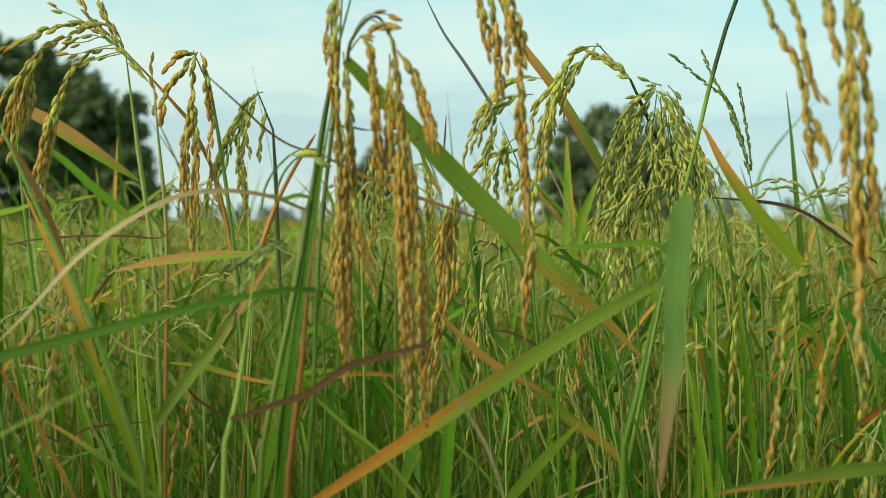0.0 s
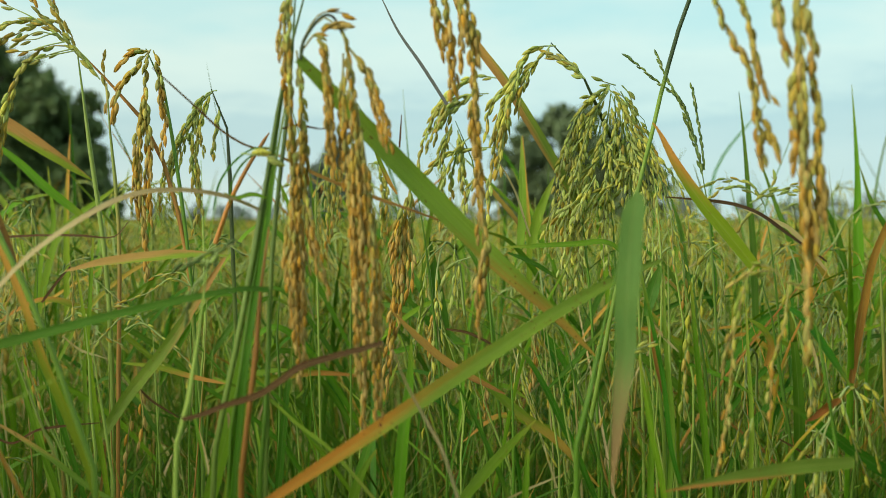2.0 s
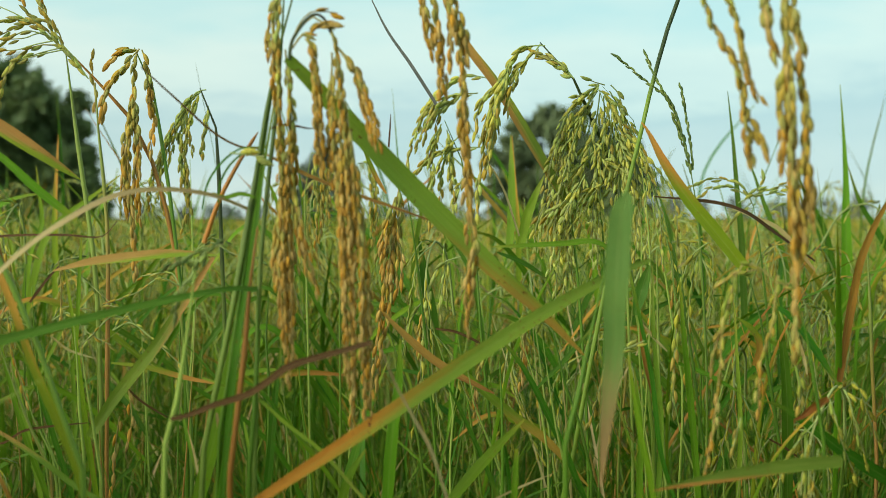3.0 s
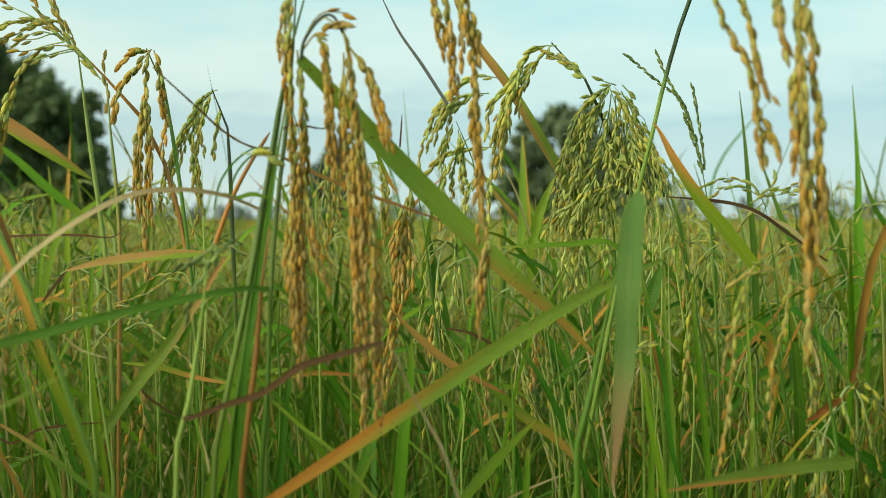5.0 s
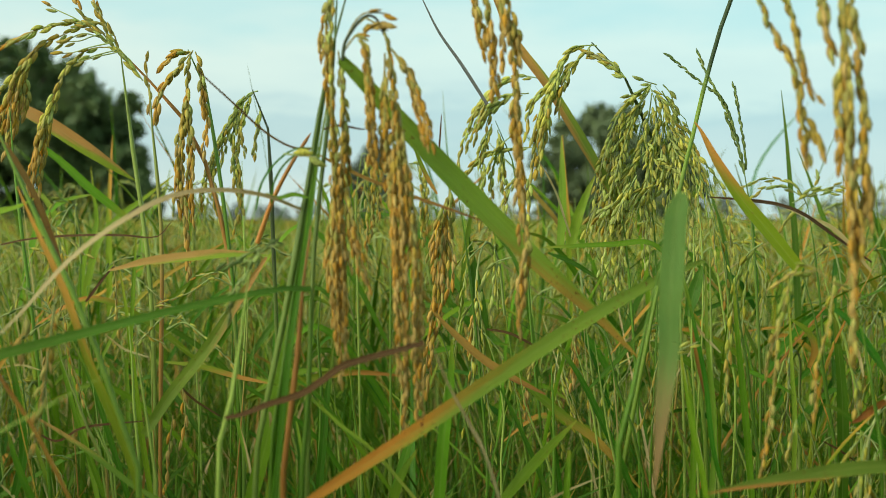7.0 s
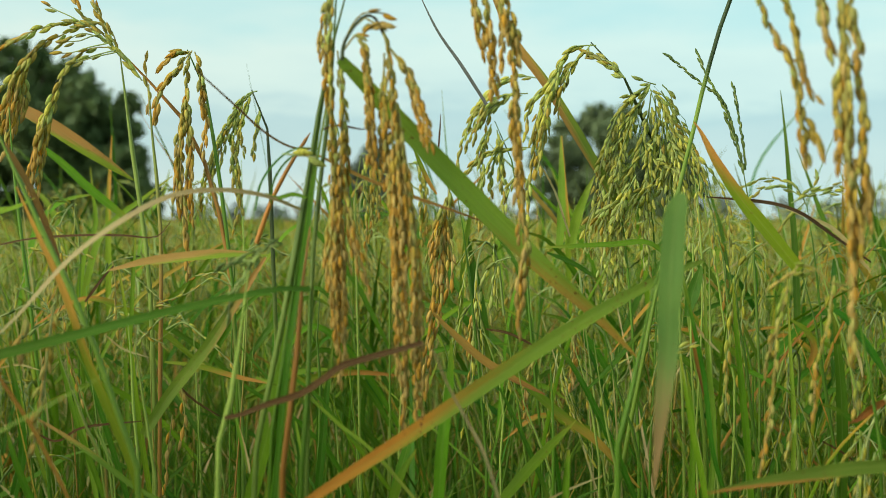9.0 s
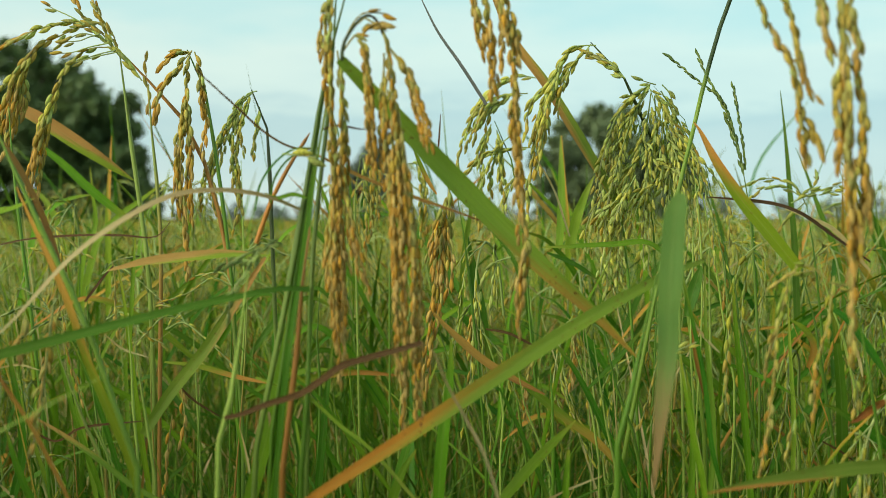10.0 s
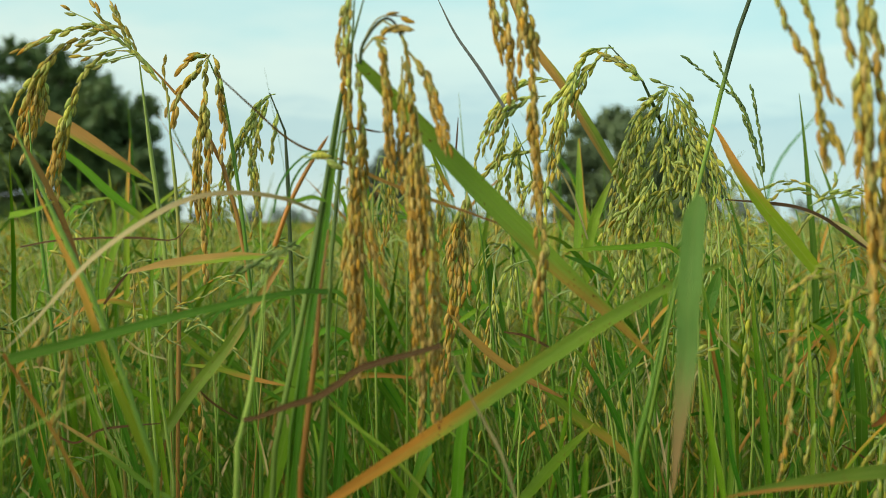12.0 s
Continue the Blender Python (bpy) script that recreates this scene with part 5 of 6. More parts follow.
p = rice_plant(0.327, 0.597, 'rice plant with two long ripe ears')
culm(p, [(0.327, 0.597, 0), (0.327, 0.585, 0.487), (0.327, 0.577, 0.811), (0.322, 0.58, 0.946), (0.3, 0.583, 1.075), (0.247, 0.585, 1.116), (0.201, 0.584, 1.094), (0.191, 0.583, 1.075)], 0.0032, 0.0013, 'stem')
e = ear(p, [[(0.191, 0.583, 1.072), (0.19, 0.583, 1.054), (0.191, 0.582, 1.029), (0.192, 0.581, 1), (0.193, 0.581, 0.97), (0.194, 0.58, 0.941), (0.195, 0.579, 0.914), (0.195, 0.578, 0.885)],
        [(0.18, 0.583, 1.07), (0.18, 0.583, 1.048), (0.183, 0.582, 1.037), (0.185, 0.582, 1.028)],
        [(0.193, 0.583, 1.059), (0.195, 0.583, 1.046), (0.198, 0.582, 1.035), (0.197, 0.582, 1.024)],
        [(0.194, 0.582, 1.024), (0.199, 0.582, 1.011), (0.201, 0.581, 0.994), (0.201, 0.581, 0.978), (0.204, 0.581, 0.965), (0.203, 0.58, 0.946)],
        [(0.19, 0.582, 1.027), (0.188, 0.582, 1.008), (0.19, 0.581, 0.989), (0.188, 0.581, 0.973)]], (0.45, 0.85), seed=42, stray=0.0013, lean=0.11, size=0.88, start=0.02, pace=0.0048, extra=3, swing=0.0034, label='long ripe ear, straw and gold')
ear(p, [[(0.197, 0.581, 0.978), (0.195, 0.58, 0.957), (0.197, 0.58, 0.938), (0.195, 0.579, 0.919)]], (0.45, 0.85), seed=43, stray=0.0013, lean=0.11, size=0.88, start=0.02, pace=0.0048, extra=2, swing=0.0034, onto=e)
ear(p, [[(0.154, 0.603, 1.068), (0.158, 0.603, 1.052), (0.164, 0.603, 1.039), (0.171, 0.602, 1.029), (0.176, 0.602, 1.026)],
        [(0.166, 0.603, 1.068), (0.171, 0.603, 1.052), (0.175, 0.602, 1.035), (0.178, 0.602, 1.021), (0.183, 0.602, 1.011), (0.186, 0.602, 1.006)],
        [(0.17, 0.602, 1.029), (0.175, 0.602, 1.015), (0.177, 0.601, 0.999), (0.179, 0.601, 0.985), (0.18, 0.601, 0.976)],
        [(0.178, 0.601, 0.999), (0.183, 0.601, 0.99), (0.186, 0.601, 0.982)]], (0.3, 0.85), seed=44, swing=0.0022, stray=0.0013, lean=0.11, size=0.88, start=0.02, pace=0.0048, extra=1, label='ripening side ear')

p = rice_plant(-0.2, 0.9, 'thin wild grass hung with sparse dull seeds', name='wild_grass', category='grass', group='wild grasses')
rng = random.Random(31)
for i in range(9):
    x, z, d = rng.uniform(-0.33, -0.15), rng.uniform(0.855, 0.925), rng.uniform(0.86, 0.98)
    go = rng.choice((-1, 1))
    culm(p, [(-0.2, 0.9, 0), (-0.2 + 0.6 * (x + 0.2), 0.9 + 0.6 * (d - 0.9), 0.5), (x - 0.012 * go, d, z - 0.03), (x, d, z), (x + 0.012 * go, d, z + 0.006)], 0.002, 0.001, rng.choice(('stem', 'mid', 'tan')), fine=20, sides=6)
    ear(p, [[(x, d, z), (x + 0.014 * go, d - 0.005, z + 0.006), (x + 0.03 * go, d - 0.01, z + rng.uniform(-0.01, 0.004)), (x + rng.uniform(0.04, 0.055) * go, d - 0.01, z + rng.uniform(-0.03, -0.004))],
            [(x, d, z), (x + 0.008 * go, d + 0.004, z + 0.01), (x + rng.uniform(0.018, 0.03) * go, d + 0.008, z + rng.uniform(0.004, 0.02))]], rng.choice(((-0.2, -0.1), (0.2, 0.6))), seed=70 + i, pace=0.0058, size=0.62, lean=0.3, start=0.15)

p = rice_plant(0.245, 0.696, 'rice plant with low yellowing ears')
culm(p, [(0.245, 0.696, 0), (0.245, 0.684, 0.472), (0.245, 0.676, 0.787), (0.24, 0.678, 0.851), (0.232, 0.679, 0.895), (0.223, 0.679, 0.917)], 0.0032, 0.0019, 'stem')
ear(p, [[(0.202, 0.64, 0.918), (0.194, 0.64, 0.924), (0.186, 0.64, 0.924), (0.18, 0.64, 0.908), (0.176, 0.64, 0.889), (0.175, 0.64, 0.871), (0.173, 0.64, 0.85), (0.17, 0.64, 0.829), (0.167, 0.64, 0.813)],
        [(0.183, 0.64, 0.919), (0.179, 0.64, 0.902), (0.173, 0.64, 0.883), (0.169, 0.64, 0.868)],
        [(0.195, 0.64, 0.922), (0.189, 0.64, 0.921), (0.182, 0.64, 0.92), (0.173, 0.64, 0.913)],
        [(0.206, 0.64, 0.919), (0.204, 0.64, 0.904), (0.202, 0.64, 0.889), (0.197, 0.64, 0.874), (0.196, 0.64, 0.856), (0.196, 0.64, 0.846)],
        [(0.204, 0.64, 0.916), (0.21, 0.64, 0.914), (0.216, 0.64, 0.916)]], (-0.04, 0.85), seed=45, young="field", size=0.68, pace=0.0046, extra=0, label='yellowing ear bent over')
ear(p, [[(0.223, 0.85, 0.932), (0.212, 0.85, 0.924), (0.204, 0.849, 0.905), (0.2, 0.848, 0.873), (0.198, 0.847, 0.842), (0.197, 0.847, 0.81)],
        [(0.215, 0.85, 0.924), (0.21, 0.849, 0.897), (0.208, 0.848, 0.865), (0.208, 0.847, 0.834)]], (-0.04, 0.5), seed=46, young="field", pace=0.006)
leaf(p, [(0.225, 0.597, 0.828), (0.199, 0.597, 0.826), (0.172, 0.597, 0.822), (0.149, 0.597, 0.818), (0.13, 0.597, 0.814)], (0.0060, 0.0066, 0.0006), 'edge', roll=12, fold=0.15, label='leaf, green above and orange below')
leaf(p, [(0.34, 0.801, 0.967), (0.33, 0.801, 0.959), (0.318, 0.8, 0.937), (0.31, 0.799, 0.915), (0.303, 0.798, 0.878), (0.297, 0.797, 0.84)], (0.0014, 0.0066, 0.0046), 'red_leaf', roll=20, label='rust-red curved dying leaf')
culm(p, [(0.245, 0.696, 0), (0.315, 0.815, 0.441), (0.362, 0.895, 0.735), (0.36, 0.897, 0.818), (0.358, 0.898, 0.877), (0.355, 0.9, 0.94)], 0.0046, 0.0025, 'tan')
leaf(p, [(0.491, 1.299, 0.82), (0.49, 1.299, 0.905), (0.489, 1.3, 0.947), (0.489, 1.301, 0.989), (0.487, 1.303, 1.037), (0.483, 1.304, 1.093)], (0.0190, 0.0085, 0.0006), 'lime', roll=5)
leaf(p, [(0.557, 1.299, 0.814), (0.541, 1.299, 0.899), (0.523, 1.3, 0.935), (0.505, 1.301, 0.965), (0.491, 1.302, 1.007)], (0.0084, 0.0084, 0.0006), 'leaf')
ear(p, [[(0.233, 0.67, 0.825), (0.231, 0.67, 0.814), (0.23, 0.67, 0.805), (0.229, 0.67, 0.794)],
        [(0.239, 0.67, 0.82), (0.237, 0.67, 0.808), (0.235, 0.67, 0.795), (0.234, 0.67, 0.786)],
        [(0.228, 0.67, 0.861), (0.229, 0.67, 0.852), (0.227, 0.67, 0.842)],
        [(0.195, 0.67, 0.838), (0.192, 0.67, 0.827), (0.189, 0.67, 0.816)]], (0.1, 0.55), seed=47, young="field", size=0.7, pace=0.0054, extra=0, label='yellowing ear spread low')
leaf(p, [(0.248, 0.68, 0.847), (0.241, 0.68, 0.843), (0.233, 0.68, 0.837), (0.229, 0.68, 0.835)], (0.0030, 0.0048, 0.0012), 'red_leaf', roll=20)
leaf(p, [(0.235, 0.749, 0.896), (0.249, 0.749, 0.887), (0.263, 0.748, 0.868), (0.279, 0.747, 0.844)], (0.0021, 0.0063, 0.0014), 'leaf', roll=20)

p = rice_plant(0.07, 0.93, 'rice plant with a drooping ochre leaf and short ears')
culm(p, [(0.07, 0.93, 0), (0.05, 0.92, 0.5), (0.023, 0.88, 0.755), (0.011, 0.88, 0.821), (-0.002, 0.88, 0.866), (-0.007, 0.88, 0.882)], 0.0032, 0.0018, 'mid')
leaf(p, [(-0.007, 0.87, 0.882), (0.006, 0.87, 0.868), (0.027, 0.87, 0.849), (0.049, 0.87, 0.835), (0.073, 0.87, 0.823)], (0.0016, 0.0066, 0.0012), 'ochre', roll=20, label='drooping ochre leaf')
ear(p, [[(0.027, 0.95, 0.882), (0.023, 0.95, 0.87), (0.021, 0.95, 0.855), (0.021, 0.95, 0.837)],
        [(0.071, 0.95, 0.842), (0.067, 0.95, 0.828), (0.065, 0.95, 0.813), (0.065, 0.95, 0.795)],
        [(0.109, 0.95, 0.879), (0.104, 0.95, 0.864), (0.102, 0.95, 0.844), (0.101, 0.95, 0.82)]], (0.5, 0.95), seed=80, size=0.82, pace=0.0052, extra=1, lean=0.14, label='short ripe ear')
ear(p, [[(0.136, 0.76, 0.861), (0.142, 0.76, 0.865), (0.15, 0.76, 0.868), (0.159, 0.76, 0.872)]], (0.0, 0.2), seed=81, size=0.8, pace=0.0058, lean=0.25)

p = rice_plant(0.235, 1.02, 'rice plant of thin green stalks with sparse ears')
culm(p, [(0.235, 1.02, 0), (0.225, 1.01, 0.45), (0.238, 0.99, 0.777), (0.231, 0.99, 0.851), (0.224, 0.99, 0.897), (0.217, 0.99, 0.939), (0.211, 0.99, 0.966), (0.207, 0.99, 0.991)], 0.0026, 0.0016, 'pale')
culm(p, [(0.235, 1.02, 0), (0.225, 1.01, 0.45), (0.255, 1.0, 0.775), (0.249, 1.0, 0.841), (0.24, 1.0, 0.887), (0.231, 1.0, 0.924), (0.223, 1.0, 0.959), (0.215, 1.0, 0.994)], 0.0026, 0.0016, 'stem')
culm(p, [(0.235, 1.02, 0), (0.225, 1.01, 0.45), (0.21, 1.01, 0.773), (0.206, 1.01, 0.84), (0.207, 1.01, 0.887), (0.208, 1.01, 0.934), (0.205, 1.01, 0.976)], 0.0026, 0.0016, 'pale')
e = ear(p, [[(0.205, 0.985, 0.991), (0.211, 0.985, 0.975), (0.216, 0.985, 0.956), (0.219, 0.985, 0.934), (0.219, 0.985, 0.911)],
        [(0.208, 0.985, 0.98), (0.205, 0.985, 0.961), (0.208, 0.985, 0.939), (0.205, 0.985, 0.916)],
        [(0.212, 0.99, 0.994), (0.222, 0.99, 0.981), (0.23, 0.99, 0.965), (0.233, 0.99, 0.943), (0.233, 0.99, 0.92)],
        [(0.203, 1.0, 0.975), (0.2, 1.0, 0.956), (0.202, 1.0, 0.934), (0.199, 1.0, 0.911)]], (0.05, 0.5), seed=82, size=0.84, pace=0.0062, lean=0.3, label='sparse green ear on thin twigs')
ear(p, [[(0.219, 0.985, 0.943), (0.225, 0.985, 0.925), (0.229, 0.985, 0.902), (0.227, 0.985, 0.879)],
        [(0.204, 0.99, 0.929), (0.21, 0.99, 0.911), (0.213, 0.99, 0.888), (0.211, 0.99, 0.865)]], (0.2, 0.6), seed=83, size=0.84, pace=0.0062, lean=0.3, onto=e)

p = rice_plant(0.006, 0.815, 'rice plant of broad green blades')
leaf(p, [(-0.003, 0.716, 0.778), (0, 0.717, 0.818), (0.004, 0.718, 0.851), (0.005, 0.718, 0.878)], (0.0062, 0.0068, 0.001), 'lime', roll=10)
leaf(p, [(-0.039, 0.895, 0.735), (-0.031, 0.895, 0.764), (-0.018, 0.897, 0.806), (-0.004, 0.898, 0.843)], (0.0075, 0.0067, 0.0008), 'leaf', roll=30)
leaf(p, [(0.033, 0.746, 0.771), (0.047, 0.746, 0.788), (0.063, 0.746, 0.806), (0.082, 0.747, 0.825)], (0.0049, 0.007, 0.0007), 'lime', roll=20)
leaf(p, [(0.068, 0.676, 0.787), (0.069, 0.676, 0.803), (0.07, 0.677, 0.82)], (0.0038, 0.0035, 0.0019), 'lime')
leaf(p, [(-0.031, 0.795, 0.766), (-0.053, 0.796, 0.796), (-0.083, 0.797, 0.833), (-0.102, 0.798, 0.852)], (0.0026, 0.0033, 0.0007), 'lime', roll=30)
leaf(p, [(0.023, 1.1, 0.932), (0.029, 1.099, 0.891), (0.034, 1.098, 0.861), (0.039, 1.097, 0.82)], (0.001, 0.0112, 0.0082), 'leaf', roll=20)

p = rice_plant(-0.106, 0.766, 'young rice shoot of upright blades')
leaf(p, [(-0.115, 0.716, 0.778), (-0.103, 0.717, 0.825), (-0.093, 0.718, 0.871), (-0.087, 0.719, 0.912)], (0.0087, 0.008, 0.001), 'lime', roll=15)
leaf(p, [(-0.102, 0.696, 0.783), (-0.096, 0.697, 0.815), (-0.092, 0.697, 0.835), (-0.086, 0.698, 0.861)], (0.0039, 0.0039, 0.0006), 'pale_leaf', roll=10)
leaf(p, [(-0.083, 0.795, 0.759), (-0.079, 0.796, 0.803), (-0.076, 0.797, 0.837), (-0.072, 0.798, 0.87)], (0.0045, 0.0045, 0.0007), 'leaf')

p = rice_plant(-0.242, 0.865, 'clump of slim rice blades')
leaf(p, [(-0.234, 0.845, 0.747), (-0.254, 0.846, 0.802), (-0.266, 0.848, 0.845), (-0.274, 0.848, 0.881)], (0.0032, 0.0036, 0.0004), 'lime')
leaf(p, [(-0.249, 0.875, 0.74), (-0.259, 0.876, 0.789), (-0.271, 0.878, 0.846), (-0.275, 0.878, 0.879)], (0.0033, 0.0033, 0.0004), 'pale_leaf')
leaf(p, [(-0.231, 0.895, 0.735), (-0.257, 0.897, 0.818), (-0.277, 0.898, 0.864)], (0.0033, 0.0038, 0.0004), 'leaf')
leaf(p, [(-0.244, 0.948, 0.855), (-0.242, 0.949, 0.899), (-0.24, 0.95, 0.935)], (0.0026, 0.0031, 0.0009), 'lime')
leaf(p, [(-0.215, 0.895, 0.735), (-0.225, 0.896, 0.802), (-0.234, 0.898, 0.877), (-0.24, 0.899, 0.914)], (0.0033, 0.0042, 0.0008), 'lime')
leaf(p, [(-0.284, 0.795, 0.759), (-0.276, 0.796, 0.796), (-0.28, 0.797, 0.833), (-0.287, 0.798, 0.87)], (0.0052, 0.0052, 0.0007), 'leaf')
leaf(p, [(-0.252, 0.746, 0.771), (-0.263, 0.746, 0.799), (-0.269, 0.747, 0.819)], (0.0042, 0.0042, 0.0007), 'lime')

p = rice_plant(0.166, 0.815, 'clump of green rice blades')
leaf(p, [(0.175, 0.795, 0.759), (0.178, 0.797, 0.811), (0.173, 0.798, 0.87), (0.172, 0.799, 0.918)], (0.0033, 0.0033, 0.0011), 'pale_leaf')
leaf(p, [(0.208, 0.815, 0.754), (0.204, 0.817, 0.807), (0.198, 0.818, 0.868), (0.195, 0.819, 0.906)], (0.0038, 0.0046, 0.0011), 'lime')
leaf(p, [(0.164, 0.799, 0.885), (0.166, 0.798, 0.863), (0.172, 0.797, 0.833)], (0.0011, 0.0037, 0.0019), 'red_leaf')
leaf(p, [(0.18, 0.898, 0.877), (0.186, 0.899, 0.898), (0.191, 0.899, 0.914)], (0.0033, 0.0092, 0.0017), 'sea')
leaf(p, [(0.243, 0.845, 0.747), (0.245, 0.846, 0.802), (0.243, 0.848, 0.849), (0.241, 0.849, 0.889)], (0.0028, 0.0032, 0.0008), 'pale_leaf')
leaf(p, [(0.137, 0.845, 0.747), (0.117, 0.846, 0.794), (0.093, 0.847, 0.842), (0.069, 0.848, 0.873)], (0.0032, 0.0047, 0.0008), 'leaf')
leaf(p, [(0.295, 0.895, 0.735), (0.295, 0.897, 0.81), (0.291, 0.898, 0.86), (0.287, 0.899, 0.894)], (0.007, 0.0078, 0.0008), 'leaf', roll=10)
leaf(p, [(0.319, 0.746, 0.781), (0.284, 0.746, 0.802), (0.263, 0.747, 0.818), (0.242, 0.747, 0.832), (0.228, 0.747, 0.836)], (0.0084, 0.007, 0.0003), 'leaf', roll=20)

p = rice_plant(-0.226, 0.835, 'clump of slim pale rice stems, partly dried')
culm(p, [(-0.226, 0.835, 0), (-0.223, 0.811, 0.455), (-0.221, 0.795, 0.759), (-0.235, 0.797, 0.807), (-0.247, 0.798, 0.852)], 0.0022, 0.0015, 'pale')
culm(p, [(-0.226, 0.835, 0), (-0.224, 0.823, 0.452), (-0.222, 0.815, 0.754), (-0.234, 0.816, 0.8), (-0.248, 0.818, 0.845)], 0.0023, 0.0015, 'pale')
culm(p, [(-0.226, 0.835, 0), (-0.222, 0.811, 0.455), (-0.22, 0.795, 0.759), (-0.23, 0.796, 0.8), (-0.245, 0.797, 0.84), (-0.256, 0.798, 0.87)], 0.0026, 0.0019, 'tan')
culm(p, [(-0.226, 0.835, 0), (-0.229, 0.847, 0.446), (-0.231, 0.855, 0.744), (-0.243, 0.856, 0.796), (-0.248, 0.857, 0.832)], 0.002, 0.0012, 'pale')
culm(p, [(-0.226, 0.835, 0), (-0.216, 0.835, 0.449), (-0.21, 0.835, 0.749), (-0.213, 0.836, 0.804), (-0.215, 0.838, 0.847), (-0.218, 0.839, 0.882)], 0.0027, 0.0019, 'pale')
culm(p, [(-0.226, 0.835, 0), (-0.204, 0.811, 0.455), (-0.189, 0.795, 0.759), (-0.195, 0.797, 0.814), (-0.2, 0.798, 0.848), (-0.203, 0.798, 0.87)], 0.003, 0.0019, 'pale')
leaf(p, [(-0.262, 0.777, 0.822), (-0.244, 0.777, 0.811), (-0.222, 0.776, 0.796), (-0.199, 0.776, 0.778), (-0.179, 0.776, 0.767)], (0.0014, 0.0036, 0.0029), 'flush', roll=25)
leaf(p, [(-0.269, 0.797, 0.809), (-0.254, 0.796, 0.803), (-0.239, 0.797, 0.811), (-0.221, 0.797, 0.814), (-0.198, 0.797, 0.816)], (0.0011, 0.0019, 0.0007), 'rust', roll=20)
leaf(p, [(-0.195, 0.897, 0.825), (-0.183, 0.897, 0.814), (-0.165, 0.896, 0.803)], (0.0013, 0.0017, 0.0008), 'rust')
leaf(p, [(-0.309, 0.848, 0.845), (-0.296, 0.848, 0.847), (-0.281, 0.848, 0.843)], (0.0008, 0.0016, 0.0004), 'straw')
leaf(p, [(-0.236, 0.848, 0.868), (-0.223, 0.848, 0.858), (-0.205, 0.848, 0.852)], (0.0008, 0.0016, 0.0004), 'straw')
leaf(p, [(-0.291, 0.796, 0.774), (-0.282, 0.795, 0.766), (-0.276, 0.795, 0.759)], (0.0011, 0.0019, 0.0019), 'straw')
leaf(p, [(-0.302, 0.944, 0.723), (-0.328, 0.946, 0.802), (-0.337, 0.947, 0.838), (-0.344, 0.948, 0.873)], (0.0026, 0.0031, 0.0009), 'pale_leaf')
ear(p, [[(-0.27, 0.86, 0.888), (-0.276, 0.86, 0.874), (-0.281, 0.86, 0.854), (-0.284, 0.86, 0.834), (-0.286, 0.86, 0.813)],
        [(-0.272, 0.87, 0.879), (-0.27, 0.87, 0.859), (-0.264, 0.87, 0.837), (-0.259, 0.87, 0.816)]], (0.6, 0.95), seed=86, size=0.7, pace=0.0054, lean=0.2, label='thin brown ear strand')
ear(p, [[(-0.25, 0.92, 0.917), (-0.248, 0.92, 0.899), (-0.248, 0.92, 0.879), (-0.244, 0.92, 0.858)]], (0.4, 0.8), seed=87, size=0.72, pace=0.006, lean=0.24, label='thin brown ear strand')
ear(p, [[(-0.2, 0.897, 0.804), (-0.203, 0.896, 0.781), (-0.205, 0.895, 0.752)],
        [(-0.193, 0.897, 0.823), (-0.191, 0.896, 0.802), (-0.194, 0.896, 0.781)]], (0.7, 0.95), seed=48, pace=0.008)

p = rice_plant(0.106, 1.312, 'rice plant of slim leaves, some turning ochre')
leaf(p, [(0.13, 1.249, 0.816), (0.129, 1.249, 0.901), (0.128, 1.25, 0.941), (0.125, 1.251, 0.982), (0.122, 1.253, 1.034)], (0.0046, 0.0058, 0.0006), 'turn', roll=20)
leaf(p, [(0.075, 1.202, 0.993), (0.09, 1.201, 0.972), (0.106, 1.2, 0.953), (0.12, 1.2, 0.933)], (0.0017, 0.0056, 0.0033), 'ochre', roll=25)
leaf(p, [(0.094, 1.1, 0.918), (0.118, 1.099, 0.908), (0.143, 1.099, 0.892)], (0.002, 0.0051, 0.001), 'leaf', roll=20)
leaf(p, [(0.221, 1.3, 0.838), (0.212, 1.3, 0.923), (0.202, 1.301, 0.953), (0.197, 1.301, 0.983)], (0.0048, 0.0054, 0.0006), 'lime', roll=20)
leaf(p, [(0.075, 1.5, 0.834), (0.067, 1.5, 0.919), (0.058, 1.501, 0.953), (0.046, 1.502, 0.988), (0.042, 1.502, 1.009)], (0.0049, 0.0056, 0.0007), 'pale_leaf')
leaf(p, [(-0.03, 1.4, 0.829), (-0.042, 1.4, 0.914), (-0.055, 1.4, 0.947), (-0.075, 1.401, 0.973), (-0.094, 1.401, 0.982)], (0.0045, 0.0058, 0.0006), 'lime', roll=25)
leaf(p, [(-0.092, 1.499, 0.82), (-0.1, 1.499, 0.905), (-0.109, 1.5, 0.943), (-0.106, 1.501, 0.981)], (0.0049, 0.0056, 0.0007), 'pale_leaf')
culm(p, [(0.106, 1.312, 0), (-0.073, 1.241, 0.398), (-0.192, 1.193, 0.663), (-0.195, 1.198, 0.853), (-0.197, 1.2, 0.942), (-0.199, 1.202, 1.006)], 0.0028, 0.0017, 'pale')
culm(p, [(0.106, 1.312, 0), (0.137, 1.3, 0.383), (0.158, 1.292, 0.639), (0.148, 1.298, 0.844), (0.142, 1.3, 0.929), (0.14, 1.301, 0.971)], 0.003, 0.0018, 'pale')

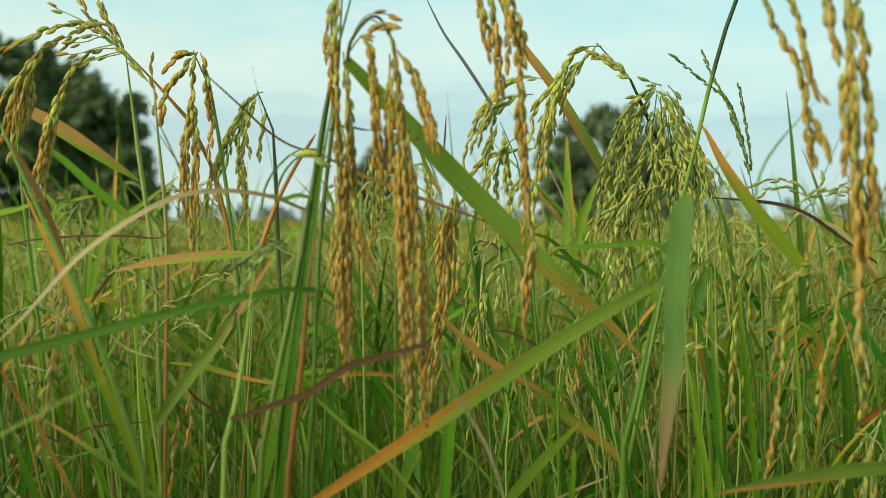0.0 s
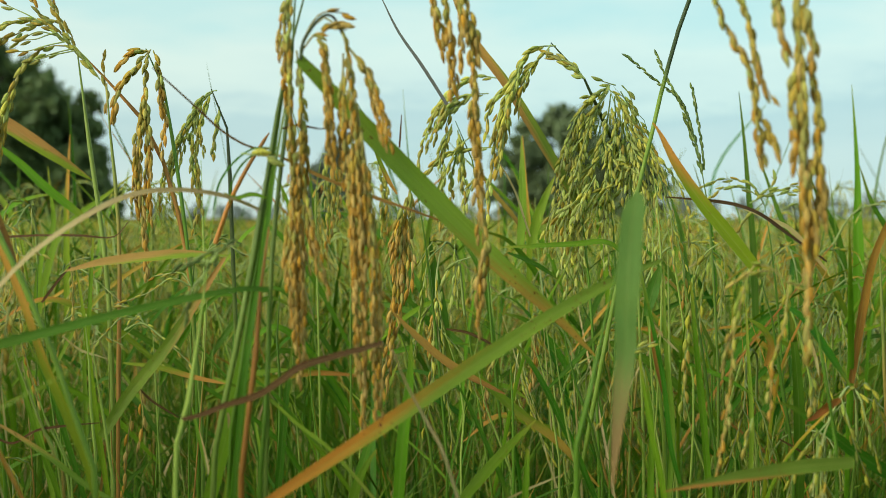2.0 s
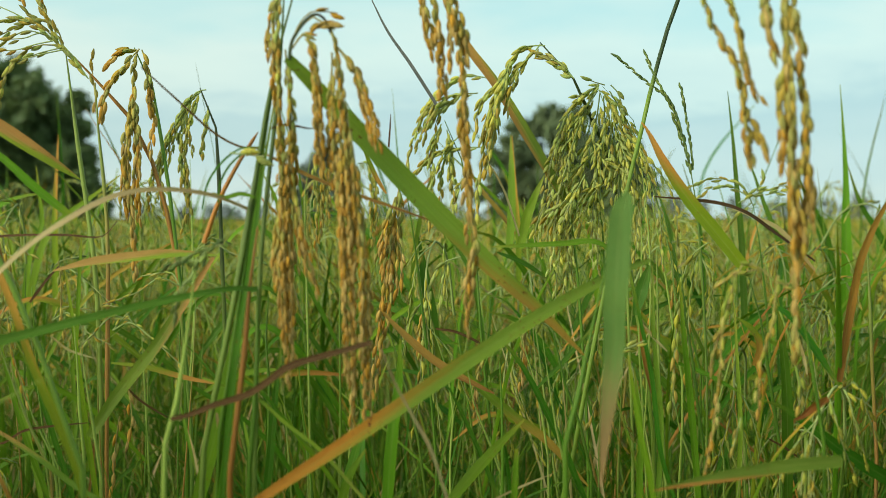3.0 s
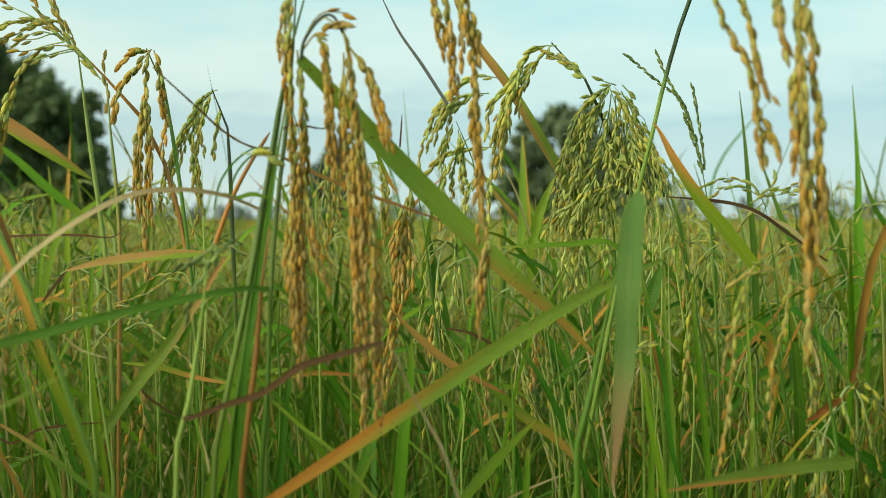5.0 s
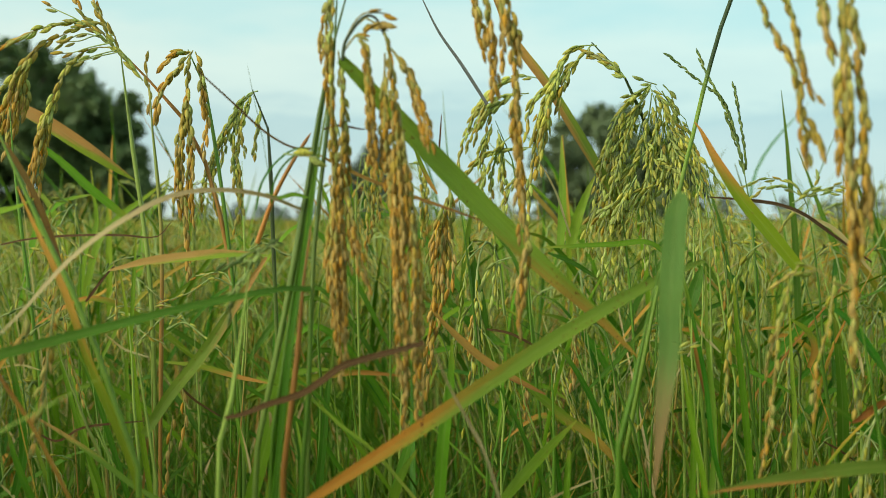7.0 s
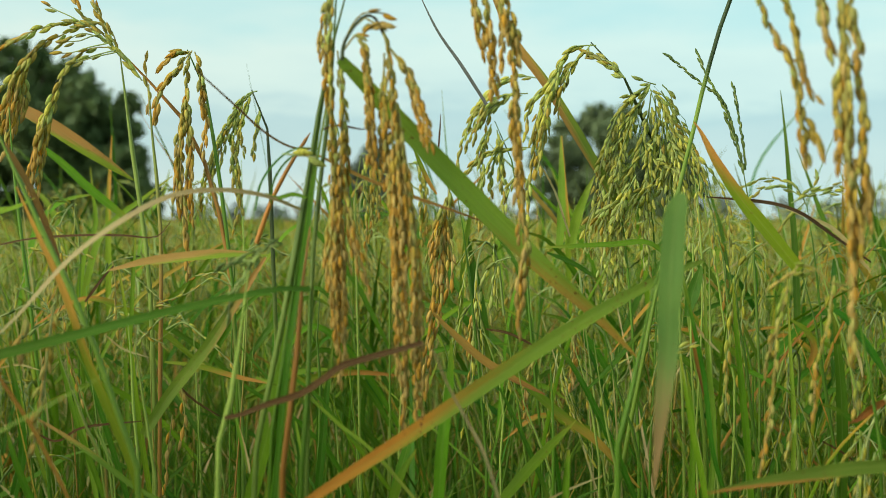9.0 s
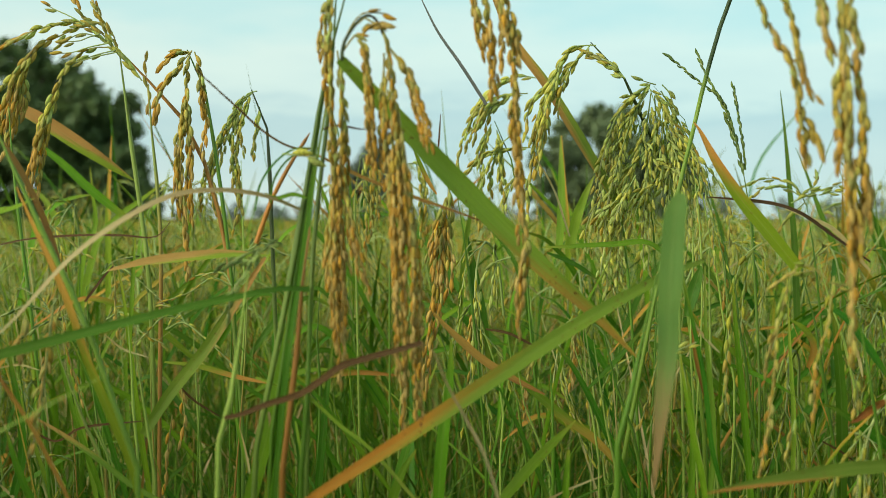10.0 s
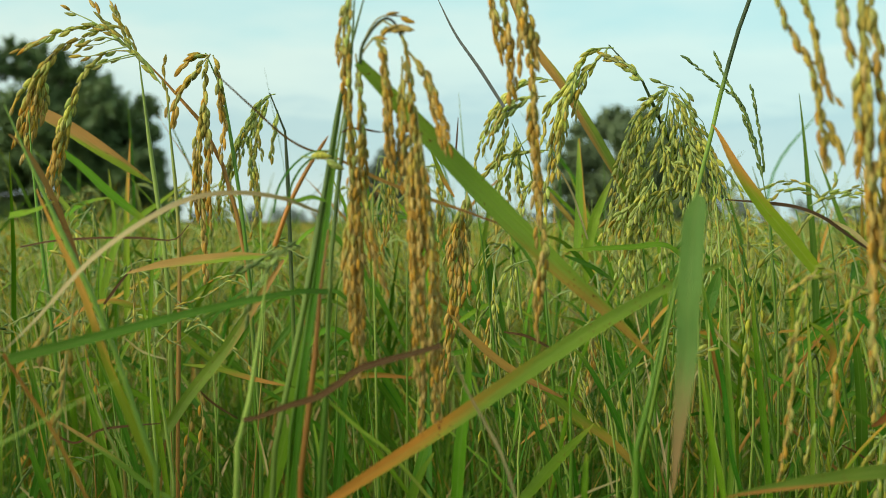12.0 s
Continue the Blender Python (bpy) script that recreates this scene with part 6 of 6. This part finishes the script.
p = rice_plant(-0.078, 0.766, 'thin pale rice shoot with drooping side blades')
leaf(p, [(-0.108, 0.698, 0.858), (-0.092, 0.698, 0.852), (-0.078, 0.698, 0.847), (-0.06, 0.697, 0.831), (-0.04, 0.697, 0.815), (-0.013, 0.696, 0.784)], (0.0013, 0.0023, 0.0019), 'pale_leaf', roll=20)
leaf(p, [(-0.098, 0.738, 0.857), (-0.077, 0.737, 0.842), (-0.06, 0.737, 0.821), (-0.046, 0.737, 0.807)], (0.001, 0.0021, 0.0007), 'lime', roll=20)
leaf(p, [(-0.103, 0.717, 0.835), (-0.1, 0.717, 0.816), (-0.095, 0.716, 0.799)], (0.0013, 0.002, 0.0007), 'straw')
leaf(p, [(-0.138, 0.797, 0.826), (-0.132, 0.796, 0.8), (-0.128, 0.796, 0.783)], (0.0011, 0.0022, 0.0007), 'pale_leaf')
leaf(p, [(-0.137, 0.817, 0.807), (-0.133, 0.816, 0.792), (-0.129, 0.816, 0.773)], (0.0011, 0.0019, 0.0008), 'straw')
leaf(p, [(-0.097, 0.797, 0.816), (-0.094, 0.796, 0.8), (-0.092, 0.796, 0.783)], (0.0011, 0.0019, 0.0007), 'pale_leaf')
leaf(p, [(-0.032, 0.736, 0.773), (-0.025, 0.736, 0.794), (-0.016, 0.737, 0.809)], (0.0055, 0.0052, 0.0007), 'lime', roll=20)
culm(p, [(-0.078, 0.766, 0), (-0.084, 0.813, 0.448), (-0.088, 0.845, 0.747), (-0.085, 0.847, 0.818), (-0.088, 0.848, 0.865), (-0.086, 0.849, 0.897)], 0.0028, 0.002, 'stem')
culm(p, [(-0.078, 0.766, 0), (-0.067, 0.843, 0.441), (-0.06, 0.895, 0.735), (-0.066, 0.896, 0.793), (-0.069, 0.898, 0.843)], 0.0025, 0.0017, 'stem')

p = rice_plant(0.081, 0.865, 'clump of thin upright rice stems')
culm(p, [(0.081, 0.865, 0), (0.058, 0.871, 0.444), (0.042, 0.875, 0.74), (0.044, 0.877, 0.813), (0.039, 0.877, 0.84), (0.03, 0.878, 0.867)], 0.0025, 0.0016, 'pale')
culm(p, [(0.081, 0.865, 0), (0.08, 0.859, 0.446), (0.08, 0.855, 0.744), (0.066, 0.856, 0.794), (0.057, 0.857, 0.82), (0.052, 0.858, 0.848)], 0.0024, 0.0016, 'pale')
culm(p, [(0.081, 0.865, 0), (0.1, 0.871, 0.444), (0.113, 0.875, 0.74), (0.107, 0.877, 0.813), (0.101, 0.877, 0.838), (0.092, 0.878, 0.865)], 0.0025, 0.0016, 'pale')
culm(p, [(0.081, 0.865, 0), (0.104, 0.847, 0.449), (0.119, 0.835, 0.749), (0.115, 0.836, 0.792), (0.108, 0.837, 0.837), (0.104, 0.838, 0.866)], 0.0023, 0.0016, 'pale')
culm(p, [(0.081, 0.865, 0), (0.079, 0.853, 0.448), (0.077, 0.845, 0.747), (0.077, 0.846, 0.802), (0.075, 0.848, 0.849)], 0.0032, 0.0024, 'stem')
culm(p, [(0.081, 0.865, 0), (0.115, 0.847, 0.449), (0.138, 0.835, 0.749), (0.123, 0.837, 0.819), (0.112, 0.838, 0.866), (0.108, 0.839, 0.897)], 0.0031, 0.0019, 'stem')
leaf(p, [(0.038, 0.817, 0.835), (0.048, 0.817, 0.815), (0.063, 0.816, 0.781), (0.073, 0.815, 0.754)], (0.0015, 0.0034, 0.003), 'leaf', roll=20)
leaf(p, [(0.044, 0.898, 0.844), (0.065, 0.897, 0.823), (0.09, 0.896, 0.802), (0.115, 0.896, 0.783), (0.145, 0.895, 0.75)], (0.0025, 0.0071, 0.0013), 'half', roll=15)
leaf(p, [(0.06, 0.746, 0.774), (0.079, 0.746, 0.783), (0.099, 0.746, 0.791)], (0.001, 0.0014, 0.0003), 'straw')
leaf(p, [(0.155, 0.756, 0.768), (0.156, 0.757, 0.818), (0.152, 0.758, 0.855)], (0.0040, 0.0034, 0.0007), 'lime', roll=10)
leaf(p, [(0.03, 0.848, 0.872), (0.046, 0.848, 0.869), (0.064, 0.848, 0.86), (0.069, 0.848, 0.857)], (0.0012, 0.002, 0.0008), 'rust')
leaf(p, [(0.113, 0.947, 0.816), (0.135, 0.947, 0.838), (0.157, 0.948, 0.864)], (0.0018, 0.004, 0.0009), 'leaf', roll=20)

p = rice_plant(0.218, 0.875, 'clump of thin rice stems, dark sheaths below')
leaf(p, [(0.183, 0.775, 0.764), (0.173, 0.776, 0.8), (0.168, 0.777, 0.843), (0.161, 0.778, 0.879), (0.152, 0.779, 0.919)], (0.0026, 0.0032, 0.0014), 'leaf', roll=30)
culm(p, [(0.218, 0.875, 0), (0.204, 0.863, 0.446), (0.195, 0.855, 0.744), (0.191, 0.857, 0.808), (0.189, 0.858, 0.864), (0.188, 0.86, 0.928)], 0.0028, 0.002, 'pale')
culm(p, [(0.218, 0.875, 0), (0.215, 0.839, 0.452), (0.213, 0.815, 0.754), (0.209, 0.817, 0.807), (0.204, 0.818, 0.853), (0.199, 0.819, 0.883), (0.196, 0.819, 0.914)], 0.0038, 0.0019, 'stem')
culm(p, [(0.218, 0.875, 0), (0.214, 0.851, 0.449), (0.211, 0.835, 0.749), (0.201, 0.836, 0.796), (0.194, 0.837, 0.831)], 0.0023, 0.0016, 'pale')
culm(p, [(0.218, 0.875, 0), (0.238, 0.863, 0.446), (0.251, 0.855, 0.744), (0.248, 0.857, 0.806), (0.246, 0.858, 0.844), (0.244, 0.858, 0.878)], 0.0024, 0.0016, 'pale')
culm(p, [(0.218, 0.875, 0), (0.272, 0.887, 0.441), (0.308, 0.895, 0.735), (0.302, 0.897, 0.839), (0.294, 0.898, 0.864), (0.287, 0.899, 0.885), (0.277, 0.9, 0.923)], 0.0025, 0.0021, 'pale')
leaf(p, [(0.242, 0.848, 0.879), (0.253, 0.848, 0.871), (0.259, 0.848, 0.859), (0.255, 0.848, 0.845)], (0.0012, 0.0059, 0.0032), 'half', roll=20)
leaf(p, [(0.249, 0.796, 0.803), (0.26, 0.796, 0.797), (0.27, 0.796, 0.79)], (0.0007, 0.0015, 0.0007), 'rust')
leaf(p, [(0.194, 0.848, 0.849), (0.212, 0.848, 0.843), (0.231, 0.847, 0.834), (0.248, 0.847, 0.824)], (0.0016, 0.0036, 0.0008), 'lime', roll=20)
leaf(p, [(0.164, 0.798, 0.881), (0.173, 0.798, 0.87), (0.182, 0.798, 0.861)], (0.0007, 0.0019, 0.0007), 'straw')
leaf(p, [(0.271, 0.798, 0.866), (0.274, 0.798, 0.855), (0.276, 0.798, 0.845)], (0.0011, 0.0022, 0.0007), 'straw')
culm(p, [(0.218, 0.875, 0), (0.229, 0.863, 0.446), (0.236, 0.855, 0.744), (0.235, 0.856, 0.776), (0.231, 0.856, 0.8)], 0.002, 0.0016, 'pale')


for i, (x, y) in enumerate(((0.30, 1.12), (0.16, 1.2), (0.36, 1.36), (0.06, 1.3), (0.24, 1.5), (-0.06, 1.25), (-0.22, 1.18), (-0.34, 1.4), (0.44, 1.25))):
    rng = random.Random(300 + i)
    p = rice_plant(x, y, rng.choice(('rice plant with blades bent sideways', 'rice plant with criss-crossing slim blades')))
    for k in range(2):
        dx, dy = rng.uniform(-0.03, 0.03), rng.uniform(-0.03, 0.03)
        culm(p, [(x, y, 0), (x + 0.4 * dx, y + 0.4 * dy, 0.4), (x + dx, y + dy, 0.72), (x + 1.4 * dx, y + dy, 0.84)], 0.0032, 0.002, rng.choice(('stem', 'mid', 'pale')), fine=20, sides=6)
        for q in range(4):
            go, rise, n = rng.choice((-1, 1)), rng.uniform(0.02, 0.13), rng.uniform(0.07, 0.17)
            z = rng.uniform(0.70, 0.82)
            away = rng.uniform(-0.05, 0.03)
            leaf(p, [(x + dx, y + dy, z), (x + dx + go * 0.3 * n, y + dy + 0.3 * away, z + 0.62 * rise), (x + dx + go * 0.65 * n, y + dy + 0.7 * away, z + rise), (x + dx + go * n, y + dy + away, z + rise * rng.uniform(0.35, 1.15))],
                 (0.0036, rng.uniform(0.0042, 0.0075), 0.0006), rng.choice(('leaf', 'leaf', 'sea', 'lime', 'lime', 'half', 'turn', 'leaf')), roll=rng.uniform(-35, 35))


# ---- the crop behind: hills of rice ----
def droop(rng, length, over):
    """The line of an ear: up, over and down, away along +x."""
    k = length / 0.2
    return [(0, 0, -0.01), (0.012 * k, 0, 0.045 * k), (0.05 * k * over, 0, 0.07 * k), (0.085 * k * over, rng.uniform(-0.01, 0.01), 0.03 * k), (0.1 * k * over, rng.uniform(-0.015, 0.015), -0.055 * k)]


def ear_mesh(seed, tone, kind="far"):
    rng = random.Random(seed)
    f = Form()
    axis = spline(droop(rng, rng.uniform(0.13, 0.175), rng.uniform(0.8, 1.4)), 20)
    f.tube(axis, np.linspace(0.0012, 0.0005, 21), 5)
    for i in range(5, 20, 2):
        a = axis[i]
        t = ways(axis)[i]
        n = rng.uniform(0.035, 0.065) * (1.15 - 0.4 * i / 20)
        side, fall = np.array((rng.uniform(-0.4, 0.7), rng.uniform(-0.9, 0.9), 0.0)), rng.uniform(0.45, 1.05)
        twig = spline([a, a + t * n * 0.35 + side * n * 0.3, a + t * n * 0.45 + side * n * 0.5 + np.array((0, 0, -0.45 * n * fall)), a + t * n * 0.45 + side * n * 0.75 + np.array((0, 0, -1.05 * n * fall))], 8)
        f.tube(twig, np.linspace(0.0007, 0.0003, 9), 3)
        sown(f, twig, rng, 0.0074, 0.1, kind)
    sown(f, axis[13:], rng, 0.008, 0.0, kind)
    return f.mesh("panicle", M["twig"], M[tone])


EARS = [ear_mesh(40 + i, tone) for i, tone in enumerate(("field", "field", "mixed", "field", "field", "field", "field"))]
NEAR_EARS = [ear_mesh(60 + i, tone, "near") for i, tone in enumerate(("field", "field", "field", "mixed", "field", "field"))]


def hill(seed, tillers, label, ears, odds, tones, blades=(2, 3, 3), high=(0.75, 0.88), slim=1.0):
    """One planted hill of rice: culms that spread from one foot, each with its leaves and, by the odds given, a nodding ear."""
    rng = random.Random(seed)
    plant = rice_plant(0, 0, label)
    for i in range(tillers):
        b = rng.uniform(0, 6.28)
        ax = np.array((math.cos(b), math.sin(b), 0))
        foot, lean, tall = ax * rng.uniform(0.005, 0.05), rng.uniform(0.03, 0.2), rng.uniform(*high)
        top = foot + ax * lean + np.array((0, 0, tall))
        line = [foot, foot + ax * lean * 0.25 + np.array((0, 0, tall * 0.45)), top]
        culm(plant, line, 0.0045, 0.0018, rng.choice(("stem", "stem", "pale", "tan", "mid", "pale")), (0.3, 0.62), fine=12, sides=6)
        if rng.random() < odds:
            ob = part("panicle", rng.choice(ears), [], plant)
            ob.matrix_basis = Matrix.Translation(top) @ pose(0, 0, 0, rng.uniform(-14, 14), rng.uniform(-10, 25), math.degrees(b) + rng.uniform(-90, 90))
        for j in range(rng.choice(blades)):
            z = (0.86, 0.62, 0.46)[j] * tall * rng.uniform(0.92, 1.05)
            a = spline(line, 30)[min(29, int(30 * z / tall))]
            c = b + rng.uniform(-1.9, 1.9)
            go = np.array((math.cos(c), math.sin(c), 0))
            n = rng.uniform(0.24, 0.38)
            steep = rng.uniform(0.5, 0.98)
            end = a + go * n * (1.08 - steep) + np.array((0, 0, n * steep))
            end[2] = min(end[2], 1.06)
            leaf(plant, [a, a * 0.5 + end * 0.5 + np.array((0, 0, 0.02)) - go * n * rng.uniform(0.0, 0.1), end + go * n * rng.uniform(0.0, 0.16)], (slim * rng.uniform(0.003, 0.0042), slim * rng.uniform(0.0034, 0.0068), 0.0003),
                 rng.choice(tones), rng.uniform(-60, 60), rng.uniform(-90, 90), 0.35, -go + np.array((0.05, -0.1, 0.4)), fine=12, across=(-1, 0, 1))
    for i in range(4 if odds else 1):
        b, lean = rng.uniform(0, 6.28), rng.uniform(0.05, 0.42)
        go = np.array((math.cos(b), math.sin(b), 0))
        low, tall = rng.uniform(0.3, 0.6), rng.uniform(0.65, 0.95)
        leaf(plant, [go * 0.02 + np.array((0, 0, low)), go * lean * 0.5 + np.array((0, 0, (low + tall) / 2 + 0.02)), go * lean + np.array((0, 0, tall))],
             (0.0024, 0.0028, 0.0006), rng.choice(("pale_leaf", "leaf", "straw", "half", "ochre", "straw", "leaf")), rng.uniform(-60, 60), 40, 0.5, -go + np.array((0, 0, 0.4)), fine=8, across=(-1, 0, 1))
    return plant


TONES = ("leaf", "leaf", "leaf", "lime", "lime", "leaf", "turn", "pale_leaf", "lime", "half")
HILLS = [hill(70 + i, 5, "green rice hill with nodding ears, packed in the crop", EARS, 0.8, TONES) for i in range(8)]
LOW = [hill(110 + i, 4, "low rice hill hung with pale half-filled ears", NEAR_EARS, 0.7, TONES, (1, 2), (0.76, 0.85), 0.8) for i in range(4)]
SHORT = [hill(90 + i, 6, "short green rice hill of upright blades", EARS, 0.0, ("leaf", "leaf", "leaf", "sea", "sea"), slim=0.85) for i in range(4)]
rng = random.Random(5)


def plant_out(kinds, spots):
    for k, (x, y, s) in enumerate(spots):
        m = pose(x, y, 0, rng.uniform(-3, 3), rng.uniform(-3, 3), rng.uniform(0, 360)) @ Matrix.Diagonal((1, 1, s, 1))
        ob = kinds[k] if k < len(kinds) else copy_thing(kinds[k % len(kinds)], m)
        ob.matrix_basis = m


spots, low = [], []
for iy in range(0, 10):
    for ix in range(-10, 11):
        x, y = ix * 0.18 + rng.uniform(-0.06, 0.06), 1.2 + iy * 0.18 + rng.uniform(-0.06, 0.06)
        if y < 1.5 and -0.2 < x < 0.14:
            low.append((x, y, rng.uniform(0.84, 0.92)))
        elif abs(x) < 0.39 * y + 0.10:
            spots.append((x, y, rng.uniform(0.94, 1.07) + (0.1 if rng.random() < 0.3 and y > 1.9 else 0.0)))
plant_out(HILLS, spots)
hung = []
for iy in range(3):
    for ix in range(-4, 5):
        x, y = ix * 0.11 + rng.uniform(-0.03, 0.03), 0.97 + iy * 0.12 + rng.uniform(-0.03, 0.03)
        if 0.12 < x < 0.40 * y:
            hung.append((x, y, rng.uniform(0.94, 1.02)))
hung += [(x, 1.45 + rng.uniform(-0.08, 0.08), rng.uniform(1.06, 1.13)) for x in (-0.2, -0.08, -0.035, 0.01, 0.06, 0.1)]
plant_out(LOW, hung)
for iy in range(4):
    for ix in range(-4, 5):
        x, y = ix * 0.13 + rng.uniform(-0.04, 0.04), 0.84 + iy * 0.11 + rng.uniform(-0.03, 0.03)
        if abs(x) < 0.40 * y + 0.05:
            low.append((x, y, rng.uniform(0.72, 0.82) - 0.06 * (y < 0.95)))
plant_out(SHORT, low)


# ---- the wide crop, past counting ----
def sheet(name, grids, mats, slots, label):
    """Many like strips (count, along, across, 3) as one mesh."""
    me = bpy.data.meshes.new(name)
    verts, faces, mi, uvs, o = [], [], [], [], 0
    for g4, closed, slot in zip(*grids, slots):
        c, n, m = g4.shape[:3]
        base = o + np.arange(c)[:, None, None] * (n * m)
        i, j = np.meshgrid(np.arange(n - 1), np.arange(m if closed else m - 1), indexing="ij")
        k = (j + 1) % m
        q = np.stack([i * m + j, i * m + k, (i + 1) * m + k, (i + 1) * m + j], -1)[None] + base[..., None]
        u = np.stack([i / (n - 1), i / (n - 1), (i + 1) / (n - 1), (i + 1) / (n - 1)], -1)
        w = np.stack([j, j + 1, j + 1, j], -1) / max(1, (m if closed else m - 1))
        uvs.append(np.broadcast_to(np.stack([u, w], -1)[None], (c, *u.shape, 2)).reshape(-1, 2))
        faces.append(q.reshape(-1, 4))
        mi.append(np.broadcast_to(np.asarray(slot).reshape(-1, 1), (c, q.shape[1] * q.shape[2])).ravel())
        verts.append(g4.reshape(-1, 3))
        o += c * n * m
    me.from_pydata(np.concatenate(verts).tolist(), [], np.concatenate(faces).tolist())
    me.uv_layers.new(name="UVMap").data.foreach_set("uv", np.concatenate(uvs).astype(np.float32).ravel())
    for m in mats:
        me.materials.append(m)
    me.polygons.foreach_set("material_index", np.concatenate(mi).astype(np.int32))
    me.polygons.foreach_set("use_smooth", np.ones(len(me.polygons), bool))
    me.update()
    return tagged(new(name, me), label, "rice field", kind="stuff")


def strewn(rng, count, near, far, half, least=0.0, even=False):
    """Feet of plants, thinner with distance, over a sector."""
    d = np.sqrt(near ** 2 + (far ** 2 - near ** 2) * rng.random(count)) if even else near * (far / near) ** rng.random(count)
    b = rng.uniform(least, half, count) * rng.choice([-1, 1], count)
    return np.stack([d * np.sin(b), d * np.cos(b), np.zeros(count)], 1), d


def crop(name, seed, blades, ears, near, far, half, label, least=0.0, even=False, squat=1.0, slim=1.0, tones=(0.34, 0.33, 0.07, 0.04, 0.07, 0.03, 0.12)):
    rng = np.random.default_rng(seed)
    foot, d = strewn(rng, blades, near, far, half, least, even)
    slim = slim * np.ones(blades)
    c = rng.uniform(0, 6.28, blades)
    go = np.stack([np.cos(c), np.sin(c), np.zeros(blades)], 1)
    low, n, steep = squat * rng.uniform(0.3, 0.66, blades), rng.uniform(0.24, 0.44, blades) + 0.14 * (rng.random(blades) < 0.12), rng.uniform(0.6, 0.99, blades)
    s = np.linspace(0, 1, 5)[None, :, None]
    up = np.array((0, 0, 1.0))
    line = foot[:, None] + up * low[:, None, None] + go[:, None] * (n * (1.05 - steep))[:, None, None] * s ** 1.6 * 1.6 + up * (n * steep)[:, None, None] * (s - 0.28 * s ** 3 * rng.random(blades)[:, None, None])
    wide = (slim * rng.uniform(0.008, 0.013, blades) * np.clip(d / 9, 1, 4))[:, None, None] * np.sqrt(np.maximum(1 - s, 0.004)) * (0.6 + 0.8 * s * (1 - s) * 2) / 2
    side = np.stack([-np.sin(c + 0.8), np.cos(c + 0.8), np.zeros(blades)], 1)[:, None]
    leaves = np.stack([line - side * wide, line + side * wide], 2)
    foot, d = strewn(rng, ears, near, far, half, least, even)
    c = rng.uniform(0, 6.28, ears)
    go = np.stack([np.cos(c), np.sin(c), np.zeros(ears)], 1)
    t = np.linspace(0, 1, 11)[None, :]
    top = squat * rng.uniform(0.72, 0.88, ears)[:, None]
    size = rng.uniform(0.15, 0.23, ears)[:, None]
    x = size * 0.5 * np.sin(t * 2.0)
    z = top + size * (0.34 * np.sin(t * math.pi * 0.95) - 0.62 * t ** 2.2)
    line = foot[:, None] + go[:, None] * x[..., None] + up * z[..., None]
    thick = np.where(np.arange(11) % 2 == 0, 0.0022, 0.0048)[None, :] * np.clip(d / 7, 1, 4)[:, None] * np.clip(t * 5, 0.25, 1) * np.clip((1.02 - t) * 6, 0.1, 1) * rng.uniform(0.8, 1.5, (ears, 1))
    a = np.arange(3) * math.pi * 2 / 3 + rng.uniform(0, 6.28, (ears, 1))
    ring = np.cos(a)[:, None, :, None] * go[:, None, None] + np.sin(a)[:, None, :, None] * np.cross(up, go)[:, None, None] + np.sin(a * 1.0 + 0.7)[:, None, :, None] * up * 0.4
    heads = line[:, :, None] + ring * thick[:, :, None, None]
    q = np.linspace(0, 1, 4)[None, :, None]
    stalk = foot[:, None] * np.ones((1, 4, 1)) + up * (q * top[:, None])
    poles = stalk[:, :, None] + np.array([[-1, 0, 0], [0.5, 0.87, 0], [0.5, -0.87, 0]])[None, None] * (0.0022 * np.clip(d / 7, 1, 3))[:, None, None, None]
    kinds = ("leaf", "lime", "turn", "blue", "half", "ochre", "pale_leaf", "field", "mixed", "gold", "stem", "pale", "tan")
    sheet(name, ([leaves, heads, poles], [False, True, True]), [M[k] for k in kinds],
          [rng.choice(7, blades, p=tones), rng.choice([7, 8, 9], ears, p=[0.68, 0.26, 0.06]), rng.choice([10, 11, 12], ears, p=[0.5, 0.35, 0.15])], label)


DEEP = (0.70, 0.14, 0.03, 0.05, 0.04, 0.02, 0.02)
crop("rice_crop", 21, 24000, 5600, 2.95, 95.0, 0.46, "dense green rice crop reaching the far trees")
crop("rice_crop", 22, 15000, 1400, 1.0, 60.0, 3.14, "dense rice crop to the sides and behind", 0.42)
crop("rice_crop", 24, 34000, 1600, 1.2, 6.5, 3.14, "even rice crop to the sides and behind", 0.43, True, 1.0, 1.5)
# out of view: added, and made taller, to shade the low plants ahead
crop("rice_crop", 23, 11500, 1100, 0.5, 1.3, 3.14, "unseen rice added round the small clearing to shade its low front", 0.6, True, 1.12)
crop("rice_undergrowth", 26, 3400, 12, 0.78, 1.6, 0.40, "slim rice blades close before the clearing", 0.0, True, 0.72, 0.36, DEEP)
crop("rice_undergrowth", 25, 9500, 60, 0.85, 4.2, 0.42, "slim low rice blades between the hills", 0.0, True, 0.66, 0.42, DEEP)
